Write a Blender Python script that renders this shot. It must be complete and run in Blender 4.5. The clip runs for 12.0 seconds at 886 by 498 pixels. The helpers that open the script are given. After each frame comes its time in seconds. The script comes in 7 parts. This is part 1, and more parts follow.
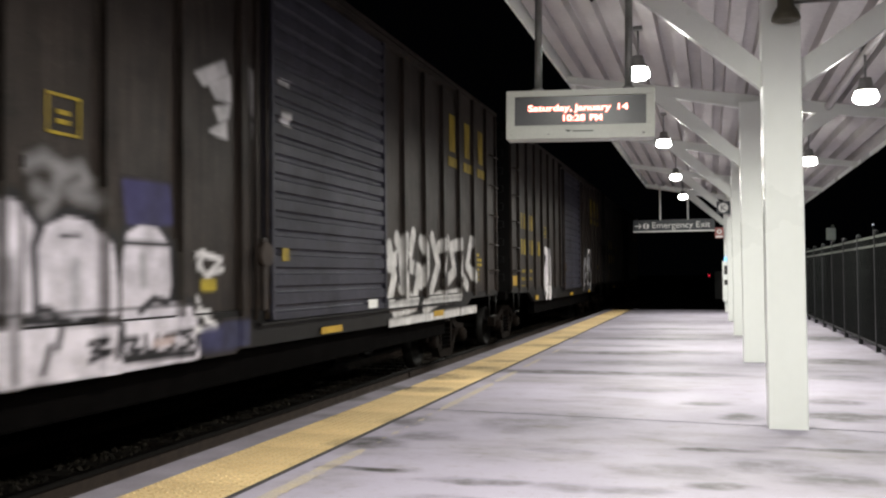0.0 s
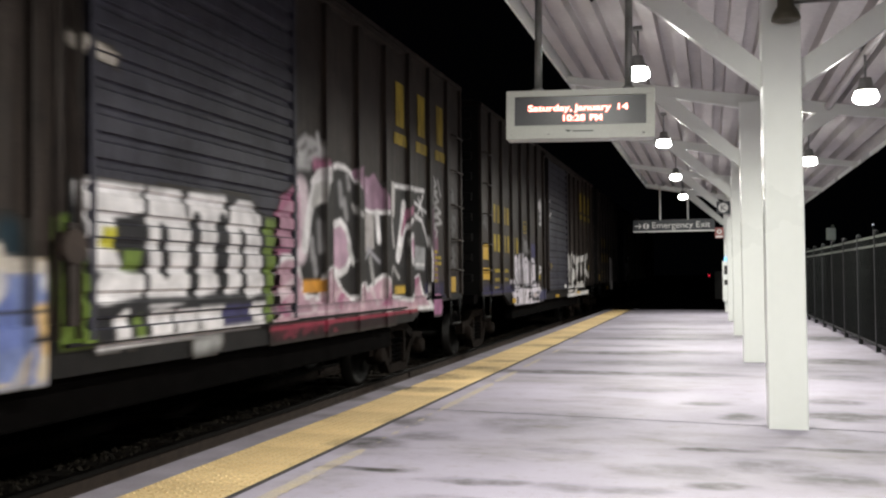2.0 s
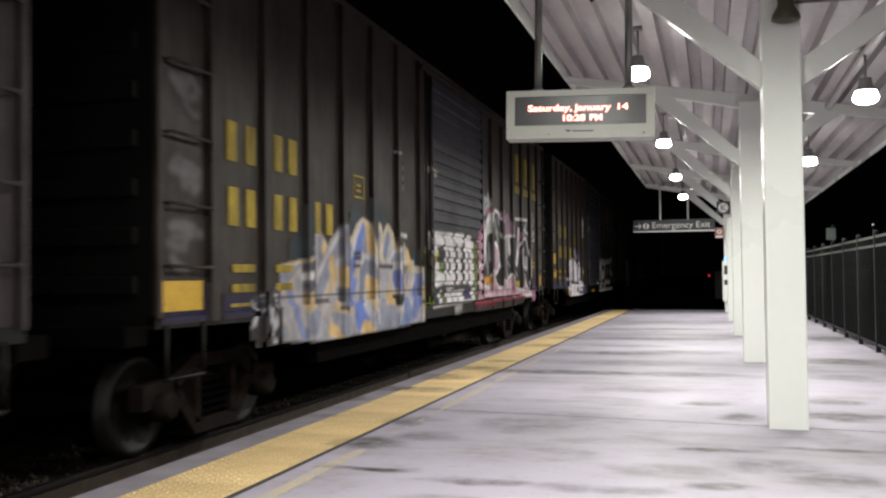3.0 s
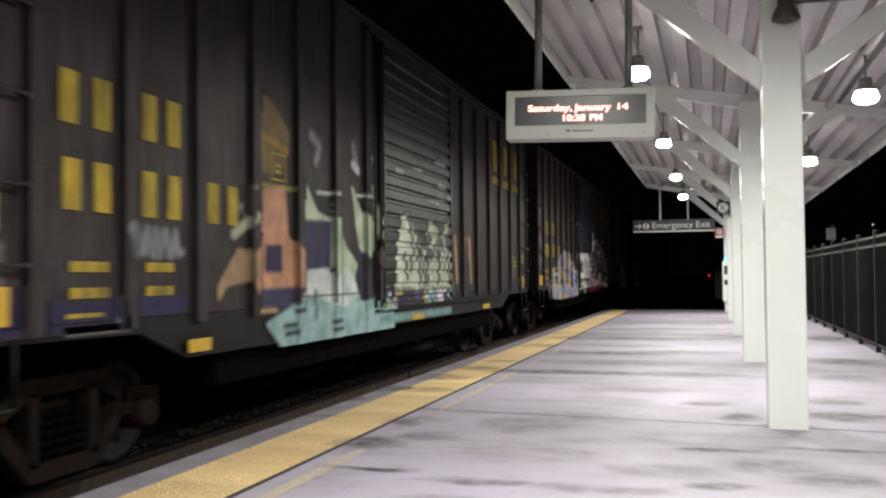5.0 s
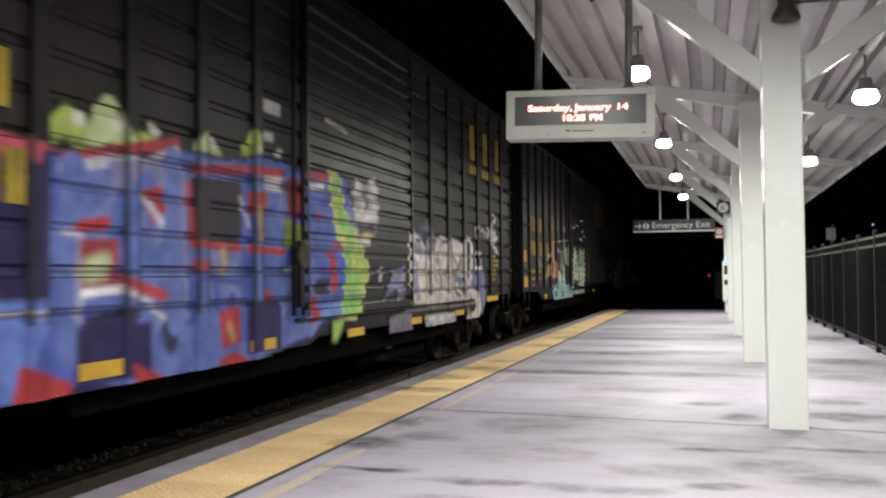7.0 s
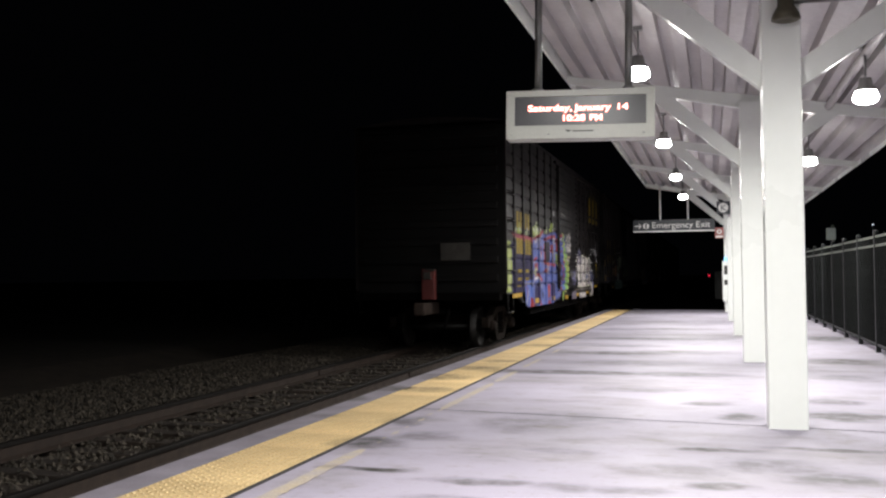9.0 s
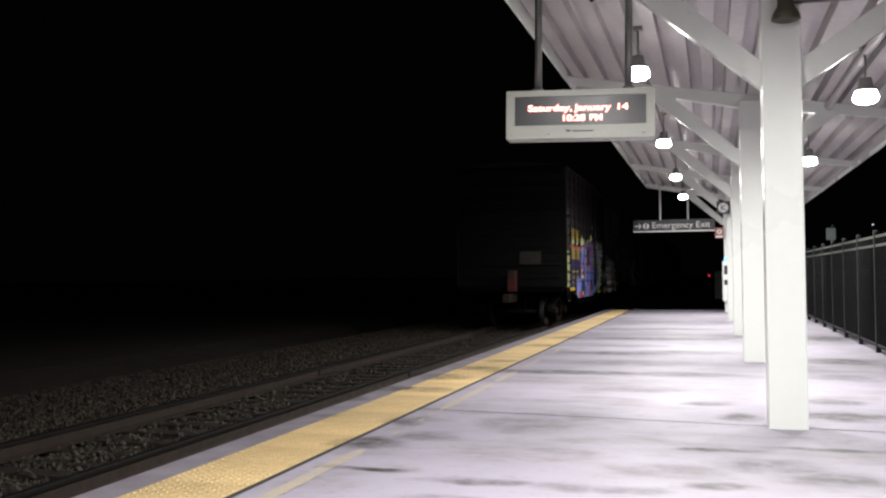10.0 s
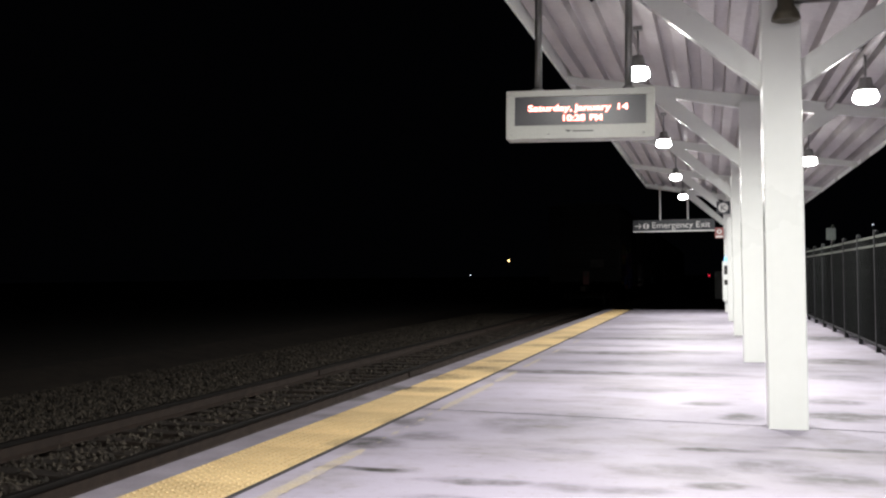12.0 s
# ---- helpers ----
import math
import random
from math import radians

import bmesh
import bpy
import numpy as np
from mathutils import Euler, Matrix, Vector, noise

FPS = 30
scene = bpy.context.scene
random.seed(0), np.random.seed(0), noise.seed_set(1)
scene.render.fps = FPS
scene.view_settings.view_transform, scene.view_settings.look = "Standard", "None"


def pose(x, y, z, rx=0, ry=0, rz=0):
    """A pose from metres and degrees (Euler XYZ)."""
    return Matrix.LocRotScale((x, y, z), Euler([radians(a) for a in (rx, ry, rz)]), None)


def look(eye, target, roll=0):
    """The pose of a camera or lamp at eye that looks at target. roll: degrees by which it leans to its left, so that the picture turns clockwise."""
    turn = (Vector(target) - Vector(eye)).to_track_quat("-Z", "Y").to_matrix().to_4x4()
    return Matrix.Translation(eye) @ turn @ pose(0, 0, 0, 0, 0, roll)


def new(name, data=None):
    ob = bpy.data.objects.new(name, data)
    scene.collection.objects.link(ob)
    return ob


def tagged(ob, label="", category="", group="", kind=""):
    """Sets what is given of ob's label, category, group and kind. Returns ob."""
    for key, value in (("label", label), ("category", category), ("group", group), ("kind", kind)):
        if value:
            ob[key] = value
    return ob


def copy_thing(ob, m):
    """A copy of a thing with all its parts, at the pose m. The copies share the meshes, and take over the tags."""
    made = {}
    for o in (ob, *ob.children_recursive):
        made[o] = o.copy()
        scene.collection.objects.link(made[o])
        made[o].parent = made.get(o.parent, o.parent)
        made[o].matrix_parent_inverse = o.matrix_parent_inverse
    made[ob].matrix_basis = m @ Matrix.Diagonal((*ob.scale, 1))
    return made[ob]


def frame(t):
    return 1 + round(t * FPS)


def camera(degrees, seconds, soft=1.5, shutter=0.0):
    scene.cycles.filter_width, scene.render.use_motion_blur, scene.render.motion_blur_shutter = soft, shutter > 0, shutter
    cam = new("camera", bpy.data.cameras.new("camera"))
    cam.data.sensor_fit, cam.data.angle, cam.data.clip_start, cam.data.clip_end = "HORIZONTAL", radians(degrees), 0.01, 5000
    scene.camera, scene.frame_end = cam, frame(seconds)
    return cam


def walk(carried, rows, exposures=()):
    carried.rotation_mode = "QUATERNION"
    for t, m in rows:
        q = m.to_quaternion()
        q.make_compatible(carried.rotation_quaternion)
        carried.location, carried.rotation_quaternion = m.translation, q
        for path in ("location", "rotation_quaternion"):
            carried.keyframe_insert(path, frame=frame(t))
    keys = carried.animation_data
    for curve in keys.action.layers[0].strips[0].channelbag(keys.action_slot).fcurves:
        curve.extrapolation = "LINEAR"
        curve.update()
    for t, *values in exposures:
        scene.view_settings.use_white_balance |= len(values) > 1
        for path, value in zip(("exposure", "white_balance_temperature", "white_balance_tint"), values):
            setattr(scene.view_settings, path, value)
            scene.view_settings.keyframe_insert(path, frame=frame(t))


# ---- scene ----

# Night platform under a steel canopy; a freight train leaves along the track beside it.
# World: x across the track (platform to +x), y along the track, z up from the platform surface.
cam = camera(50.84, 12.0, soft=2.2, shutter=0.3)
EYE, AIM = (0.0, 0.0, 1.27), (-2.755, 9.609, 1.555)
walk(cam, [(0.0, look(EYE, AIM, -0.573)), (12.0, look(EYE, AIM, -0.573))],
     [(0.0, -0.18, 6680, 6), (7.2, -0.18, 6680, 6), (8.8, 0.05, 6500, 10), (12.0, 0.05, 6500, 10)])

# ---- light ----
world = bpy.data.worlds.new("night")
scene.world = world
world.use_nodes = True
world.node_tree.nodes["Background"].inputs[0].default_value = (0.012, 0.013, 0.018, 1)
world.node_tree.nodes["Background"].inputs[1].default_value = 0.04

BAY = 5.88
FIRST_COL = 8.18                     # centre of the nearest column seen
COL_X = 0.585
LAMP_LEFT = (-0.74, 3.50)
LAMP_RIGHT = (1.60, 3.09)
LAMP_WATTS = {"left": 175.0, "right": 120.0}


def lamp_light(x, y, z, watts):
    data = bpy.data.lights.new("lamp_light", "AREA")
    data.shape, data.size, data.energy = "DISK", 0.26, watts
    data.color = (0.985, 0.97, 0.93)
    ob = new("lamp_light", data)
    ob.matrix_basis = pose(x, y, z)
    return ob


# ---- materials ----
def mat(name, color, rough=0.6, metal=0.0, vary=0.25, scale=6.0, fine=60.0, bump=0.15, tint=None, stretch=(1, 1, 1),
        spec=0.5, per_piece=0.0):
    """A worn painted or raw surface: colour varied by coarse and fine noise, with fine relief."""
    m = bpy.data.materials.new(name)
    m.use_nodes = True
    nt = m.node_tree
    n, l = nt.nodes, nt.links
    b = n["Principled BSDF"]
    b.inputs["Metallic"].default_value = metal
    b.inputs["Specular IOR Level"].default_value = spec
    tc = n.new("ShaderNodeTexCoord")
    mp = n.new("ShaderNodeMapping")
    mp.inputs["Scale"].default_value = stretch
    l.new(tc.outputs["Object"], mp.inputs["Vector"])
    n1, n2 = n.new("ShaderNodeTexNoise"), n.new("ShaderNodeTexNoise")
    n1.inputs["Scale"].default_value, n2.inputs["Scale"].default_value = scale, fine
    n1.inputs["Detail"].default_value, n2.inputs["Detail"].default_value = 5, 3
    for k in (n1, n2):
        l.new(mp.outputs[0], k.inputs["Vector"])
    r1 = n.new("ShaderNodeMapRange")
    r1.inputs[1].default_value, r1.inputs[2].default_value = 0.3, 0.7
    l.new(n1.outputs[0], r1.inputs[0])
    mix = n.new("ShaderNodeMix")
    mix.data_type = "RGBA"
    other = tint or tuple(c * (1 - vary) for c in color)
    mix.inputs[6].default_value, mix.inputs[7].default_value = (*color, 1), (*other, 1)
    l.new(r1.outputs[0], mix.inputs[0])
    hsv = n.new("ShaderNodeHueSaturation")
    r2 = n.new("ShaderNodeMapRange")
    r2.inputs[1].default_value, r2.inputs[2].default_value = 0.3, 0.7
    r2.inputs[3].default_value, r2.inputs[4].default_value = 1 - vary * 0.6, 1 + vary * 0.4
    l.new(n2.outputs[0], r2.inputs[0])
    l.new(mix.outputs[2], hsv.inputs["Color"])
    if per_piece:
        oi, ma, mm = n.new("ShaderNodeObjectInfo"), n.new("ShaderNodeMath"), n.new("ShaderNodeMath")
        ma.operation, mm.operation = "MULTIPLY_ADD", "MULTIPLY"
        ma.inputs[1].default_value, ma.inputs[2].default_value = per_piece, 1 - per_piece / 2
        l.new(oi.outputs["Random"], ma.inputs[0])
        l.new(ma.outputs[0], mm.inputs[0])
        l.new(r2.outputs[0], mm.inputs[1])
        l.new(mm.outputs[0], hsv.inputs["Value"])
    else:
        l.new(r2.outputs[0], hsv.inputs["Value"])
    l.new(hsv.outputs[0], b.inputs["Base Color"])
    rr = n.new("ShaderNodeMapRange")
    rr.inputs[3].default_value, rr.inputs[4].default_value = max(0.02, rough - 0.12), min(1, rough + 0.12)
    l.new(n1.outputs[0], rr.inputs[0])
    l.new(rr.outputs[0], b.inputs["Roughness"])
    if bump:
        bp = n.new("ShaderNodeBump")
        bp.inputs["Strength"].default_value, bp.inputs["Distance"].default_value = bump, 0.01
        l.new(n2.outputs[0], bp.inputs["Height"])
        l.new(bp.outputs[0], b.inputs["Normal"])
    return m


def glow(name, color, strength):
    m = bpy.data.materials.new(name)
    m.use_nodes = True
    b = m.node_tree.nodes["Principled BSDF"]
    b.inputs["Base Color"].default_value = (*color, 1)
    b.inputs["Emission Color"].default_value = (*color, 1)
    b.inputs["Emission Strength"].default_value = strength
    return m


# old run-off stains on the platform: middle x, y, half length across, half width along, strength
NEAR_STAINS = ((-2.15, 5.79, 0.33, 0.08, 1), (-1.42, 5.6, 0.37, 0.11, 0.8), (-2.52, 6.77, 0.26, 0.28, 0.9), (-2.16, 7.11, 0.26, 0.22, 0.55), (-2.58, 7.81, 0.19, 0.3, 0.7),
               (-1.53, 7.82, 0.42, 0.53, 0.55), (-1.11, 6.71, 0.28, 0.13, 0.5), (0.03, 7, 0.35, 0.09, 0.9), (0.84, 7.18, 0.46, 0.11, 0.8), (0.31, 6.49, 0.39, 0.26, 0.6),
               (-0.22, 6.19, 0.38, 0.25, 0.45), (0.71, 6.15, 0.36, 0.3, 0.65), (0.05, 5.81, 0.23, 0.12, 0.8), (-0.46, 5.6, 0.26, 0.1, 0.6), (-0.86, 5.59, 0.29, 0.12, 0.5),
               (-1.37, 5.14, 0.37, 0.1, 0.5), (-3.5, 7.95, 0.31, 0.16, 0.5))
MIDDLE_STAINS = ((-1.25, 8.2, 0.58, 0.45, 0.45), (-0.04, 9.44, 0.24, 0.16, 0.8), (0.23, 8.65, 0.19, 0.27, 0.8), (1.13, 8.84, 0.38, 0.34, 0.9), (1.1, 9.8, 0.31, 0.25, 0.7),
                 (-0.9, 10.41, 0.72, 0.25, 0.35), (-1.84, 12.11, 1.43, 0.28, 0.9), (-0.41, 12.1, 0.82, 0.34, 0.7), (-1.08, 13.5, 1.25, 0.51, 0.45), (1.54, 12.01, 0.38, 0.38, 0.5),
                 (-3.51, 9.99, 0.35, 0.25, 1), (-3.64, 9.12, 0.29, 0.25, 0.8), (-3.26, 11.23, 0.42, 0.37, 0.75), (-3.05, 12.41, 0.34, 0.3, 0.8), (-3.04, 9.98, 0.31, 0.25, 0.6),
                 (-2.96, 13.44, 0.33, 0.26, 0.6))
FAR_STAINS = ((-1.57, 15.18, 1.06, 0.43, 0.75), (-0.52, 15.45, 0.88, 0.44, 0.6), (-1.16, 18.57, 1.39, 0.48, 0.7), (-1.54, 16.76, 0.88, 0.39, 0.5), (-0.73, 21.83, 1.12, 0.55, 0.7),
              (-1.98, 21.7, 0.76, 0.55, 0.5), (1.76, 14.26, 0.53, 0.54, 0.8), (2.16, 19.01, 0.5, 0.8, 0.8), (-2.91, 16.55, 0.4, 0.39, 0.6), (-2.83, 18.68, 0.39, 0.42, 0.6))


def add_stains(m, color):
    """Multiplies the base colour of a platform surface by ragged run-off stains, laid out in plan."""
    n, l = m.node_tree.nodes, m.node_tree.links
    b = n["Principled BSDF"]
    base = b.inputs["Base Color"].links[0].from_socket

    def vec(op, a, c):
        v = n.new("ShaderNodeVectorMath")
        v.operation = op
        l.new(a, v.inputs[0])
        if isinstance(c, tuple):
            v.inputs[1].default_value = c
        else:
            l.new(c, v.inputs[1])
        return v.outputs["Value"] if op == "LENGTH" else v.outputs[0]

    def num(op, a, c):
        v = n.new("ShaderNodeMath")
        v.operation = op
        l.new(a, v.inputs[0])
        if isinstance(c, float):
            v.inputs[1].default_value = c
        else:
            l.new(c, v.inputs[1])
        return v.outputs[0]

    pos = n.new("ShaderNodeNewGeometry").outputs["Position"]
    warp, rag = n.new("ShaderNodeTexNoise"), n.new("ShaderNodeTexNoise")
    warp.inputs["Scale"].default_value, warp.inputs["Detail"].default_value = 2.2, 6
    rag.inputs["Scale"].default_value, rag.inputs["Detail"].default_value = 5.0, 8
    rag.inputs["Roughness"].default_value = 0.65
    l.new(pos, warp.inputs["Vector"])
    l.new(vec("MULTIPLY", pos, (0.8, 1.0, 1.0)), rag.inputs["Vector"])
    shift = vec("MULTIPLY", vec("SUBTRACT", warp.outputs["Color"], (0.5, 0.5, 0.5)), (0.55, 0.22, 0.0))
    at = vec("ADD", pos, shift)
    total = None
    for x, y, rx, ry, k in NEAR_STAINS + MIDDLE_STAINS + FAR_STAINS:
        far = vec("LENGTH", vec("MULTIPLY", vec("SUBTRACT", at, (x, y, 0.0)), (1 / rx, 1 / ry, 0.0)), (0.0, 0.0, 0.0))
        rg = n.new("ShaderNodeMapRange")
        rg.interpolation_type = "SMOOTHSTEP"
        rg.inputs[1].default_value, rg.inputs[2].default_value = 0.35, 1.3
        rg.inputs[3].default_value, rg.inputs[4].default_value = k, 0.0
        l.new(far, rg.inputs[0])
        total = rg.outputs[0] if total is None else num("MAXIMUM", total, rg.outputs[0])
    rr = n.new("ShaderNodeMapRange")
    rr.inputs[1].default_value, rr.inputs[2].default_value, rr.inputs[3].default_value = 0.38, 0.58, 0.42
    l.new(rag.outputs[0], rr.inputs[0])
    mx = n.new("ShaderNodeMix")
    mx.data_type, mx.blend_type = "RGBA", "MULTIPLY"
    mx.inputs[7].default_value = (*color, 1)
    l.new(num("MULTIPLY", total, rr.outputs[0]), mx.inputs[0])
    l.new(base, mx.inputs[6])
    l.new(mx.outputs[2], b.inputs["Base Color"])


def concrete_material():
    """Light broom-finished slab with damp streaks across it and grey wear patches."""
    m = mat("platform_concrete", (0.37, 0.340, 0.415), 0.6, 0, 0.12, 0.9, 90, 0.2, spec=0.25)
    nt = m.node_tree
    n, l = nt.nodes, nt.links
    b = n["Principled BSDF"]
    base = b.inputs["Base Color"].links[0].from_socket
    tc = n["Texture Coordinate"]
    last = base
    for scale, stretch, lo, hi, dark in ((0.7, (0.40, 1.0, 1), 0.50, 0.70, 0.70), (1.3, (0.6, 1.1, 1), 0.52, 0.72, 0.74), (4.0, (0.8, 1.1, 1), 0.54, 0.72, 0.84),
                                         (14.0, (1, 1.2, 1), 0.55, 0.72, 0.85), (0.3, (0.5, 1.2, 1), 0.5, 0.75, 0.75)):
        mp, no, rg, mx = (n.new(k) for k in ("ShaderNodeMapping", "ShaderNodeTexNoise", "ShaderNodeMapRange", "ShaderNodeMix"))
        mp.inputs["Scale"].default_value = stretch
        mp.inputs["Location"].default_value = (scale * 3.1, scale * 7.7, 0)
        no.inputs["Scale"].default_value, no.inputs["Detail"].default_value = scale, 6
        no.inputs["Roughness"].default_value = 0.6
        rg.inputs[1].default_value, rg.inputs[2].default_value = lo, hi
        rg.interpolation_type = "SMOOTHSTEP"
        mx.data_type, mx.blend_type = "RGBA", "MULTIPLY"
        mx.inputs[7].default_value = (dark, dark * 1.0, dark * 0.90, 1)
        l.new(tc.outputs["Object"], mp.inputs["Vector"])
        l.new(mp.outputs[0], no.inputs["Vector"])
        l.new(no.outputs[0], rg.inputs[0])
        l.new(rg.outputs[0], mx.inputs[0])
        l.new(last, mx.inputs[6])
        last = mx.outputs[2]
    l.new(last, b.inputs["Base Color"])
    return m


def car_paint(name, color, streak=(0.16, 0.14, 0.13), amount=0.55):
    """Faded rail-car enamel with rain streaks running down it and rusty dirt."""
    m = mat(name, color, 0.55, 0, 0.35, 1.3, 40, 0.12, spec=0.2)
    nt = m.node_tree
    n, l = nt.nodes, nt.links
    b = n["Principled BSDF"]
    base = b.inputs["Base Color"].links[0].from_socket
    mp, no, rg, mx = (n.new(k) for k in ("ShaderNodeMapping", "ShaderNodeTexNoise", "ShaderNodeMapRange", "ShaderNodeMix"))
    mp.inputs["Scale"].default_value = (1, 7.0, 0.5)
    no.inputs["Scale"].default_value, no.inputs["Detail"].default_value = 2.0, 6
    rg.inputs[1].default_value, rg.inputs[2].default_value, rg.inputs[4].default_value = 0.48, 0.72, amount
    mx.data_type = "RGBA"
    mx.inputs[7].default_value = (*streak, 1)
    l.new(n["Texture Coordinate"].outputs["Object"], mp.inputs["Vector"])
    l.new(mp.outputs[0], no.inputs["Vector"])
    l.new(no.outputs[0], rg.inputs[0])
    l.new(rg.outputs[0], mx.inputs[0])
    l.new(base, mx.inputs[6])
    last = mx.outputs[2]
    for stretch, scale, lo, hi, k in (((1, 26.0, 0.7), 1.5, 0.45, 0.68, 0.72), ((1, 1.0, 1.6), 2.6, 0.50, 0.70, 0.62), ((1, 3.0, 3.0), 9.0, 0.60, 0.72, 1.7)):
        mp, no, rg, mx = (n.new(kind) for kind in ("ShaderNodeMapping", "ShaderNodeTexNoise", "ShaderNodeMapRange", "ShaderNodeMix"))
        mp.inputs["Scale"].default_value = stretch
        no.inputs["Scale"].default_value, no.inputs["Detail"].default_value = scale, 6
        rg.inputs[1].default_value, rg.inputs[2].default_value = lo, hi
        mx.data_type, mx.blend_type = "RGBA", "MULTIPLY"
        mx.clamp_factor = True
        mx.inputs[7].default_value = (k, k, k * 1.03, 1)
        l.new(n["Texture Coordinate"].outputs["Object"], mp.inputs["Vector"])
        l.new(mp.outputs[0], no.inputs["Vector"])
        l.new(no.outputs[0], rg.inputs[0])
        l.new(rg.outputs[0], mx.inputs[0])
        l.new(last, mx.inputs[6])
        last = mx.outputs[2]
    l.new(last, b.inputs["Base Color"])
    return m


CONCRETE = concrete_material()
EDGE_STONE = mat("edge_concrete", (0.275, 0.25, 0.295), 0.75, 0, 0.3, 3, 80, 0.2)
TACTILE = mat("tactile_yellow", (0.70, 0.52, 0.27), 0.6, 0, 0.3, 1.1, 70, 0.15, tint=(0.44, 0.31, 0.15), per_piece=0.22)
add_stains(CONCRETE, (0.13, 0.135, 0.095))
add_stains(EDGE_STONE, (0.35, 0.35, 0.3))
add_stains(TACTILE, (0.06, 0.065, 0.09))
WORN_YELLOW = mat("worn_yellow_paint", (0.45, 0.375, 0.27), 0.7, 0, 0.3, 6, 60, 0.1, tint=(0.38, 0.34, 0.34))
add_stains(WORN_YELLOW, (0.5, 0.5, 0.45))
JOINT = mat("joint_sealant", (0.035, 0.032, 0.035), 0.8)
STEEL_WHITE = mat("white_painted_steel", (0.86, 0.885, 0.845), 0.30, 0, 0.015, 0.8, 14, 0.01)
DECK_WHITE = mat("white_roof_deck", (0.55, 0.52, 0.515), 0.5, 0, 0.12, 1.2, 18, 0.05)
GALV = mat("galvanised_pipe", (0.30, 0.30, 0.29), 0.4, 0.6, 0.2, 8, 60, 0.05)
DARK_METAL = mat("dark_metal", (0.05, 0.05, 0.045), 0.5, 0.3, 0.3, 8, 60, 0.05)
OLIVE = mat("bronze_housing", (0.10, 0.09, 0.06), 0.45, 0.3, 0.2, 8, 60, 0.05)
LENS = glow("lamp_lens", (1.0, 0.98, 0.96), 34.0)
FENCE_BLACK = mat("fence_black", (0.006, 0.007, 0.0065), 0.6, 0, 0.3, 6, 60, 0.05, spec=0.1)
FENCE_POST = mat("fence_post_black", (0.014, 0.015, 0.016), 0.5, 0, 0.3, 6, 60, 0.05, spec=0.2)
FENCE_RAIL = mat("fence_rail_grey", (0.06, 0.066, 0.055), 0.45, 0.2, 0.3, 6, 60, 0.05)
RUST = mat("rusty_steel", (0.034, 0.0200, 0.0135), 0.75, 0.1, 0.4, 8, 60, 0.3)
RAIL_TOP = mat("dark_rail_head", (0.014, 0.012, 0.011), 0.55, 0.2, 0.3, 8, 60, 0.05, spec=0.2)
TIE_WOOD = mat("weathered_tie", (0.030, 0.020, 0.014), 0.85, 0, 0.4, 4, 50, 0.4, stretch=(0.4, 3, 3), per_piece=0.4)
BALLAST = mat("ballast_bed", (0.040, 0.031, 0.025), 0.95, 0, 0.5, 14, 45, 1.0)
SOIL = mat("dark_soil", (0.030, 0.026, 0.022), 0.95, 0, 0.5, 0.8, 10, 0.6)


def stone_material():
    m = mat("ballast_stone", (0.060, 0.049, 0.037), 0.9, 0, 0.3, 20, 90, 0.2)
    n, l = m.node_tree.nodes, m.node_tree.links
    b = n["Principled BSDF"]
    geo, mr, mx = n.new("ShaderNodeNewGeometry"), n.new("ShaderNodeMapRange"), n.new("ShaderNodeMix")
    mr.inputs[3].default_value, mr.inputs[4].default_value = 0.35, 1.7
    mx.data_type, mx.blend_type = "RGBA", "MULTIPLY"
    mx.inputs[0].default_value = 1
    base = b.inputs["Base Color"].links[0].from_socket
    l.new(geo.outputs["Random Per Island"], mr.inputs[0])
    l.new(base, mx.inputs[6])
    l.new(mr.outputs[0], mx.inputs[7])
    l.new(mx.outputs[2], b.inputs["Base Color"])
    return m


STONE = stone_material()


# ---- mesh helpers ----
def box(bm, x0, x1, y0, y1, z0, z1, bevel=0.0):
    vs = [bm.verts.new((x, y, z)) for x in (x0, x1) for y in (y0, y1) for z in (z0, z1)]
    fs = [bm.faces.new([vs[i] for i in q]) for q in ((0, 1, 3, 2), (4, 6, 7, 5), (0, 4, 5, 1), (2, 3, 7, 6), (0, 2, 6, 4), (1, 5, 7, 3))]
    if bevel:
        es = list({e for f in fs for e in f.edges})
        bmesh.ops.bevel(bm, geom=es, offset=bevel, segments=2, profile=0.6, affect="EDGES")
    return bm


def tube(bm, p0, p1, r0, r1=None, n=12, caps=True):
    r1 = r0 if r1 is None else r1
    a, b = Vector(p0), Vector(p1)
    q = (b - a).to_track_quat("Z", "Y")
    rings = []
    for c, r in ((a, r0), (b, r1)):
        rings.append([bm.verts.new(c + q @ Vector((r * math.cos(2 * math.pi * k / n), r * math.sin(2 * math.pi * k / n), 0))) for k in range(n)])
    for k in range(n):
        f = bm.faces.new((rings[0][k], rings[0][(k + 1) % n], rings[1][(k + 1) % n], rings[1][k]))
        f.smooth = True
    if caps:
        bm.faces.new(rings[0][::-1])
        bm.faces.new(rings[1])
    return bm


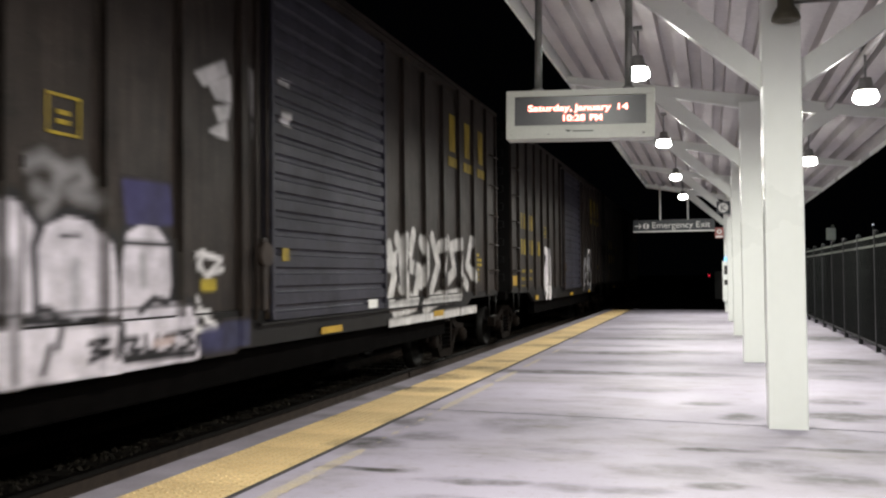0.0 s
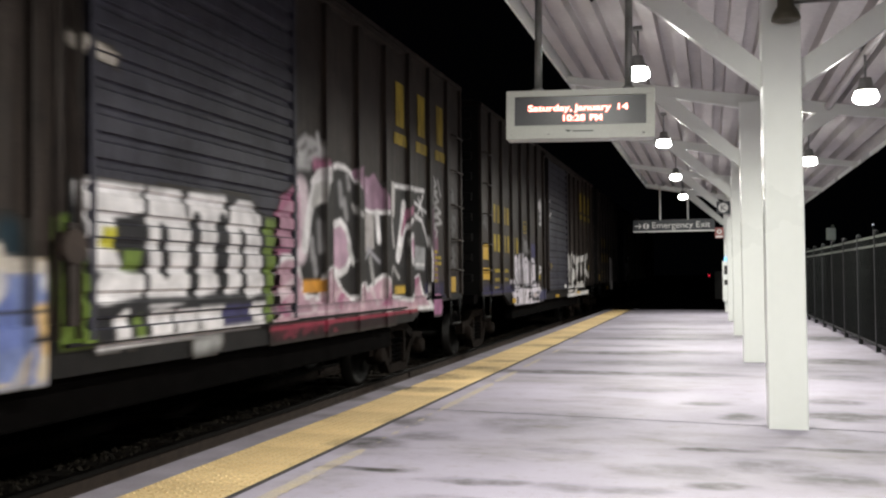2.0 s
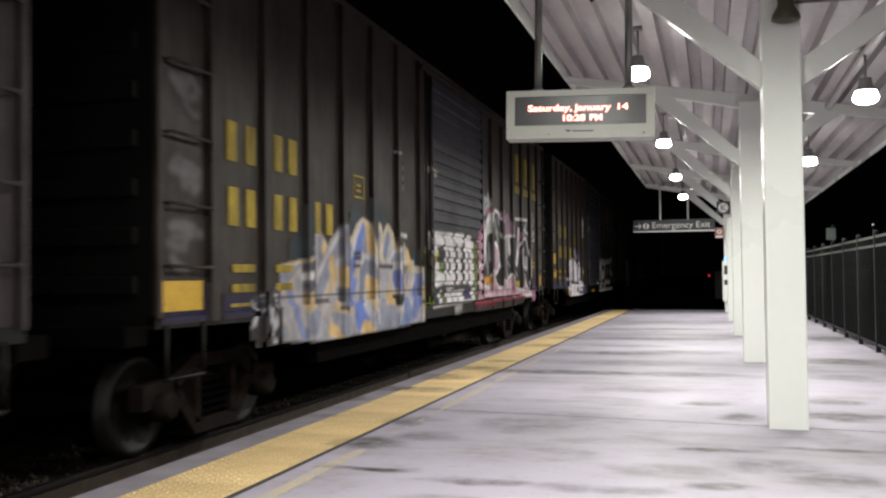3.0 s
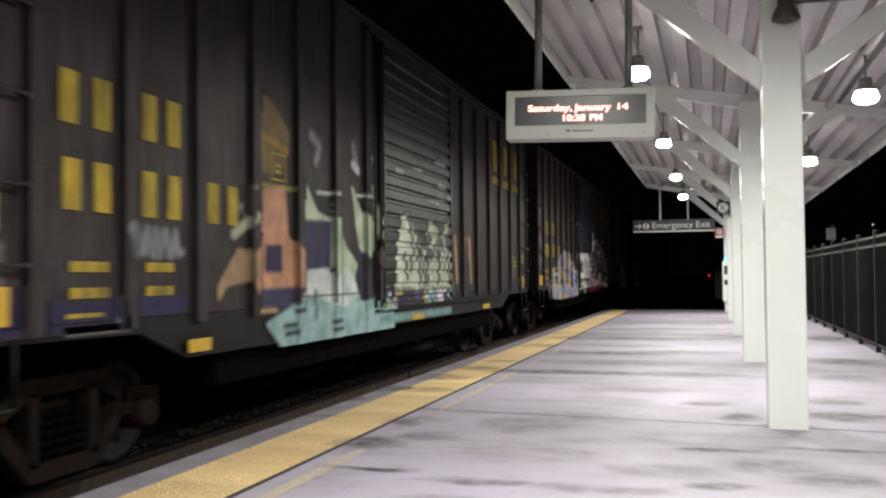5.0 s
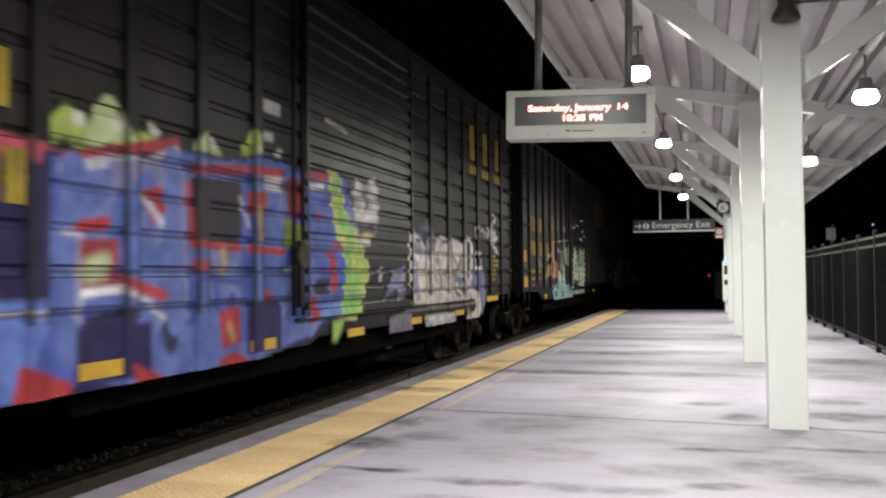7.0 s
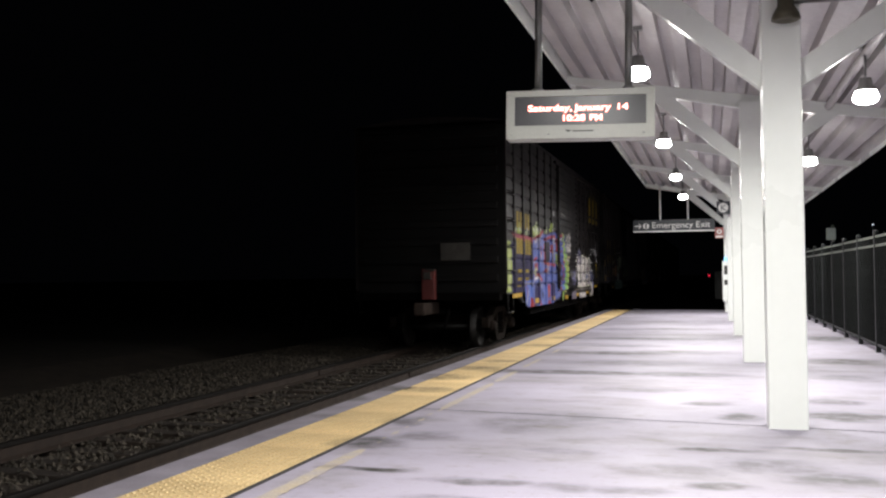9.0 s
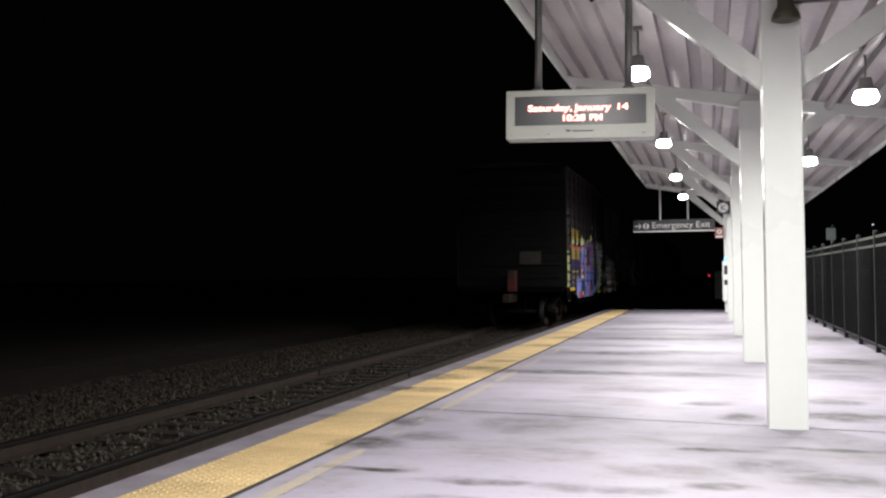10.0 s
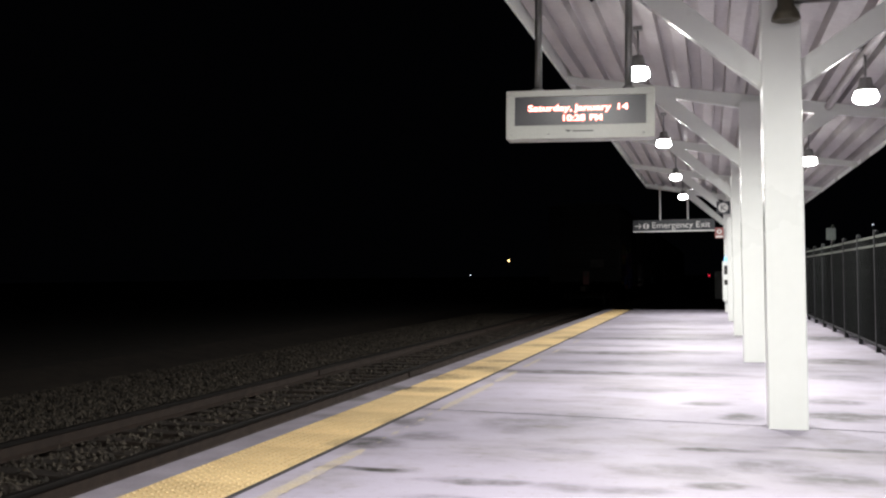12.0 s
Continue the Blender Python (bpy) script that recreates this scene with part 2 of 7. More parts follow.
def lathe(bm, profile, centre=(0, 0, 0), axis="Z", n=24):
    """Revolve (radius, height) pairs."""
    rings = []
    c = Vector(centre)
    for r, h in profile:
        ring = []
        for k in range(n):
            a = 2 * math.pi * k / n
            u, v = r * math.cos(a), r * math.sin(a)
            ring.append(bm.verts.new(c + (Vector((u, v, h)) if axis == "Z" else Vector((h, u, v)))))
        rings.append(ring)
    for i in range(len(rings) - 1):
        for k in range(n):
            f = bm.faces.new((rings[i][k], rings[i][(k + 1) % n], rings[i + 1][(k + 1) % n], rings[i + 1][k]))
            f.smooth = True
    bm.faces.new(rings[0][::-1])
    bm.faces.new(rings[-1])
    return bm


def extrude(bm, outline, y0, y1):
    """A closed outline of (x, z) pairs, drawn along y."""
    a = [bm.verts.new((x, y0, z)) for x, z in outline]
    b = [bm.verts.new((x, y1, z)) for x, z in outline]
    k = len(outline)
    for i in range(k):
        bm.faces.new((a[i], a[(i + 1) % k], b[(i + 1) % k], b[i]))
    bm.faces.new(a[::-1])
    bm.faces.new(b)
    return bm


def mesh_of(name, bm, *materials):
    bmesh.ops.recalc_face_normals(bm, faces=bm.faces)
    me = bpy.data.meshes.new(name)
    bm.to_mesh(me)
    bm.free()
    for m in materials:
        me.materials.append(m)
    return me


def part(name, bm, material, parent=None, label=""):
    ob = new(name, mesh_of(name, bm, material))
    if parent:
        ob.parent = parent
    return tagged(ob, label)


def B():
    return bmesh.new()


def setting(name, bm, material, label, category):
    return tagged(part(name, bm, material), label, category, kind="structure")


def words(name, text, size, material, parent, m, depth=0.002, align="LEFT", width=0.0, bold=0.0):
    """Built-in letters turned into a mesh part."""
    cu = bpy.data.curves.new(name, "FONT")
    cu.body, cu.size, cu.extrude, cu.align_x, cu.offset = text, size, depth, align, bold
    tmp = bpy.data.objects.new(name, cu)
    me = bpy.data.meshes.new_from_object(tmp)
    bpy.data.objects.remove(tmp)
    me.materials.clear()
    me.materials.append(material)
    ob = new(name, me)
    if width:
        xs = [v.co.x for v in me.vertices]
        m = m @ Matrix.Diagonal((width / (max(xs) - min(xs)), 1, 1, 1))
    ob.parent, ob.matrix_basis = parent, m
    return ob


# ---- ground, track, platform ----
EDGE, TILE_L, TILE_R = -3.61, -3.335, -2.72
END_Y = 33.6
FENCE_X = 2.5
RAIL_Z = -0.21
TRACK_X, HALF_GAUGE = -5.435, 0.775

bm = B()
box(bm, -400, 400, -300, 900, -0.9, -0.62)
setting("ground", bm, SOIL, "dark bare soil around the tracks at night", "ground")

bm = B()
extrude(bm, [(-10.6, -0.6), (-9.6, -0.43), (-7.0, -0.42), (-6.7, -0.445), (-4.6, -0.445), (-3.66, -0.46), (-3.66, -0.6)], -40, 260)
setting("ballast_bed", bm, BALLAST, "bed of grey crushed ballast under the track", "ballast")

bm = B()
extrude(bm, [(-60, -0.6), (-14, -0.25), (-11.6, -0.30), (-10.6, -0.55), (-10.6, -0.6)], -40, 260)
setting("verge", bm, mat("dry_verge", (0.040, 0.029, 0.021), 0.95, 0, 0.5, 3, 30, 0.8), "low brown verge of dry earth beyond the ballast", "verge")


RAIL_SHAPE = [(-0.070, 0), (0.070, 0), (0.070, 0.012), (0.012, 0.035), (0.010, 0.125), (0.036, 0.135), (0.036, 0.164), (0.028, 0.172),
              (-0.028, 0.172), (-0.036, 0.164), (-0.036, 0.135), (-0.010, 0.125), (-0.012, 0.035), (-0.070, 0.012)]


def rail(x):
    """A running rail in lengths, with bolted joint bars."""
    e = new("rail")
    e.location = (x, 0, RAIL_Z - 0.172)
    tagged(e, "rusty steel running rail on wooden ties", "rail", "running rails")
    length = 11.9
    me = mesh_of("rail_length", extrude(B(), RAIL_SHAPE, 0, length - 0.006), RUST, RAIL_TOP)
    for p in me.polygons:
        if p.center.z > 0.13:
            p.material_index = 1
    bar = B()
    for s in (-1, 1):
        a, b = sorted((s * 0.012, s * 0.034))
        box(bar, a, b, -0.45, 0.45, 0.04, 0.125, 0.006)
    bar = mesh_of("joint_bar", bar, RUST)
    for k in range(-3, 21):
        for name, data, y in (("rail_length", me, 2.7), ("joint_bar", bar, 2.7)):
            o = new(name, data)
            o.parent, o.location = e, (0, y + length * k, 0)
    return e


for x in (TRACK_X - HALF_GAUGE, TRACK_X + HALF_GAUGE):
    rail(x)

slab_x1 = FENCE_X + 0.35
bm = B()
extrude(bm, [(TILE_R + 0.044, -0.62), (TILE_R + 0.044, 0.0), (slab_x1, 0.0), (slab_x1, -0.62)], -12, END_Y)
setting("platform", bm, CONCRETE, "stained pale concrete platform slab with damp streaks", "platform")
bm = B()
extrude(bm, [(EDGE, -0.62), (EDGE, -0.012), (EDGE + 0.012, 0.0), (TILE_L, 0.0), (TILE_L, -0.02), (TILE_R - 0.005, -0.02), (TILE_R - 0.005, -0.62)], -12, END_Y)
setting("platform_edge", bm, EDGE_STONE, "grey concrete edge strip of the platform", "platform edge")
bm = B()
box(bm, TILE_R - 0.004, TILE_R + 0.044, -12, END_Y, -0.3, 0.0)
setting("edge_joint", bm, JOINT, "dark sealant joint behind the tactile strip", "joint")

bm = B()
for k, (a, b) in enumerate(((8.165, 8.183), (19.9, 19.918))):
    vs = [bm.verts.new(p) for p in ((-2.68, a + 0.36, 0.0035), (slab_x1, a - 0.32, 0.0035), (slab_x1, b - 0.32, 0.0035), (-2.68, b + 0.36, 0.0035))]
    bm.faces.new(vs)
setting("slab_joint", bm, JOINT, "thin sawn joint across the concrete platform", "joint")


def worn_line():
    """Broken remains of an old yellow line beside the joint."""
    rnd = random.Random(4)
    bm = B()
    runs = [(2.6, 6.45, 1.0), (8.55, 10.7, 0.9), (10.85, 12.1, 0.8), (12.6, 13.9, 0.6), (15.0, 15.8, 0.5), (17.2, 18.0, 0.5)]
    y = 6.7
    while y < 8.4:
        ln = rnd.uniform(0.05, 0.2)
        runs.append((y, y + ln, rnd.uniform(0.2, 0.6)))
        y += ln + rnd.uniform(0.05, 0.2)
    for y0, y1, wide in runs:
        n = max(4, int((y1 - y0) / 0.06))
        mid = -2.475 + rnd.uniform(-0.04, 0.04) * (1 - wide)
        left, right = [], []
        for k in range(n + 1):
            taper = min(1.0, 0.35 + min(k, n - k) * 0.25)
            left.append((mid - 0.055 * wide * taper + rnd.uniform(-0.006, 0.008), y0 + (y1 - y0) * k / n))
            right.append((mid + 0.055 * wide * taper + rnd.uniform(-0.012, 0.006), y0 + (y1 - y0) * k / n))
        bm.faces.new([bm.verts.new((a, b, 0.004)) for a, b in left + right[::-1]])
    return bm


setting("yellow_line", worn_line(), WORN_YELLOW, "worn remains of a painted yellow line", "painted line")

# ---- canopy ----
DECK_TOP = lambda x: 3.92 - 0.17 * x        # underside of the deck
CAN_X0, CAN_X1 = -2.03, 2.82
CAN_Y0, CAN_Y1 = -10.0, 32.6


def deck():
    pitch, lo, sl, dp, th = 0.31, 0.150, 0.010, 0.14, 0.02
    pts = [(CAN_X0, DECK_TOP(CAN_X0) + dp)]
    x = 0.237 - 7 * pitch
    while x < CAN_X1 - 0.01:
        for dx, dz in ((0, 0), (lo, 0), (lo + sl, dp), (pitch - sl, dp)):
            if x + dx < CAN_X1:
                pts.append((x + dx, DECK_TOP(x + dx) + dz))
        x += pitch
    pts.append((CAN_X1, DECK_TOP(CAN_X1)))
    return extrude(B(), pts + [(a, b + th) for a, b in reversed(pts)], CAN_Y0, CAN_Y1)


setting("ceiling", deck(), DECK_WHITE, "white corrugated steel roof deck of the canopy", "canopy roof")
bm = B()
for x, s in ((CAN_X0, -1), (CAN_X1, 1)):
    z = DECK_TOP(x)
    a, b = sorted((x, x + s * 0.03))
    box(bm, a, b, CAN_Y0, CAN_Y1, z - 0.07, z + 0.16)
extrude(bm, [(CAN_X0, DECK_TOP(CAN_X0) - 0.07), (CAN_X1, DECK_TOP(CAN_X1) - 0.07), (CAN_X1, DECK_TOP(CAN_X1) + 0.14), (CAN_X0, DECK_TOP(CAN_X0) + 0.14)], CAN_Y1 + 0.003, CAN_Y1 + 0.03)
setting("canopy_fascia", bm, STEEL_WHITE, "white metal fascia along the canopy eaves", "fascia")


def canopy_frame(y):
    e = new("canopy_frame")
    e.matrix_basis = pose(COL_X, y, 0)
    tagged(e, "white steel canopy column with sloping rafter and knee braces", "canopy column", "canopy frames")
    h = 0.1525
    part("column", box(B(), -h, h, -h, h, -0.02, DECK_TOP(COL_X) - 0.1, 0.012), STEEL_WHITE, e)
    f = lambda x: DECK_TOP(x + COL_X)
    x0, x1 = CAN_X0 - COL_X, CAN_X1 - COL_X
    part("rafter", extrude(B(), [(x0, f(x0) - 0.10), (-h, f(-h) - 0.20), (h, f(h) - 0.20), (x1, f(x1) - 0.10), (x1, f(x1) - 0.003), (x0, f(x0) - 0.003)], -0.07, 0.07),
         STEEL_WHITE, e)
    for s, reach in ((-1, 1.35), (1, 1.05)):
        xt = s * (h + reach)
        zt = f(xt) - 0.13
        zb = 2.78
        pts = [(s * (h - 0.01), zb), (s * (h - 0.01), zb + 0.23), (xt - s * 0.30, zt + 0.03), (xt, zt)]
        part("brace", extrude(B(), pts if s > 0 else pts[::-1], -0.06, 0.06), STEEL_WHITE, e)
    return e


for k in range(-3, 5):
    canopy_frame(FIRST_COL + BAY * k)


def platform_lamp(x, y, z, drop):
    e = new("platform_lamp")
    e.matrix_basis = pose(x, y, z)
    tagged(e, "lit round bay lamp hanging under the canopy deck", "lamp", "canopy lamps")
    bm = B()
    lathe(bm, [(0.10, 0.07), (0.112, 0.075), (0.105, 0.10), (0.075, 0.12), (0.06, 0.21), (0.02, 0.22)])
    part("housing", bm, GALV, e, "grey ribbed lamp housing")
    part("lens", lathe(B(), [(0.03, -0.060), (0.085, -0.054), (0.118, -0.032), (0.130, 0.0), (0.118, 0.040), (0.10, 0.075)]), LENS, e, "glowing prismatic lens")
    part("stem", tube(B(), (0, 0, 0.21), (0, 0, drop), 0.012), GALV, e)
    part("junction_box", box(B(), -0.05, 0.05, -0.05, 0.05, drop - 0.05, drop - 0.003, 0.008), GALV, e)
    return e


for k in range(-2, 4):
    y = FIRST_COL + 2.42 + BAY * k
    for (x, z), row in ((LAMP_LEFT, "left"), (LAMP_RIGHT, "right")):
        platform_lamp(x, y, z, DECK_TOP(x) - z)
        lamp_light(x, y, z - 0.10, LAMP_WATTS[row])

bm = B()
tube(bm, (1.63, CAN_Y0 + 1, DECK_TOP(1.63) - 0.055), (1.63, CAN_Y1 - 1, DECK_TOP(1.63) - 0.055), 0.052, n=16)
tagged(part("conduit", bm, DECK_WHITE), "long pale round conduit run under the canopy deck", "conduit")


def bell_speaker():
    e = new("horn_speaker")
    e.matrix_basis = pose(COL_X + 0.03, FIRST_COL - 0.30, 3.28)
    tagged(e, "dark bronze bell-shaped fixture on the column", "fixture")
    part("bell", lathe(B(), [(0.03, 0.02), (0.09, 0.0), (0.115, 0.01), (0.10, 0.06), (0.065, 0.12), (0.06, 0.28), (0.03, 0.30)]), OLIVE, e)
    part("bracket", box(B(), -0.03, 0.03, 0.0, 0.16, 0.20, 0.26, 0.005), OLIVE, e)
    part("conduit_arm", tube(B(), (0.05, 0.02, 0.15), (0.9, 0.02, 0.13), 0.014), GALV, e)


bell_speaker()


def cable_loop():
    bm = B()
    pts = [(-1.03, 8.3, 4.08), (-1.02, 8.3, 3.80), (-0.98, 8.3, 3.70), (-0.93, 8.3, 3.76), (-0.91, 8.3, 4.06)]
    for a, b in zip(pts, pts[1:]):
        tube(bm, a, b, 0.012, n=8)
    return tagged(part("cable_loop", bm, DARK_METAL), "short dark cable loop hanging under the deck", "cable")


cable_loop()

# ---- signs ----
SIGN_BODY = mat("sign_cabinet", (0.52, 0.53, 0.48), 0.4, 0, 0.08, 3, 40, 0.04)
SCREEN = mat("dark_display_glass", (0.045, 0.045, 0.052), 0.34, 0, 0.15, 3, 40, 0.0, spec=0.5)
LED = glow("red_led", (1.0, 0.30, 0.25), 7.0)
SIGN_GREY = mat("sign_charcoal", (0.045, 0.05, 0.058), 0.5, 0, 0.15, 5, 60, 0.02)
SIGN_WHITE = mat("sign_white", (0.75, 0.75, 0.73), 0.5, 0, 0.05, 5, 60, 0.0)
SIGN_RED = mat("sign_red", (0.32, 0.10, 0.09), 0.5, 0, 0.1, 5, 60, 0.0)


def display_sign():
    e = new("display_sign")
    e.matrix_basis = pose(-1.08, 8.16, 2.685, 0, 1.0, 5.0)
    tagged(e, "hanging LED passenger display with pale cabinet, showing date and time", "display sign")
    w, h = 0.645, 0.205
    bm = box(B(), -w, w, 0.0, 0.22, -h - 0.02, h, 0.02)
    part("cabinet", bm, SIGN_BODY, e)
    for a in (((-w, w, -0.02, 0.0, h - 0.055, h)), ((-w, w, -0.02, 0.0, -h - 0.02, -h + 0.10)), ((-w, -w + 0.075, -0.02, 0.0, -h + 0.10, h - 0.055)), ((w - 0.075, w, -0.02, 0.0, -h + 0.10, h - 0.055))):
        part("bezel", box(B(), *a, 0.004), SIGN_BODY, e)
    part("screen", box(B(), -w + 0.07, w - 0.07, -0.006, -0.001, -h + 0.095, h - 0.05), SCREEN, e, "dark glass screen")
    up = pose(0, 0, 0, 90, 0, 0)
    for text, x, w in (("Saturday,", 0.0, 0.385), ("January", 0.415, 0.320), ("14", 0.765, 0.088)):
        words("date_text", text, 0.075, LED, e, pose(-0.455 + x, -0.009, 0.022) @ up, 0.001, width=w, bold=0.0012)
    for text, x, w in (("10:28", 0.0, 0.19), ("PM", 0.245, 0.105)):
        words("time_text", text, 0.075, LED, e, pose(-0.160 + x, -0.009, -0.068) @ up, 0.001, width=w, bold=0.0012)
    bm = B()
    extrude(bm, [(-0.13, -0.150), (-0.07, -0.150), (-0.095, -0.170)], -0.023, -0.019)
    part("logo_arrow", bm, DARK_METAL, e, "small dark arrow-shaped mark")
    part("logo_bar", box(B(), -0.06, 0.12, -0.023, -0.019, -0.166, -0.156), DARK_METAL, e, "small dark bar of lettering")
    for x in (-0.375, 0.42):
        part("pole", tube(B(), (x, 0.12, h - 0.01), (x, 0.12, 4.12 - 2.685 + (0.02 if x < 0 else -0.12)), 0.033, n=16), GALV, e, "grey steel hanging pole")
        part("pole_flange", lathe(B(), [(0.055, h - 0.004), (0.055, h + 0.03), (0.038, h + 0.045)], (x, 0.12, 0)), GALV, e)
    for x, z in ((-0.60, -0.185), (-0.27, -0.185), (0.55, -0.185)):
        part("screw", lathe(B(), [(0.012, -0.004), (0.010, 0.0), (0.004, 0.004)], (x, -0.022, z)), GALV, e)


display_sign()


def exit_sign():
    e = new("exit_sign")
    e.matrix_basis = pose(-1.14, 31.4, 2.83)
    tagged(e, "hanging charcoal sign with white arrow and exit lettering", "sign")
    w, h = 1.30, 0.20
    part("panel", box(B(), -w, w, -0.03, 0.03, -h, h, 0.01), SIGN_GREY, e)
    part("underline", box(B(), -w, w, -0.036, -0.028, -h, -h + 0.04), SIGN_WHITE, e, "white stripe along the lower edge")
    up = pose(0, 0, 0, 90, 0, 0)
    words("sign_text", "Emergency Exit", 0.275, SIGN_WHITE, e, pose(-0.70, -0.034, -0.070) @ up, 0.002, width=1.84, bold=0.0)
    bm = B()
    box(bm, -1.24, -1.06, -0.036, -0.028, -0.018, 0.018)
    extrude(bm, [(-1.13, 0.085), (-1.10, 0.085), (-1.02, 0.0), (-1.10, -0.085), (-1.13, -0.085), (-1.06, 0.0)], -0.036, -0.028)
    part("arrow", bm, SIGN_WHITE, e, "white arrow")
    bm = B()
    tube(bm, (-0.88, -0.036, 0.0), (-0.88, -0.028, 0.0), 0.10, n=24)
    part("emblem", bm, SIGN_WHITE, e, "white round emblem")
    part("emblem_door", box(B(), -0.905, -0.855, -0.040, -0.034, -0.085, 0.085), SIGN_GREY, e)
    for x in (-0.42, 0.46):
        part("hanger", tube(B(), (x, 0, h - 0.01), (x, 0, DECK_TOP(x - 1.14) - 2.83), 0.028), STEEL_WHITE, e, "white hanger pipe")


exit_sign()


def letter_sign():
    e = new("letter_sign")
    e.matrix_basis = pose(0.345, 25.3, 2.965)
    tagged(e, "small charcoal car-stop sign with letter K on a white disc", "sign")
    part("panel", box(B(), -0.17, 0.17, -0.02, 0.02, -0.17, 0.17, 0.006), SIGN_GREY, e)
    part("disc", tube(B(), (0, -0.026, 0), (0, -0.018, 0), 0.125, n=28), SIGN_WHITE, e, "white disc")
    words("sign_text", "K", 0.23, SIGN_GREY, e, pose(0, -0.028, -0.083) @ pose(0, 0, 0, 90, 0, 0), 0.002, "CENTER")
    part("bracket", box(B(), 0.0, 0.10, 0.02, 0.38, -0.03, 0.03), STEEL_WHITE, e)


letter_sign()


def phone_sign():
    e = new("phone_sign")
    e.matrix_basis = pose(0.29, 31.35, 2.56)
    tagged(e, "small red and white help phone sign on the column", "sign")
    part("panel", box(B(), -0.13, 0.14, -0.015, 0.015, -0.17, 0.17, 0.005), SIGN_RED, e)
    part("disc", tube(B(), (0, -0.02, 0.04), (0, -0.013, 0.04), 0.08, n=20), SIGN_WHITE, e, "white disc")
    part("handset", box(B(), -0.02, 0.025, -0.025, -0.017, 0.0, 0.085, 0.003), SIGN_RED, e)
    part("caption_bar", box(B(), -0.11, 0.12, -0.02, -0.013, -0.15, -0.09), SIGN_WHITE, e, "white caption bar")


phone_sign()


def help_phone():
    e = new("help_phone")
    e.matrix_basis = pose(0.47, 31.55, 0.9)
    tagged(e, "pale help phone box with dark plates on the column", "help phone")
    part("box", box(B(), -0.10, 0.10, -0.10, 0.0, -0.55, 0.75, 0.015), STEEL_WHITE, e)
    for z0, z1 in ((0.32, 0.60), (-0.02, 0.14)):
        part("plate", box(B(), -0.05, 0.06, -0.112, -0.10, z0, z1), DARK_METAL, e, "dark plate")
    part("beacon", lathe(B(), [(0.05, 0.75), (0.05, 0.83), (0.03, 0.88)], (0, -0.04, 0)), glow("blue_beacon", (0.25, 0.6, 1.0), 1.2), e, "small blue beacon")


help_phone()

# ---- fence ----
PANEL = 1.78


def fence_panel(y):
    e = new("fence_panel")
    e.matrix_basis = pose(FENCE_X, y, 0)
    tagged(e, "black steel picket fence panel with two top rails", "fence", "platform fence")
    part("post", box(B(), -0.035, 0.035, -0.035, 0.035, -0.01, 1.88, 0.005), FENCE_POST, e)
    part("post_cap", lathe(B(), [(0.045, 1.88), (0.045, 1.895), (0.01, 1.92)], n=8), FENCE_POST, e)
    for z in (1.81, 1.67, 0.12):
        part("rail", box(B(), -0.022, 0.022, 0.035, PANEL - 0.035, z - 0.02, z + 0.02), FENCE_RAIL if z > 1 else FENCE_POST, e)
    picket = mesh_of("picket", box(B(), -0.009, 0.009, -0.009, 0.009, 0.08, 1.80), FENCE_BLACK)
    for k in range(1, 17):
        p = new("picket", picket)
        p.parent = e
        p.matrix_basis = pose(0, PANEL * k / 17, 0)
    return e


first = fence_panel(15.9 - PANEL * 9)
for k in range(1, 19):
    copy_thing(first, pose(FENCE_X, 15.9 - PANEL * 9 + PANEL * k, 0))

# ---- freight train ----
CAR_L, PITCH = 16.32, 17.66
XS = 1.545                               # plane of the side sheets, from the car's centre line
SHEET_Z0, SHEET_Z1 = 0.995, 4.30          # heights over the platform
RIBS_REAR = [0.81 + 0.935 * k for k in range(7)]
WHEEL_R = 0.42


def train_at(t):
    """How far the train has come along the track."""
    return 1.869 + 7.442 * t + 0.0529 * t * t + -0.00157 * t ** 3


CAR_DARK = car_paint("faded_charcoal_car", (0.031, 0.0235, 0.0198), (0.070, 0.054, 0.046), 0.55)
CAR_BLACK = car_paint("black_car", (0.0150, 0.0122, 0.0125), (0.036, 0.030, 0.029), 0.55)
CAR_GREY = car_paint("faded_grey_car", (0.030, 0.0235, 0.0245), (0.068, 0.056, 0.056), 0.55)
# side sill and ledge, much darker than the body paint
SILL_BLACK = car_paint("black_sill_paint", (0.0055, 0.0046, 0.0044), (0.013, 0.0105, 0.0095), 0.45)
# end walls and steps: shade put into the colour, far darker than the sides
END_BLACK = car_paint("shaded_end_paint", (0.0038, 0.0034, 0.0034), (0.008, 0.0072, 0.0072), 0.4)
DOOR_SLATE = car_paint("slate_blue_door", (0.038, 0.037, 0.053), (0.072, 0.068, 0.080), 0.4)
DOOR_DARK = mat("dark_gloss_door", (0.0125, 0.0105, 0.0108), 0.42, 0, 0.45, 2, 40, 0.12, tint=(0.006, 0.0052, 0.0056), spec=0.30)
MARK_YELLOW = mat("yellow_stencil", (0.40, 0.29, 0.03), 0.65, 0, 0.5, 3, 24, 0.05, tint=(0.17, 0.125, 0.03), stretch=(1, 2.5, 0.8), spec=0.2)
PLATE_ORANGE = mat("amber_reflector", (0.54, 0.33, 0.025), 0.45, 0, 0.2, 4, 30, 0.03)
# near-black: the shade beneath the cars is put into this colour
UNDER = mat("shaded_underframe", (0.0035, 0.003, 0.003), 0.95, 0, 0.4, 5, 50, 0.3, spec=0.02)
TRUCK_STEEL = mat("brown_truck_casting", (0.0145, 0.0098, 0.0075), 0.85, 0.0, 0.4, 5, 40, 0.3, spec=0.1)
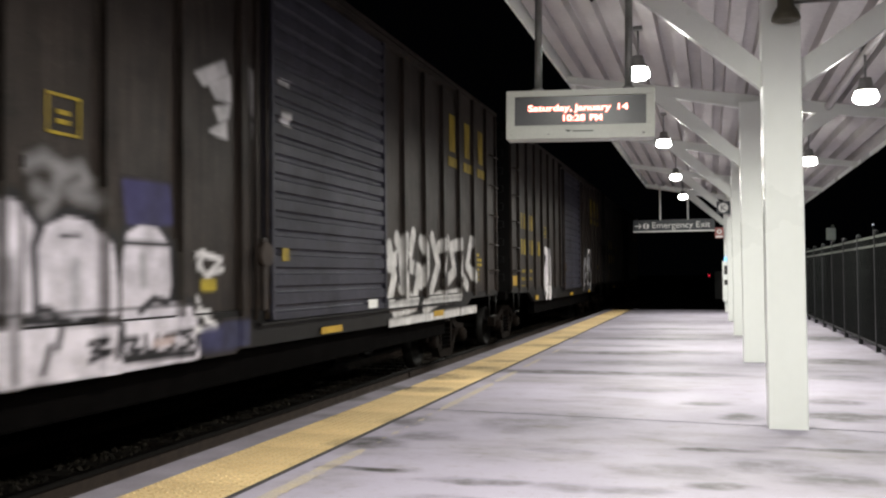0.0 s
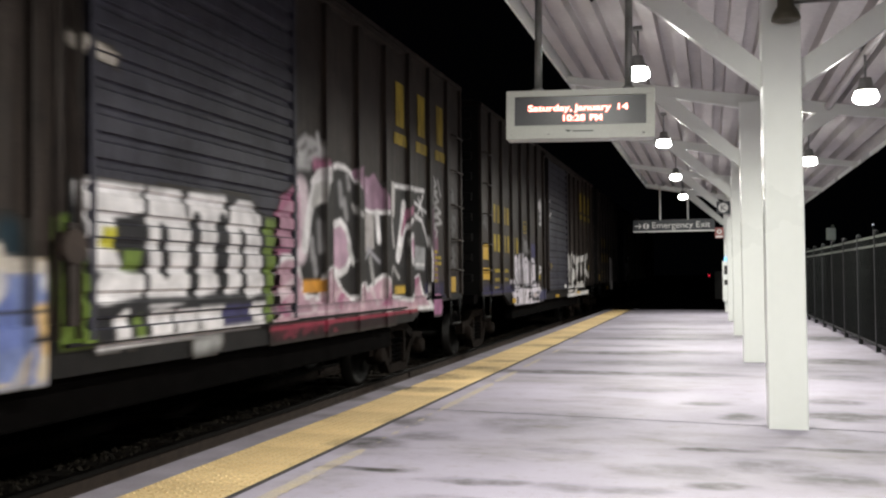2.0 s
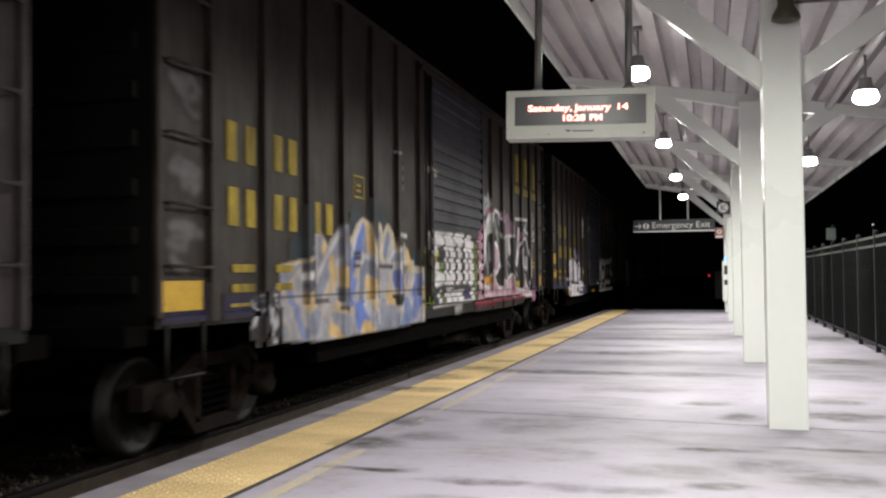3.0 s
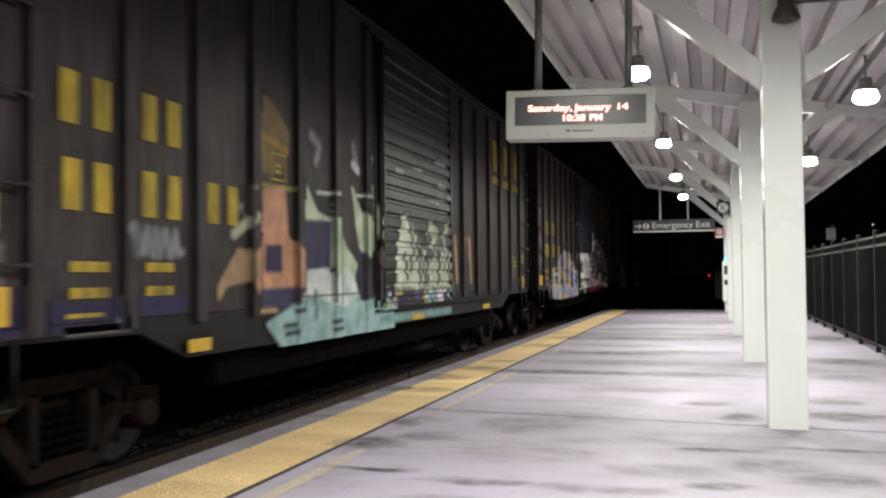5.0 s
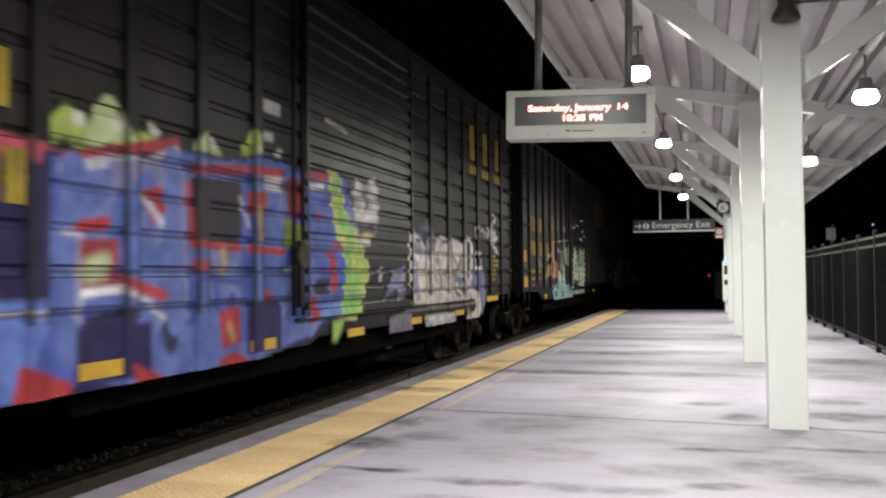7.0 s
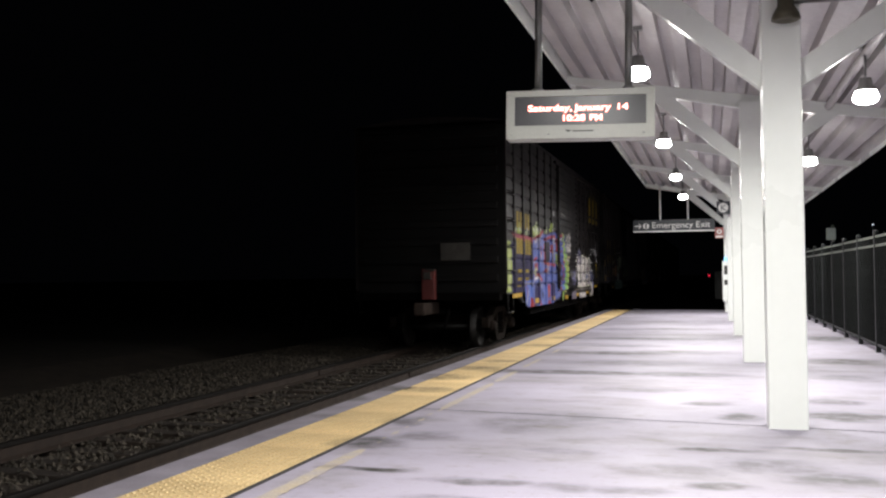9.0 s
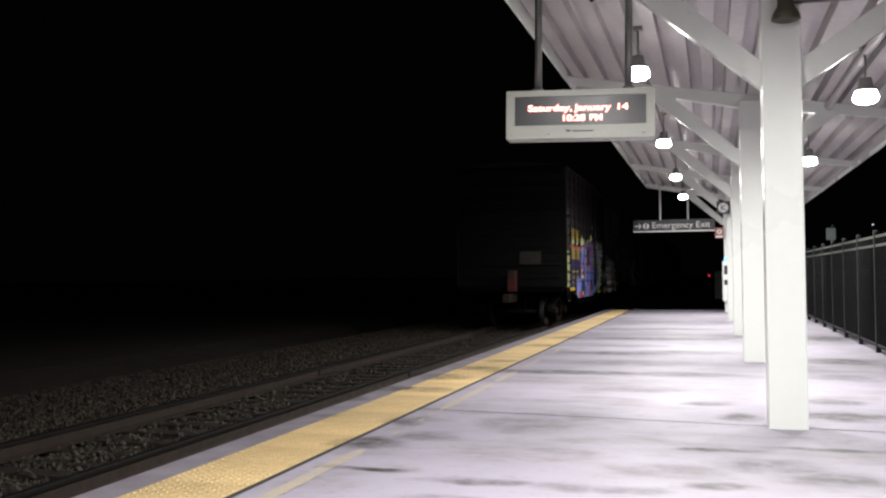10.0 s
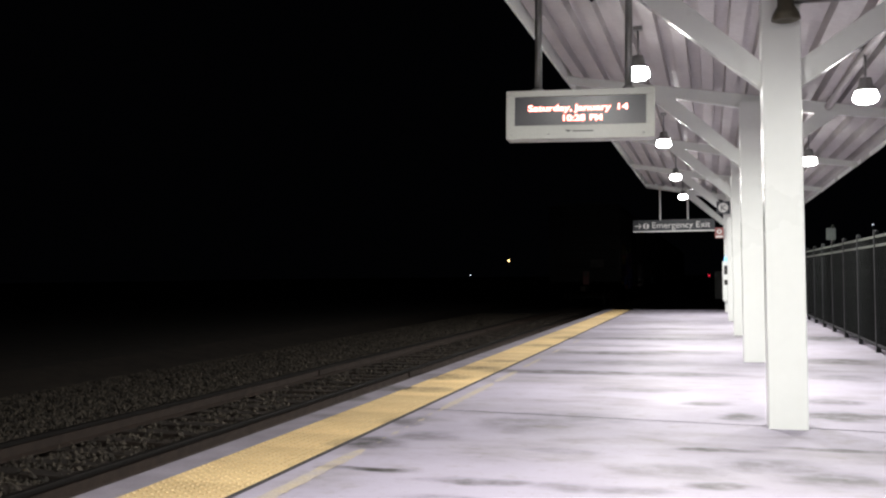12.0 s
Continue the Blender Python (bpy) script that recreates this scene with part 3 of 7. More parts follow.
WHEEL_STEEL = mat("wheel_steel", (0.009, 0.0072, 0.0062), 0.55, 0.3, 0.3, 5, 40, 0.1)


def paint_material():
    """Sprayed paint: colour from the sheet's own colours, worn through in specks."""
    m = mat("spray_paint", (0.5, 0.5, 0.5), 0.55, 0, 0.2, 3, 45, 0.08, spec=0.16)
    n, l = m.node_tree.nodes, m.node_tree.links
    b = n["Principled BSDF"]
    at, mx, no, rg = (n.new(k) for k in ("ShaderNodeAttribute", "ShaderNodeMix", "ShaderNodeTexNoise", "ShaderNodeMapRange"))
    at.attribute_name = "paint"
    no.inputs["Scale"].default_value, no.inputs["Detail"].default_value = 5, 6
    rg.inputs[1].default_value, rg.inputs[2].default_value = 0.35, 0.65
    rg.inputs[3].default_value, rg.inputs[4].default_value = 0.60, 0.95
    mx.data_type, mx.blend_type = "RGBA", "MULTIPLY"
    mx.inputs[0].default_value = 1
    l.new(n["Texture Coordinate"].outputs["Object"], no.inputs["Vector"])
    l.new(no.outputs[0], rg.inputs[0])
    l.new(at.outputs["Color"], mx.inputs[6])
    l.new(rg.outputs[0], mx.inputs[7])
    l.new(mx.outputs[2], b.inputs["Base Color"])
    return m


SPRAY = paint_material()


def groove(z, pitch, z0):
    """1 inside a narrow groove, 0 on the flat between."""
    d = np.abs((np.asarray(z) - z0 + pitch / 2) % pitch - pitch / 2)
    return np.clip((0.035 - d) / 0.012, 0, 1)


class Style:
    def __init__(self, beads=False, door=(6.85, 9.95), body=CAR_DARK, door_paint=DOOR_SLATE, sill=(2.5, 13.75), low=CAR_DARK):
        self.beads, self.door, self.body, self.door_paint, self.sill, self.low = beads, door, body, door_paint, sill, low
        self.ribs = sorted([u for u in RIBS_REAR if u < door[0] - 0.15] + [u for u in (CAR_L - a for a in RIBS_REAR) if u > door[1] + 0.1])

    def relief(self, u, z):
        """How far the side stands out from the sheet plane at (u, z)."""
        u, z = np.asarray(u, float), np.asarray(z, float)
        x = np.zeros(np.broadcast(u, z).shape)
        if self.beads:
            x = x + 0.026 * (1 - groove(z, 0.27, 1.05))
        for r in self.ribs:
            x = np.maximum(x, 0.055 * np.clip((0.085 - np.abs(u - r)) / 0.02, 0, 1))
        inside = (u > self.door[0] - 0.02) & (u < self.door[1] + 0.02) & (z > 0.86) & (z < 4.16)
        x = np.where(inside, 0.075 - 0.03 * groove(z, 0.175, 0.98), x)
        sill = z < 0.99
        return np.where(sill, np.maximum(x, 0.028), x)


class Graffiti:
    """A sheet of spray paint, composed on a grid that follows the car's side."""
    STEP = 0.024

    def __init__(self, style, u0, u1, z0, z1, ground=(0.032, 0.026, 0.021)):
        self.style, self.ground = style, np.array(ground)
        self.u = np.arange(u0, u1, self.STEP)
        self.z = np.arange(z0, z1, self.STEP)
        self.U, self.Z = np.meshgrid(self.u, self.z, indexing="ij")
        self.a = np.zeros(self.U.shape)
        self.c = np.tile(self.ground, (*self.U.shape, 1))

    def lay(self, a, color):
        a = np.clip(a, 0, 1)
        self.c += (np.array(color) - self.c) * a[..., None]
        self.a = np.maximum(self.a, a)
        return self

    def line(self, pts, w, color, soft=0.03, mask=None):
        d = np.full(self.U.shape, 9.0)
        for (a, b), (c, e) in zip(pts, pts[1:]):
            du, dz = c - a, e - b
            k = np.clip(((self.U - a) * du + (self.Z - b) * dz) / max(du * du + dz * dz, 1e-6), 0, 1)
            d = np.minimum(d, np.hypot(self.U - a - k * du, self.Z - b - k * dz))
        al = np.clip((w / 2 - d) / soft + 0.5, 0, 1)
        return self.lay(al if mask is None else al * mask, color)

    def inside(self, pts):
        r = np.zeros(self.U.shape, bool)
        for (a, b), (c, e) in zip(pts, pts[1:] + pts[:1]):
            if b != e:
                r ^= ((b > self.Z) != (e > self.Z)) & (self.U < (c - a) * (self.Z - b) / (e - b) + a)
        return r.astype(float)

    def fill(self, pts, color, edge=None, w=0.05):
        self.lay(self.inside(pts), color)
        return self.line(pts + pts[:1], w, edge if edge is not None else color)

    def rect(self, u0, z0, u1, z1, color):
        return self.fill([(u0, z0), (u1, z0), (u1, z1), (u0, z1)], color, w=0.02)

    def oval(self, u, z, ru, rz, color, ring=0.0):
        d = np.hypot((self.U - u) / ru, (self.Z - z) / rz)
        al = np.clip((1 - d) * min(ru, rz) / 0.03 + 0.5, 0, 1)
        if ring:
            al = al * np.clip((d - 1 + ring / min(ru, rz)) * min(ru, rz) / 0.03 + 0.5, 0, 1)
        return self.lay(al, color)

    def shards(self, pts, palette, n, seed, size=(0.08, 0.28), lean=1.2, outline=None):
        """Interlocking slanted strokes and swoops of several colours within an outline."""
        rnd = random.Random(seed)
        mask = self.inside(pts)
        us, zs = [p[0] for p in pts], [p[1] for p in pts]
        for _ in range(n):
            u, z = rnd.uniform(min(us), max(us)), rnd.uniform(min(zs), max(zs))
            w, ln, turn = rnd.uniform(*size), rnd.uniform(0.25, 0.75), rnd.choice((-1, 1)) * rnd.uniform(0.2, lean)
            bend = rnd.uniform(-0.25, 0.25)
            p = [(u, z), (u + ln * math.sin(turn) * 0.5 + bend, z + ln * math.cos(turn) * 0.5), (u + ln * math.sin(turn), z + ln * math.cos(turn))]
            if outline is not None:
                self.line(p, w + 0.055, outline, mask=mask)
            self.line(p, w, rnd.choice(palette), mask=mask)
        return self

    def seams(self, zs, color=(0.06, 0.06, 0.065)):
        """Weld seams where the paint did not take."""
        for z in zs:
            self.lay(np.clip((0.016 - np.abs(self.Z - z)) / 0.012, 0, 0.8) * (self.a > 0.3), color)
        return self

    def build(self, parent, label):
        s = self.style
        x = np.maximum.reduce([s.relief(self.U + d, self.Z) for d in (-0.024, 0, 0.024)]) + XS + 0.006
        # shade of the rib sides, put into the paint as dark bands
        for rib in s.ribs:
            d = np.abs(self.U - rib)
            bare = 0.82 * np.clip((0.115 - d) / 0.02, 0, 1) * np.clip((d - 0.035) / 0.02, 0, 1) * (self.Z > 0.99)
            self.c += (self.ground - self.c) * bare[..., None]
        nu, nz = self.U.shape
        idx = np.arange(nu * nz).reshape(nu, nz)
        keep = np.maximum.reduce([self.a[:-1, :-1], self.a[1:, :-1], self.a[:-1, 1:], self.a[1:, 1:]]) > 0.12
        mark = np.zeros(keep.shape, int)
        count = 0
        for i, j in zip(*np.nonzero(keep)):
            if mark[i, j]:
                continue
            count += 1
            mark[i, j] = count
            todo = [(i, j)]
            while todo:
                p, q = todo.pop()
                for r, t in ((p + 1, q), (p - 1, q), (p, q + 1), (p, q - 1)):
                    if 0 <= r < keep.shape[0] and 0 <= t < keep.shape[1] and keep[r, t] and not mark[r, t]:
                        mark[r, t] = count
                        todo.append((r, t))
        quads = np.stack([idx[:-1, :-1], idx[1:, :-1], idx[1:, 1:], idx[:-1, 1:]], -1)
        for k in range(1, count + 1):
            own = quads[mark == k]
            if len(own) < 4:
                continue
            used, inv = np.unique(own, return_inverse=True)
            me = bpy.data.meshes.new("graffiti")
            me.from_pydata(np.stack([x, self.U, self.Z], -1).reshape(-1, 3)[used].tolist(), [], inv.reshape(-1, 4).tolist())
            col = me.color_attributes.new("paint", "FLOAT_COLOR", "POINT")
            rgba = np.concatenate([self.c.reshape(-1, 3)[used], np.ones((len(used), 1))], 1)
            col.data.foreach_set("color", rgba.astype(np.float32).ravel())
            me.materials.append(SPRAY)
            ob = new("graffiti", me)
            ob.parent = parent
            tagged(ob, label if len(own) > 800 else "")


def relief_panel(style, u0, u1, z0, z1, lines=True):
    """A side sheet or door skin with its grooves, as a closed slab."""
    zs = [z0]
    z = z0
    if lines:
        while z < z1 - 0.013:
            z += 0.0125
            g0, g1 = style.relief((u0 + u1) / 2, z - 0.0125), style.relief((u0 + u1) / 2, z)
            if abs(g0 - g1) > 1e-4:
                zs += [z - 0.0125, z]
    zs = sorted(set([round(k, 4) for k in zs] + [z1]))
    bm = B()
    xs = [XS + float(style.relief((u0 + u1) / 2, k)) for k in zs]
    out = list(zip(xs, zs)) + [(XS - 0.05, z1), (XS - 0.05, z0)]
    return extrude(bm, out, u0, u1)


def truck_parts(parent, u, wheels):
    bolster = part("truck", box(B(), -0.95, 0.95, u - 0.20, u + 0.20, 0.10, 0.42, 0.03), TRUCK_STEEL, parent, "brown cast-steel truck")
    for s in (-1, 1):
        x0, x1 = sorted((s * 0.92, s * 1.06))
        bm = B()
        bars = [[(-1.15, 0.20), (-1.15, 0.40), (-0.66, 0.44), (-0.62, 0.22)], [(1.15, 0.20), (1.15, 0.40), (0.66, 0.44), (0.62, 0.22)],
                [(-0.70, 0.30), (-0.72, 0.44), (-0.40, 0.60), (0.40, 0.60), (0.72, 0.44), (0.70, 0.30), (0.36, 0.48), (-0.36, 0.48)],
                [(-0.66, 0.22), (-0.64, 0.36), (-0.30, 0.02), (0.30, 0.02), (0.64, 0.36), (0.66, 0.22), (0.36, -0.10), (-0.36, -0.10)],
                [(-0.36, 0.0), (-0.36, 0.50), (-0.27, 0.50), (-0.27, 0.0)], [(0.27, 0.0), (0.27, 0.50), (0.36, 0.50), (0.36, 0.0)]]
        for prof in bars:
            a = [bm.verts.new((x0, u + y, z)) for y, z in prof]
            b = [bm.verts.new((x1, u + y, z)) for y, z in prof]
            k = len(prof)
            for i in range(k):
                bm.faces.new((a[i], a[(i + 1) % k], b[(i + 1) % k], b[i]))
            bm.faces.new(a[::-1])
            bm.faces.new(b)
        part("side_frame", bm, TRUCK_STEEL, bolster)
        for d in (-0.17, 0, 0.17):
            bm = B()
            for j in range(5):
                lathe(bm, [(0.07, 0.05 + 0.07 * j), (0.085, 0.07 + 0.07 * j), (0.07, 0.09 + 0.07 * j)], (s * 0.99, u + d, 0), n=10)
            part("spring", bm, UNDER, bolster, "coil spring")
        for d in (-0.89, 0.89):
            part("bearing", lathe(B(), [(0.13, s * 0.95), (0.13, s * 1.12), (0.09, s * 1.17)] if s > 0 else [(0.09, -1.17), (0.13, -1.12), (0.13, -0.95)], (0, u + d, RAIL_Z + WHEEL_R), "X", 16), TRUCK_STEEL, bolster)
    for d in (-0.89, 0.89):
        bm = B()
        tube(bm, (-1.0, 0, 0), (1.0, 0, 0), 0.08)
        for s in (-1, 1):
            pr = [(0.09, 0.69), (0.20, 0.70), (0.33, 0.74), (0.36, 0.70), (WHEEL_R + 0.025, 0.70), (WHEEL_R + 0.02, 0.73), (WHEEL_R, 0.745), (WHEEL_R - 0.004, 0.83), (0.36, 0.83), (0.33, 0.79), (0.20, 0.77), (0.10, 0.80)]
            lathe(bm, [(r, s * h) for r, h in (pr if s > 0 else pr[::-1])], axis="X", n=28)
            for j in range(3):
                an = 2 * math.pi * j / 3
                tube(bm, (s * 0.765, 0.26 * math.cos(an), 0.26 * math.sin(an)), (s * 0.785, 0.26 * math.cos(an), 0.26 * math.sin(an)), 0.03, n=8)
        w = part("wheelset", bm, WHEEL_STEEL, bolster, "steel wheels on their axle")
        w.matrix_basis = pose(0, u + d, RAIL_Z + WHEEL_R)
        wheels.append((w, u + d))
    return bolster


def marks(parent, cells, material=MARK_YELLOW, name="stencil_mark", style=None, proud=0.006):
    """Plain painted blocks (u0, z0, u1, z1) on the side sheet."""
    for u0, z0, u1, z1 in cells:
        x = XS + (float(style.relief((u0 + u1) / 2, np.linspace(z0, z1, 9)).max()) if style else 0.0) + 0.004 + proud
        part(name, box(B(), x - 0.003, x + 0.002, u0, u1, z0, z1), material, parent)


def lettering(parent, style, last=False):
    """Reporting mark and number as plain yellow blocks on the first panels."""
    rows = []
    upper, lower = (1.02, 1.36, 1.90, 2.22), (1.05, 1.36, 1.90, 2.22, 2.80, 3.12)
    if last:
        lower = (0.98, 1.22, 1.46, 1.90, 2.14, 2.38)
    for z0, z1, us in ((2.26, 2.60, upper), (1.71, 2.04, lower)):
        for u in us:
            rows.append((u + 0.03, z0, u + 0.21, z1))
    for z in (1.35, 1.18):
        rows += [(1.15, z - 0.035, 1.55, z + 0.035), (1.98, z - 0.035, 2.33, z + 0.035)]
    rows.append((1.12, 1.02, 1.5, 1.05))
    marks(parent, rows, style=style)
    if not last:
        marks(parent, [(3.95, 2.17, 4.27, 2.19), (3.95, 2.41, 4.27, 2.43), (3.95, 2.19, 3.97, 2.41), (4.25, 2.19, 4.27, 2.41), (4.05, 2.24, 4.17, 2.27), (4.05, 2.30, 4.17, 2.33)], style=style)


def emblem(parent, style, first=13.05, z=3.0):
    """Three tall yellow blocks, each with a bar under it."""
    for k in range(3):
        u = first + 0.935 * k
        marks(parent, [(u + 0.08, z + 0.22, u + 0.40, z + 0.80), (u, z - 0.02, u + 0.50, z + 0.13)], style=style)


def boxcar(index, style, label, wheels):
    e = new("boxcar")
    tagged(e, label, "boxcar", "freight train")
    e.location = (TRACK_X, train_at(0) - 1.04 - PITCH * (index - 1), 0)
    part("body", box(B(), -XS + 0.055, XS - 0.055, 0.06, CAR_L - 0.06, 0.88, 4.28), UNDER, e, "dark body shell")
    bm = B()
    half = [(0, 4.48), (0.8, 4.44), (1.45, 4.36), (1.60, 4.32), (1.60, 4.26), (0, 4.26)]
    extrude(bm, half + [(-x, z) for x, z in half[::-1][1:-1]], 0, CAR_L)
    roof = part("roof", bm, style.body, e)
    seam = mesh_of("roof_rib", extrude(B(), [(-1.58, 4.325), (-1.45, 4.37), (0, 4.50), (1.45, 4.37), (1.58, 4.325), (1.45, 4.34), (0, 4.46), (-1.45, 4.34)], -0.04, 0.04), style.body)
    for k in range(15):
        o = new("roof_rib", seam)
        o.parent = roof
        o.matrix_basis = pose(0, 0.6 + 1.08 * k, 0)
    # sides
    rib = None
    for s in (1, -1):
        turn = pose(0, 0, 0) if s > 0 else pose(0, CAR_L, 0, 0, 0, 180)
        cuts = [0.0] + style.ribs + [CAR_L]
        for a, b in zip(cuts, cuts[1:]):
            if a < style.door[0] and b > style.door[1]:
                for c, d in ((a, style.door[0] - 0.03), (style.door[1] + 0.03, b)):
                    part("side_panel", relief_panel(style, c, d, SHEET_Z0, SHEET_Z1, style.beads), style.body, e).matrix_basis = turn
            else:
                part("side_panel", relief_panel(style, a + 0.002, b - 0.002, SHEET_Z0, SHEET_Z1, style.beads), style.body, e).matrix_basis = turn
        if rib is None:
            rib = mesh_of("rib", extrude(B(), [(XS - 0.01, SHEET_Z0 - 0.07), (XS + 0.055, SHEET_Z0 - 0.07), (XS + 0.055, SHEET_Z1 - 0.03), (XS - 0.01, SHEET_Z1)], -0.07, 0.07), style.body)
        for u in style.ribs:
            o = new("rib", rib)
            o.parent = e
            o.matrix_basis = turn @ pose(0, u, 0)
        for u in (0.03, CAR_L - 0.03):
            part("corner_post", box(B(), XS - 0.02, XS + 0.045, u - 0.03, u + 0.03, SHEET_Z0 - 0.02, SHEET_Z1, 0.008), style.body, e).matrix_basis = turn
        # sill, deeper between the trucks
        bm = B()
        a, b = style.sill
        prof = [(0.0, 0.90), (0.0, 0.992), (CAR_L, 0.992), (CAR_L, 0.90), (b + 0.6, 0.88), (b, 0.66), (a, 0.66), (a - 0.6, 0.88)]
        va = [bm.verts.new((XS - 0.05, y, z)) for y, z in prof]
        vb = [bm.verts.new((XS + 0.022, y, z)) for y, z in prof]
        for i in range(8):
            bm.faces.new((va[i], va[(i + 1) % 8], vb[(i + 1) % 8], vb[i]))
        bm.faces.new(va[::-1])
        bm.faces.new(vb)
        part("side_sill", bm, SILL_BLACK, e).matrix_basis = turn
        part("sill_ledge", box(B(), XS + 0.02, XS + 0.075, style.door[0] - 0.2, style.door[1] + 3.4, 0.845, 0.868), SILL_BLACK, e).matrix_basis = turn
        # added black box standing in for shade; keeps lamplight off the track
        part("shade_block", box(B(), XS - 0.26, XS - 0.10, 3.15, CAR_L - 3.15, 0.36, 0.88, 0.02), UNDER, e).matrix_basis = turn
        # door
        d0, d1 = style.door
        door = part("door", relief_panel(style, d0, d1, 0.88, 4.14), style.door_paint, e, "corrugated plug door")
        door.matrix_basis = turn
        for u in (d0 + 0.03, d1 - 0.03):
            part("door_edge", box(B(), XS + 0.02, XS + 0.088, u - 0.03, u + 0.03, 0.88, 4.14, 0.006), style.door_paint, door)
        for u in (d0 - 0.12, d0 - 0.33):
            part("lock_rod", tube(B(), (XS + 0.09, u, 0.90), (XS + 0.09, u, 4.12), 0.02, n=8), style.body, door)
        part("door_track", box(B(), XS, XS + 0.10, d0 - 0.5, d1 + 3.2, 4.15, 4.21), style.body, e).matrix_basis = turn
        bm = B()
        tube(bm, (XS + 0.09, d0 - 0.22, 1.47), (XS + 0.15, d0 - 0.22, 1.47), 0.11, n=14)
        part("lock_wheel", bm, RUST, door)
        part("lock_handle", box(B(), XS + 0.08, XS + 0.13, d0 - 0.26, d0 - 0.18, 0.98, 1.62, 0.01), style.low, door)
        # ladder rungs at both corners
        for uu in (0.12, CAR_L - 0.70):
            for z in (1.36, 1.83, 2.36, 2.90, 3.45):
                bm = B()
                tube(bm, (XS + 0.085, uu, z), (XS + 0.085, uu + 0.58, z - 0.01), 0.014, n=8)
                for q in (uu, uu + 0.58):
                    tube(bm, (XS, q, z), (XS + 0.085, q, z), 0.014, n=8)
                part("ladder_rung", bm, style.body, e).matrix_basis = turn
            bm = B()
            for q in (uu, uu + 0.52):
                tube(bm, (XS + 0.03, q, 0.92), (XS + 0.03, q, 0.52), 0.016, n=8)
            tube(bm, (XS + 0.03, uu, 0.52), (XS + 0.03, uu + 0.52, 0.52), 0.018, n=8)
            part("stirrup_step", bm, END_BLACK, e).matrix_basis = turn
    # ends, couplers, brakes
    for u, s in ((0.0, -1), (CAR_L, 1)):
        y0, y1 = sorted((u, u - s * 0.06))
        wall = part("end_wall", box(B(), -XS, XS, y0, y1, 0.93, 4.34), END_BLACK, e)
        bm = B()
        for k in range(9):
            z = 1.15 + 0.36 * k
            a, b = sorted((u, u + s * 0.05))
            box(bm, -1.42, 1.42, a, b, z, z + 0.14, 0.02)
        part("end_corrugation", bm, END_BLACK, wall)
        a, b = sorted((u, u + s * 0.28))
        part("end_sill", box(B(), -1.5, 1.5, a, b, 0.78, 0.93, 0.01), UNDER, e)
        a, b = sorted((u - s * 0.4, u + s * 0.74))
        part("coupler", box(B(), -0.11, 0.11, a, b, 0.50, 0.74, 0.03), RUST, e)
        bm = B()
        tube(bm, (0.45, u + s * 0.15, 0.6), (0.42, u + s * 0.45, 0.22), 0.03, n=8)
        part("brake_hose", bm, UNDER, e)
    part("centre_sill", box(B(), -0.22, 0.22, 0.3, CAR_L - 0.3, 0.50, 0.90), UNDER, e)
    for u in (1.75, CAR_L - 1.75):
        truck_parts(e, u, wheels)
    return e


MINT, AQUA, PEACH, ORANGE = (0.50, 0.60, 0.45), (0.30, 0.52, 0.52), (0.55, 0.28, 0.17), (0.62, 0.28, 0.04)
WHITE, LILAC, GREY, SOOT = (0.84, 0.81, 0.83), (0.76, 0.71, 0.79), (0.30, 0.29, 0.32), (0.022, 0.021, 0.024)
BLUE, NAVY = (0.075, 0.115, 0.42), (0.030, 0.024, 0.09)
PINK, ROSE, GREEN, LIME = (0.55, 0.30, 0.42), (0.40, 0.15, 0.25), (0.155, 0.225, 0.045), (0.40, 0.49, 0.12)


def scrawl(g, u0, u1, z0, z1, color, seed, n=5, w=0.05):
    """A quick looping tag."""
    rnd = random.Random(seed)
    for k in range(n):
        a = u0 + (u1 - u0) * k / n
        b = a + (u1 - u0) / n * 1.1
        pts = [(a, rnd.uniform(z0, z1)), (a + 0.3 * (b - a), z1 - rnd.random() * 0.2 * (z1 - z0)), (a + 0.6 * (b - a), z0 + rnd.random() * 0.3 * (z1 - z0)), (b, rnd.uniform(z0, z1))]
        g.line(pts, w, color)


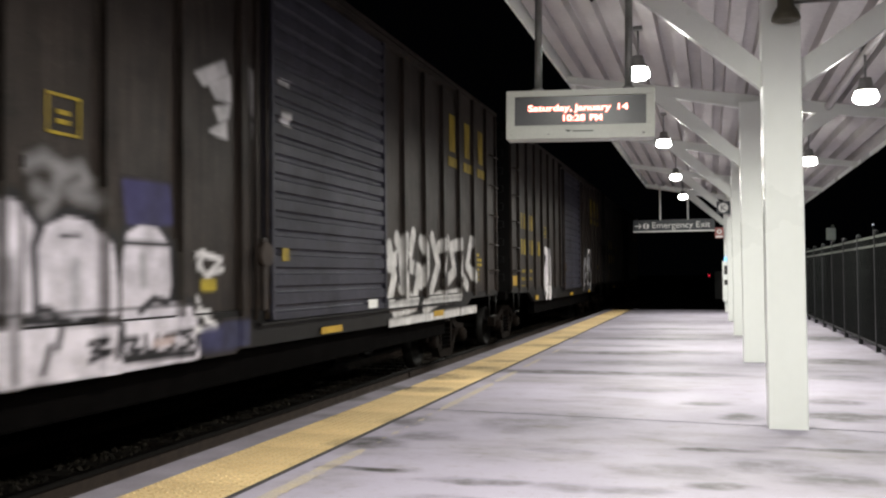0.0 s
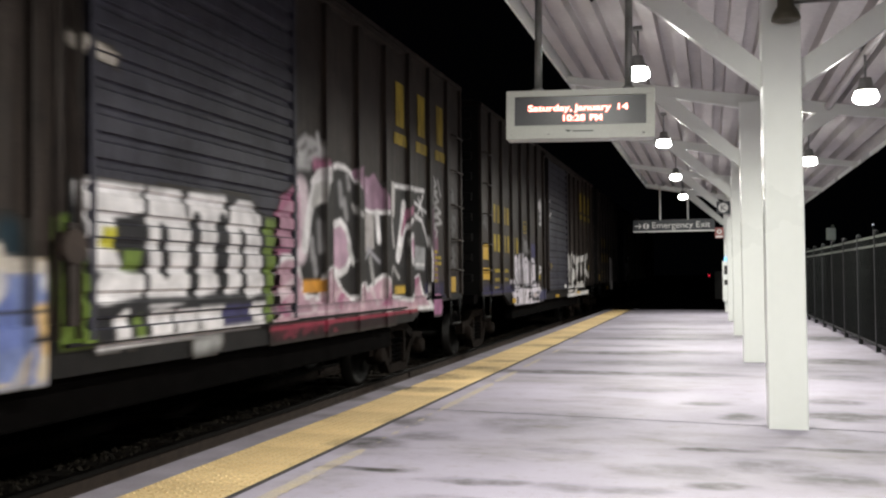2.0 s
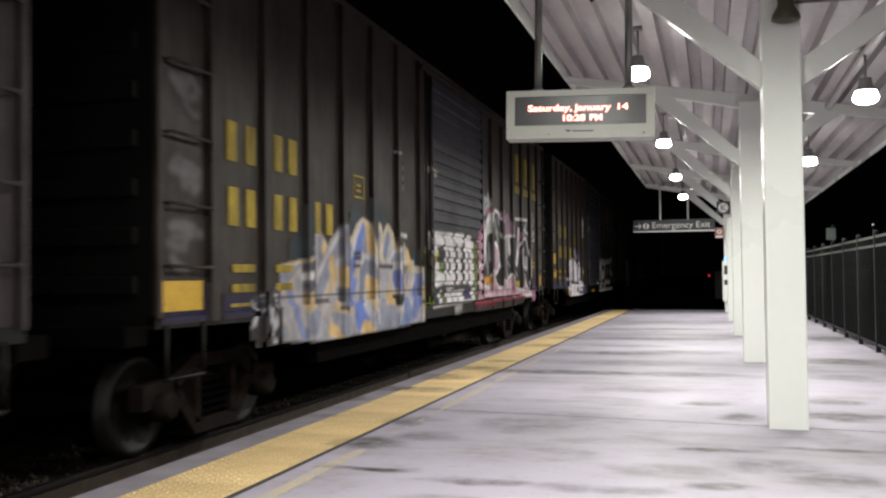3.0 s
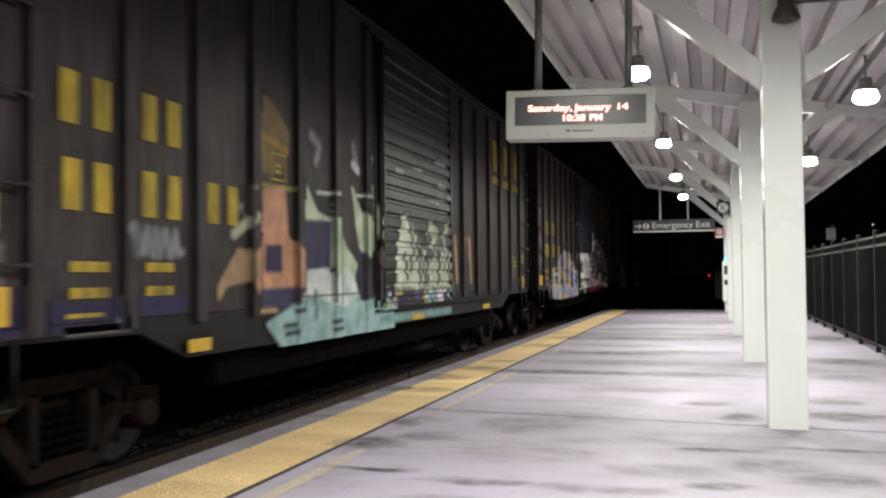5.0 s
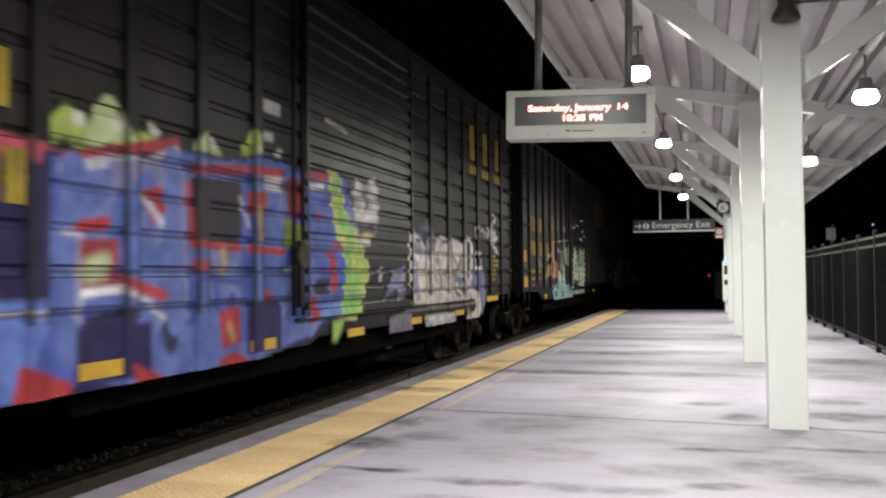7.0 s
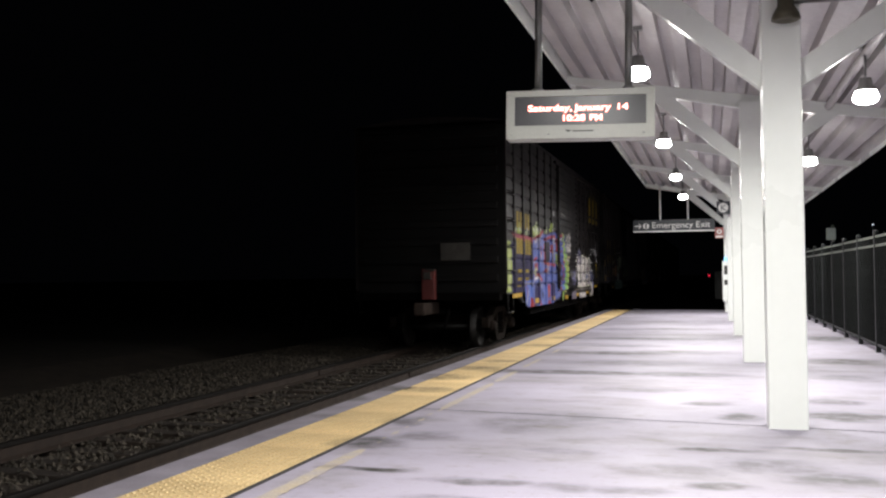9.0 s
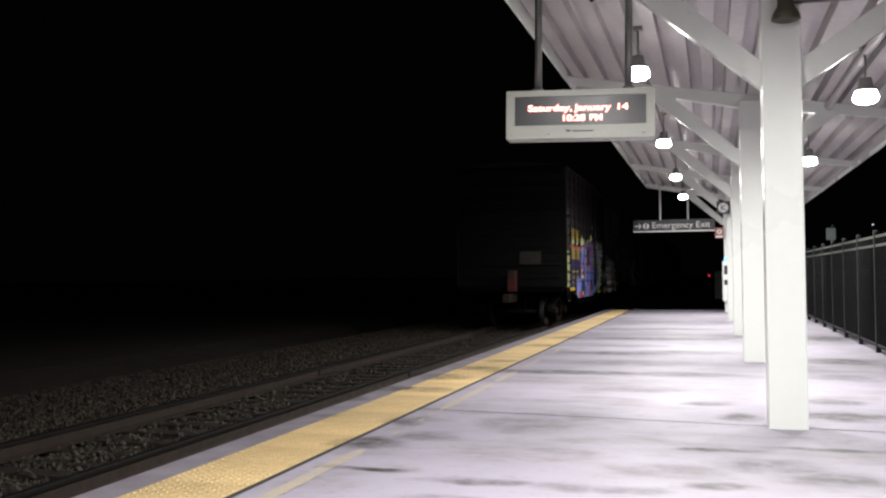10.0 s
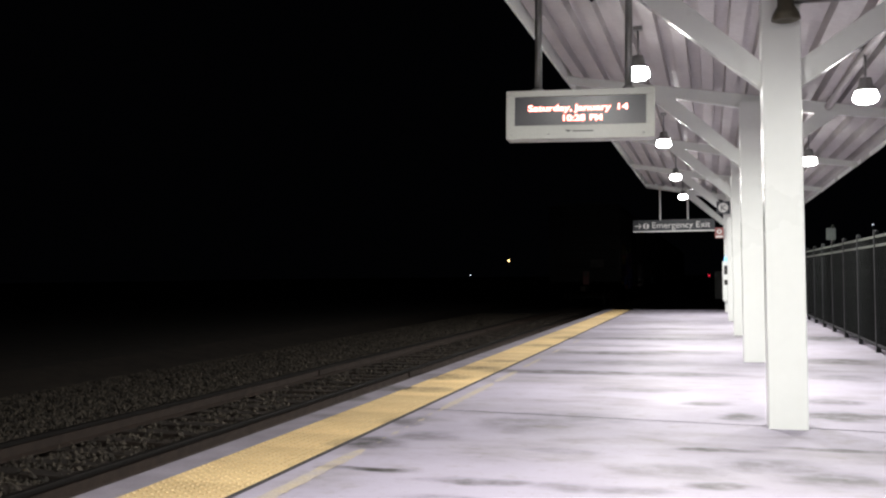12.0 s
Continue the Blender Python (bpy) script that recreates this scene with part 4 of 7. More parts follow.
def bubble_piece(e, st):
    """White bubble letters with soot outlines (rear half of the first car)."""
    g = Graffiti(st, 0.03, 7.3, 0.63, 3.15)
    letters = ([(2.90, 1.55), (2.99, 1.64), (3.15, 1.68), (3.26, 1.63), (3.31, 1.51), (3.33, 1.29), (3.32, 1.09), (3.20, 1.10), (3.09, 1.19), (2.96, 1.35)], [(3.34, 1.57), (3.43, 1.69), (3.57, 1.73), (3.74, 1.68), (3.85, 1.58), (3.87, 1.32), (3.88, 1.06), (3.51, 1.08), (3.40, 1.32)],
               [(3.89, 1.46), (3.96, 1.59), (4.16, 1.66), (4.37, 1.63), (4.53, 1.49), (4.60, 1.24), (4.64, 1.03), (3.92, 1.06)], [(4.71, 1.30), (4.78, 1.58), (4.95, 1.65), (5.14, 1.63), (5.29, 1.51), (5.32, 1.23), (5.27, 1.09), (5.51, 1.04), (5.64, 0.94), (5.58, 0.74), (4.73, 0.76)])
    g.fill([(2.53, 1.14), (2.82, 1.17), (2.96, 1.18), (3.10, 1.12), (3.87, 1.06), (4.55, 0.99), (5.39, 1.09), (5.64, 1.01), (5.66, 0.67), (4.55, 0.64), (3.87, 0.67), (3.20, 0.67), (2.92, 0.68), (2.66, 0.70)], LILAC)
    for q in letters:
        g.line(q + q[:1], 0.15, SOOT).fill(q, LILAC, LILAC, 0.02)
    g.line([(3.20, 1.30), (3.25, 1.09)], 0.11, (0.44, 0.42, 0.47), 0.05).line([(3.58, 1.36), (3.62, 1.08), (3.63, 0.70)], 0.10, (0.32, 0.30, 0.33), 0.05).line([(4.23, 1.36), (4.23, 1.06)], 0.10, (0.50, 0.48, 0.53), 0.05)
    g.line([(4.95, 1.41), (4.97, 1.24)], 0.09, (0.48, 0.46, 0.50), 0.05).line([(3.35, 1.18), (3.38, 1.09)], 0.10, (0.45, 0.43, 0.47), 0.05)
    g.line([(3.87, 1.10), (4.00, 1.08), (4.08, 1.01), (4.03, 0.85)], 0.05, SOOT).line([(4.93, 1.04), (5.10, 1.12), (5.28, 1.09)], 0.06, SOOT).line([(4.61, 1.37), (4.67, 1.05), (4.59, 0.75)], 0.06, SOOT)
    g.line([(4.72, 1.52), (5.32, 1.52)], 0.035, SOOT).line([(4.09, 1.54), (4.27, 1.55)], 0.025, SOOT)
    for q in ([(3.03, 0.80), (3.22, 0.79)], [(3.04, 0.74), (3.24, 0.74)], [(3.05, 0.69), (3.24, 0.69)], [(3.01, 0.92), (3.15, 0.93)], [(4.33, 0.85), (4.49, 0.87), (4.36, 0.79), (4.52, 0.79), (4.34, 0.74)], [(4.72, 0.85), (4.86, 0.85), (4.77, 0.78), (4.90, 0.77), (4.74, 0.72)], [(4.95, 0.86), (4.96, 0.75), (5.08, 0.74), (5.10, 0.85)], [(5.34, 0.85), (5.19, 0.84), (5.33, 0.77), (5.17, 0.72)], [(5.53, 0.87), (5.39, 0.86), (5.54, 0.78), (5.39, 0.74)], [(3.96, 0.86), (3.90, 0.71)]):
        g.line(q, 0.045, SOOT)
    g.line([(5.07, 0.80), (5.30, 0.81)], 0.05, (0.62, 0.48, 0.46), 0.05)
    g.fill([(4.74, 1.94), (5.29, 1.95), (5.32, 1.69), (4.79, 1.67)], (0.050, 0.045, 0.125))
    for q in ([(3.80, 1.96), (3.93, 2.02), (4.09, 1.96), (4.04, 1.83)], [(4.09, 1.92), (4.27, 1.99), (4.35, 1.90), (4.16, 1.83)], [(3.87, 1.82), (4.02, 1.77), (3.93, 1.69)], [(4.23, 1.81), (4.44, 1.78)]):
        g.line(q, 0.10, (0.24, 0.23, 0.24), 0.08)
    for q in ([(5.68, 2.89), (6.13, 3.08), (6.17, 2.99), (5.80, 2.82)], [(5.89, 2.84), (6.22, 2.97), (6.23, 2.76), (5.99, 2.75)], [(5.97, 2.66), (6.22, 2.72), (6.19, 2.62), (6.04, 2.57)], [(5.90, 2.46), (6.15, 2.57), (6.17, 2.44)], [(6.47, 3.08), (6.64, 3.09), (6.62, 2.71), (6.49, 2.71)], [(6.50, 2.63), (6.61, 2.62), (6.60, 2.51), (6.50, 2.51)], [(7.06, 3.16), (7.30, 3.13), (7.27, 3.08), (7.06, 3.09)], [(7.07, 2.79), (7.39, 2.81), (7.35, 2.70), (7.10, 2.71)]):
        g.fill(q, (0.62, 0.60, 0.62), w=0.03)
    for q in ([(5.59, 1.42), (5.79, 1.48), (5.71, 1.35)], [(5.79, 1.46), (6.07, 1.42), (5.84, 1.28), (5.71, 1.38)], [(5.87, 1.30), (6.09, 1.34)], [(5.69, 1.11), (5.79, 0.93), (5.94, 0.88)], [(5.58, 0.99), (5.87, 1.00)], [(5.63, 0.87), (5.94, 0.84)]):
        g.line(q, 0.05, WHITE)
    g.fill([(5.77, 1.24), (5.96, 1.24), (5.96, 1.19), (5.77, 1.19)], (0.5, 0.38, 0.04)).line([(5.78, 0.78), (6.22, 0.78)], 0.2, (0.05, 0.05, 0.12), 0.08)
    g.rect(0.06, 0.935, 2.75, 1.08, (0.030, 0.026, 0.075))
    g.rect(6.05, 0.70, 6.45, 0.90, (0.05, 0.05, 0.10))
    g.seams((1.07,))
    g.build(e, "white bubble-letter graffiti with black outlines")
    g = Graffiti(st, 10.15, 15.7, 0.63, 2.0)
    white = (0.66, 0.64, 0.63)
    for q in ([(10.26, 1.64), (10.45, 1.26), (10.24, 0.92)], [(10.25, 1.41), (10.76, 1.57), (10.56, 1.76)], [(10.82, 1.75), (10.70, 1.34), (11.01, 1.02)], [(11.26, 1.84), (11.02, 1.42), (11.53, 1.34), (11.28, 0.93)], [(11.60, 1.75), (11.89, 1.51), (11.58, 1.17)], [(12.15, 1.82), (12.46, 1.43), (12.00, 0.98)], [(12.47, 1.69), (12.99, 1.80), (12.73, 1.34)], [(12.86, 1.16), (13.37, 1.34), (13.17, 1.71), (13.85, 1.80)], [(13.85, 1.73), (13.67, 1.34), (14.14, 1.10)], [(14.42, 1.84), (14.16, 1.44), (14.57, 1.24)], [(10.38, 0.84), (11.23, 0.89), (10.70, 1.14)], [(11.66, 0.84), (12.44, 0.94), (13.51, 0.96)]):
        g.line(q, 0.20, white)
    for q in ([(10.58, 1.53), (10.65, 1.18)], [(11.39, 1.58), (11.24, 1.17)], [(12.08, 1.51), (11.82, 1.17)], [(12.88, 1.61), (12.65, 1.16)], [(13.46, 1.58), (13.59, 1.20)]):
        g.line(q, 0.07, SOOT)
    g.line([(9.50, 0.55), (9.86, 0.66), (11.22, 0.67), (14.50, 0.69)], 0.13, (0.72, 0.70, 0.70))
    g.seams((0.93,))
    g.build(e, "white and black scrawled graffiti")


def outline_piece(e, st):
    """Pink and white outlined letters (front half of the second car)."""
    g = Graffiti(st, 9.45, 15.3, 0.62, 2.9)
    g.fill([(9.83, 1.04), (9.94, 2.24), (10.49, 2.42), (11.00, 2.46), (11.77, 2.32), (12.84, 2.43), (14.40, 2.47), (14.51, 0.95)], (0.020, 0.018, 0.018))
    g.fill([(9.53, 1.49), (9.55, 1.84), (9.64, 1.98), (9.88, 2.11), (9.95, 1.43), (9.72, 1.09)], ROSE).fill([(9.57, 1.60), (9.62, 1.84), (9.83, 1.97), (9.88, 1.54)], (0.44, 0.24, 0.32))
    base = [(9.37, 0.88), (9.47, 1.25), (9.59, 1.43), (9.72, 1.46), (10.00, 1.47), (10.16, 1.34), (10.23, 1.17), (10.33, 1.07), (10.63, 1.05), (10.78, 1.32), (10.92, 1.37), (11.06, 1.30), (11.27, 1.11), (11.49, 1.02), (11.71, 1.02), (11.76, 1.16), (11.95, 1.22), (12.07, 1.11), (12.37, 1.22), (12.59, 1.27), (12.76, 1.20), (12.83, 1.01), (13.64, 0.95), (13.83, 1.21), (14.06, 1.27), (14.25, 1.02), (14.41, 0.93), (14.58, 0.82), (11.76, 0.87), (10.23, 0.88)]
    g.fill(base, (0.52, 0.33, 0.40), WHITE, 0.06)
    g.shards(base, [(0.60, 0.44, 0.49), ROSE, (0.46, 0.30, 0.36), (0.66, 0.52, 0.57)], 34, 172, (0.06, 0.16), 1.3)
    for q in ([(10.02, 2.41), (10.39, 2.46), (10.69, 2.56)], [(9.99, 2.36), (10.23, 2.38), (10.41, 2.39)], [(10.12, 2.38), (10.06, 2.24), (10.02, 2.13)], [(10.17, 2.58), (10.33, 2.67), (10.49, 2.60)], [(10.33, 2.53), (10.46, 2.65), (10.64, 2.63), (10.70, 2.54)], [(10.05, 2.55), (10.17, 2.48), (10.33, 2.50)], [(10.63, 2.73), (10.69, 2.60)]):
        g.line(q, 0.085, (0.46, 0.45, 0.46), 0.06)
    g.line([(10.21, 2.09), (10.18, 1.57)], 0.36, (0.70, 0.58, 0.64), 0.08).line([(10.14, 2.04), (10.14, 1.62)], 0.10, PINK, 0.08)
    g.line([(10.30, 1.57), (10.40, 1.89), (10.53, 2.16), (10.74, 2.29), (10.96, 2.40)], 0.15, WHITE)
    g.fill([(10.57, 2.20), (10.81, 2.26), (10.74, 2.07), (10.49, 1.99)], (0.58, 0.56, 0.55)).line([(10.56, 2.43), (10.81, 2.43)], 0.12, ROSE, 0.08)
    g.line([(10.48, 2.23), (10.64, 2.35), (10.92, 2.42), (11.16, 2.48), (11.37, 2.48), (11.55, 2.43), (11.73, 2.33), (11.92, 2.28)], 0.065, WHITE)
    for q in ([(11.22, 2.27), (11.26, 2.08)], [(11.35, 2.10), (11.41, 1.93)], [(11.45, 2.39), (11.49, 2.28)], [(10.65, 1.82), (10.67, 1.56)], [(10.46, 1.64), (10.49, 1.48)], [(10.53, 1.44), (10.56, 1.32)]):
        g.line(q, 0.11, (0.28, 0.27, 0.28), 0.05)
    g.line([(11.60, 2.07), (11.69, 2.00), (11.81, 1.98)], 0.07, (0.42, 0.40, 0.40))
    g.fill([(10.98, 1.81), (11.24, 1.85), (11.39, 1.75), (11.46, 1.55), (11.36, 1.37), (11.11, 1.34), (10.97, 1.40)], (0.52, 0.34, 0.44))
    g.line([(11.00, 1.82), (11.24, 1.87), (11.39, 1.80), (11.50, 1.64), (11.52, 1.49), (11.39, 1.35), (11.19, 1.30), (11.01, 1.35)], 0.085, WHITE)
    g.line([(11.47, 1.60), (11.60, 1.44)], 0.10, (0.56, 0.55, 0.55))
    g.fill([(11.60, 2.44), (11.87, 2.54), (12.06, 2.38), (12.29, 2.49), (12.60, 2.32), (12.78, 2.18), (12.72, 2.11), (12.16, 2.04), (11.91, 2.10), (11.82, 2.28)], (0.30, 0.17, 0.25))
    g.line([(12.06, 2.36), (12.12, 2.14)], 0.16, (0.42, 0.26, 0.36), 0.06)
    g.line([(11.91, 2.06), (12.16, 2.03), (12.81, 2.07)], 0.055, WHITE)
    g.line([(12.40, 2.01), (12.46, 1.73)], 0.15, WHITE).fill([(11.96, 1.99), (12.27, 1.98), (12.27, 1.63), (12.01, 1.57), (11.90, 1.76)], (0.40, 0.37, 0.37))
    g.line([(12.06, 1.60), (12.48, 1.44)], 0.05, GREY).line([(12.18, 1.60), (11.88, 1.41)], 0.05, GREY).line([(12.16, 1.47), (12.26, 1.20)], 0.10, (0.34, 0.33, 0.33))
    g.line([(12.91, 1.95), (12.90, 2.43), (13.42, 2.44), (14.34, 2.47)], 0.06, WHITE).line([(12.99, 2.39), (12.97, 2.09)], 0.17, (0.56, 0.54, 0.53)).line([(12.92, 2.08), (13.02, 1.65)], 0.06, (0.5, 0.48, 0.48))
    g.line([(13.43, 2.19), (13.29, 1.78), (13.18, 1.52)], 0.17, WHITE).line([(13.77, 2.18), (13.51, 2.10), (13.37, 1.83)], 0.11, ROSE)
    g.line([(13.28, 1.54), (13.43, 1.84), (13.63, 2.01), (13.92, 2.10), (14.23, 2.04), (14.43, 1.83), (14.59, 1.52), (14.55, 1.20), (14.39, 0.96)], 0.06, WHITE)
    for q in ([(14.08, 2.35), (14.27, 2.12)], [(13.83, 2.29), (14.43, 2.17)], [(14.29, 2.40), (13.98, 2.05)]):
        g.line(q, 0.04, WHITE)
    g.line([(13.65, 1.75), (13.70, 1.50)], 0.20, WHITE).line([(13.66, 1.71), (13.71, 1.55)], 0.12, PINK)
    g.fill([(13.84, 1.66), (14.36, 1.64), (14.32, 1.37), (13.88, 1.39)], (0.34, 0.34, 0.35)).line([(13.94, 1.43), (14.32, 1.42)], 0.03, WHITE)
    for q in ([(12.83, 1.54), (12.95, 1.33), (12.90, 1.17)], [(13.01, 1.38), (13.21, 1.25)]):
        g.line(q, 0.06, (0.45, 0.43, 0.43))
    g.fill([(14.61, 1.08), (15.05, 1.10), (15.11, 0.80), (14.64, 0.79)], (0.42, 0.14, 0.30)).fill([(14.73, 1.85), (14.95, 1.96), (15.02, 1.66), (14.80, 1.59)], (0.25, 0.11, 0.17))
    g.rect(9.5, 0.68, 13.0, 0.79, (0.018, 0.007, 0.008)).shards([(9.5, 0.67), (11.2, 0.67), (10.8, 0.79), (9.5, 0.79)], [(0.16, 0.022, 0.04), (0.05, 0.012, 0.016)], 14, 71, (0.05, 0.10), 1.5)
    g.line([(9.5, 0.80), (13.9, 0.81)], 0.05, (0.30, 0.035, 0.065)).line([(9.5, 0.87), (13.9, 0.88)], 0.06, (0.56, 0.36, 0.42))
    g.fill([(14.61, 2.22), (14.78, 2.27), (14.87, 1.90), (15.02, 1.17), (15.10, 0.76), (14.73, 0.79), (14.63, 1.32)], (0.20, 0.10, 0.165)).fill([(14.63, 1.01), (15.02, 0.97), (15.07, 0.72), (14.66, 0.73)], (0.42, 0.17, 0.32))
    for q in ([(14.65, 2.60), (14.81, 2.71), (14.96, 2.62), (14.72, 2.50), (15.00, 2.51)], [(14.64, 2.41), (14.87, 2.47), (15.07, 2.38), (14.75, 2.30), (14.68, 2.36)], [(14.72, 2.23), (14.97, 2.29), (15.19, 2.21), (14.81, 2.16)], [(14.78, 2.13), (15.04, 2.14), (15.23, 2.06), (14.87, 2.02)], [(14.65, 2.55), (14.63, 2.32)], [(15.04, 2.68), (15.19, 2.46)], [(14.84, 1.98), (15.00, 1.92), (14.92, 1.83)]):
        g.line(q, 0.045, (0.48, 0.46, 0.47), 0.04)
    g.rect(10.25, 1.12, 10.75, 1.23, ORANGE).rect(13.05, 1.05, 13.45, 1.13, (0.55, 0.36, 0.05))
    g.seams((0.97,))
    g.build(e, "pink and white outlined letter graffiti")


def block_piece(e, st):
    """White block letters on green over the lower door."""
    g = Graffiti(st, 6.45, 9.6, 0.62, 2.9)
    g.fill([(6.61, 1.64), (6.85, 1.68), (6.94, 1.32), (6.90, 1.12), (7.00, 0.86), (6.66, 0.85), (6.61, 1.24)], GREEN).fill([(9.31, 1.77), (9.56, 1.77), (9.58, 0.96), (9.31, 0.89)], GREEN)
    g.fill([(6.76, 1.89), (7.42, 1.90), (7.94, 1.91), (8.61, 1.93), (8.96, 1.93), (9.27, 1.79), (9.29, 0.89), (8.03, 0.88), (7.36, 0.82), (6.94, 0.87), (6.90, 1.24), (6.78, 1.48)], SOOT)
    g.fill([(6.80, 1.88), (7.42, 1.89), (7.44, 1.76), (7.18, 1.70), (7.09, 1.65), (7.07, 1.49), (7.18, 1.31), (7.42, 1.28), (7.43, 1.17), (7.03, 1.12), (6.90, 1.15), (6.94, 1.23), (7.03, 1.32), (6.88, 1.40), (6.84, 1.64)], WHITE)
    g.fill([(7.49, 1.89), (7.89, 1.90), (8.02, 1.80), (8.05, 1.66), (8.00, 1.33), (8.04, 1.21), (8.09, 1.13), (7.66, 1.07), (7.50, 1.09), (7.50, 1.32)], WHITE).line([(7.69, 1.59), (7.72, 1.35)], 0.09, SOOT)
    g.fill([(8.04, 1.90), (8.57, 1.91), (8.62, 1.79), (8.45, 1.73), (8.40, 1.38), (8.46, 1.18), (8.18, 1.15), (8.25, 1.72), (8.04, 1.74)], WHITE)
    g.fill([(8.67, 1.78), (8.81, 1.90), (9.02, 1.90), (9.18, 1.79), (9.21, 1.33), (9.24, 1.16), (8.98, 1.12), (8.93, 1.59), (8.89, 1.67), (8.85, 1.17), (8.64, 1.16), (8.69, 1.58)], WHITE)
    g.fill([(7.23, 1.45), (7.39, 1.45), (7.37, 1.34), (7.23, 1.35)], GREEN).fill([(7.00, 1.59), (7.15, 1.59), (7.15, 1.49), (7.00, 1.50)], (0.55, 0.50, 0.05))
    for q in ([(7.56, 1.01), (7.80, 1.01), (7.79, 0.89), (7.57, 0.88)], [(7.88, 1.01), (8.15, 1.01), (8.14, 0.89), (7.90, 0.89)], [(8.21, 1.02), (8.55, 1.02), (8.52, 0.89), (8.23, 0.89)], [(9.06, 1.03), (9.26, 1.03), (9.23, 0.91), (9.07, 0.91)], [(7.15, 0.99), (7.24, 1.05), (7.27, 0.89), (7.16, 0.88)]):
        g.fill(q, WHITE)
    g.fill([(8.59, 1.02), (9.01, 1.02), (9.01, 0.90), (8.59, 0.90)], (0.05, 0.045, 0.13)).line([(7.40, 0.97), (7.42, 0.86)], 0.10, GREEN)
    g.line([(7.01, 0.82), (8.03, 0.84), (9.26, 0.86)], 0.05, WHITE).line([(8.23, 0.74), (8.55, 0.76)], 0.12, (0.4, 0.4, 0.4), 0.08)
    g.fill([(7.15, 1.66), (7.42, 1.67), (7.42, 1.50), (7.15, 1.49)], SOOT).line([(7.47, 1.89), (7.49, 1.09)], 0.06, SOOT).line([(8.14, 1.72), (8.10, 1.17)], 0.13, SOOT).line([(8.54, 1.74), (8.54, 1.17)], 0.12, SOOT)
    g.line([(7.70, 1.62), (7.72, 1.32)], 0.11, SOOT).line([(8.90, 1.64), (8.90, 1.14)], 0.09, SOOT).line([(7.98, 1.90), (8.01, 1.74)], 0.05, SOOT).line([(8.62, 1.91), (8.64, 1.76)], 0.05, SOOT)
    g.line([(7.01, 1.07), (7.45, 1.11), (8.13, 1.11)], 0.05, SOOT)
    g.line([(6.75, 2.80), (7.12, 2.74)], 0.09, (0.52, 0.47, 0.42))
    g.build(e, "white block-letter graffiti over green")


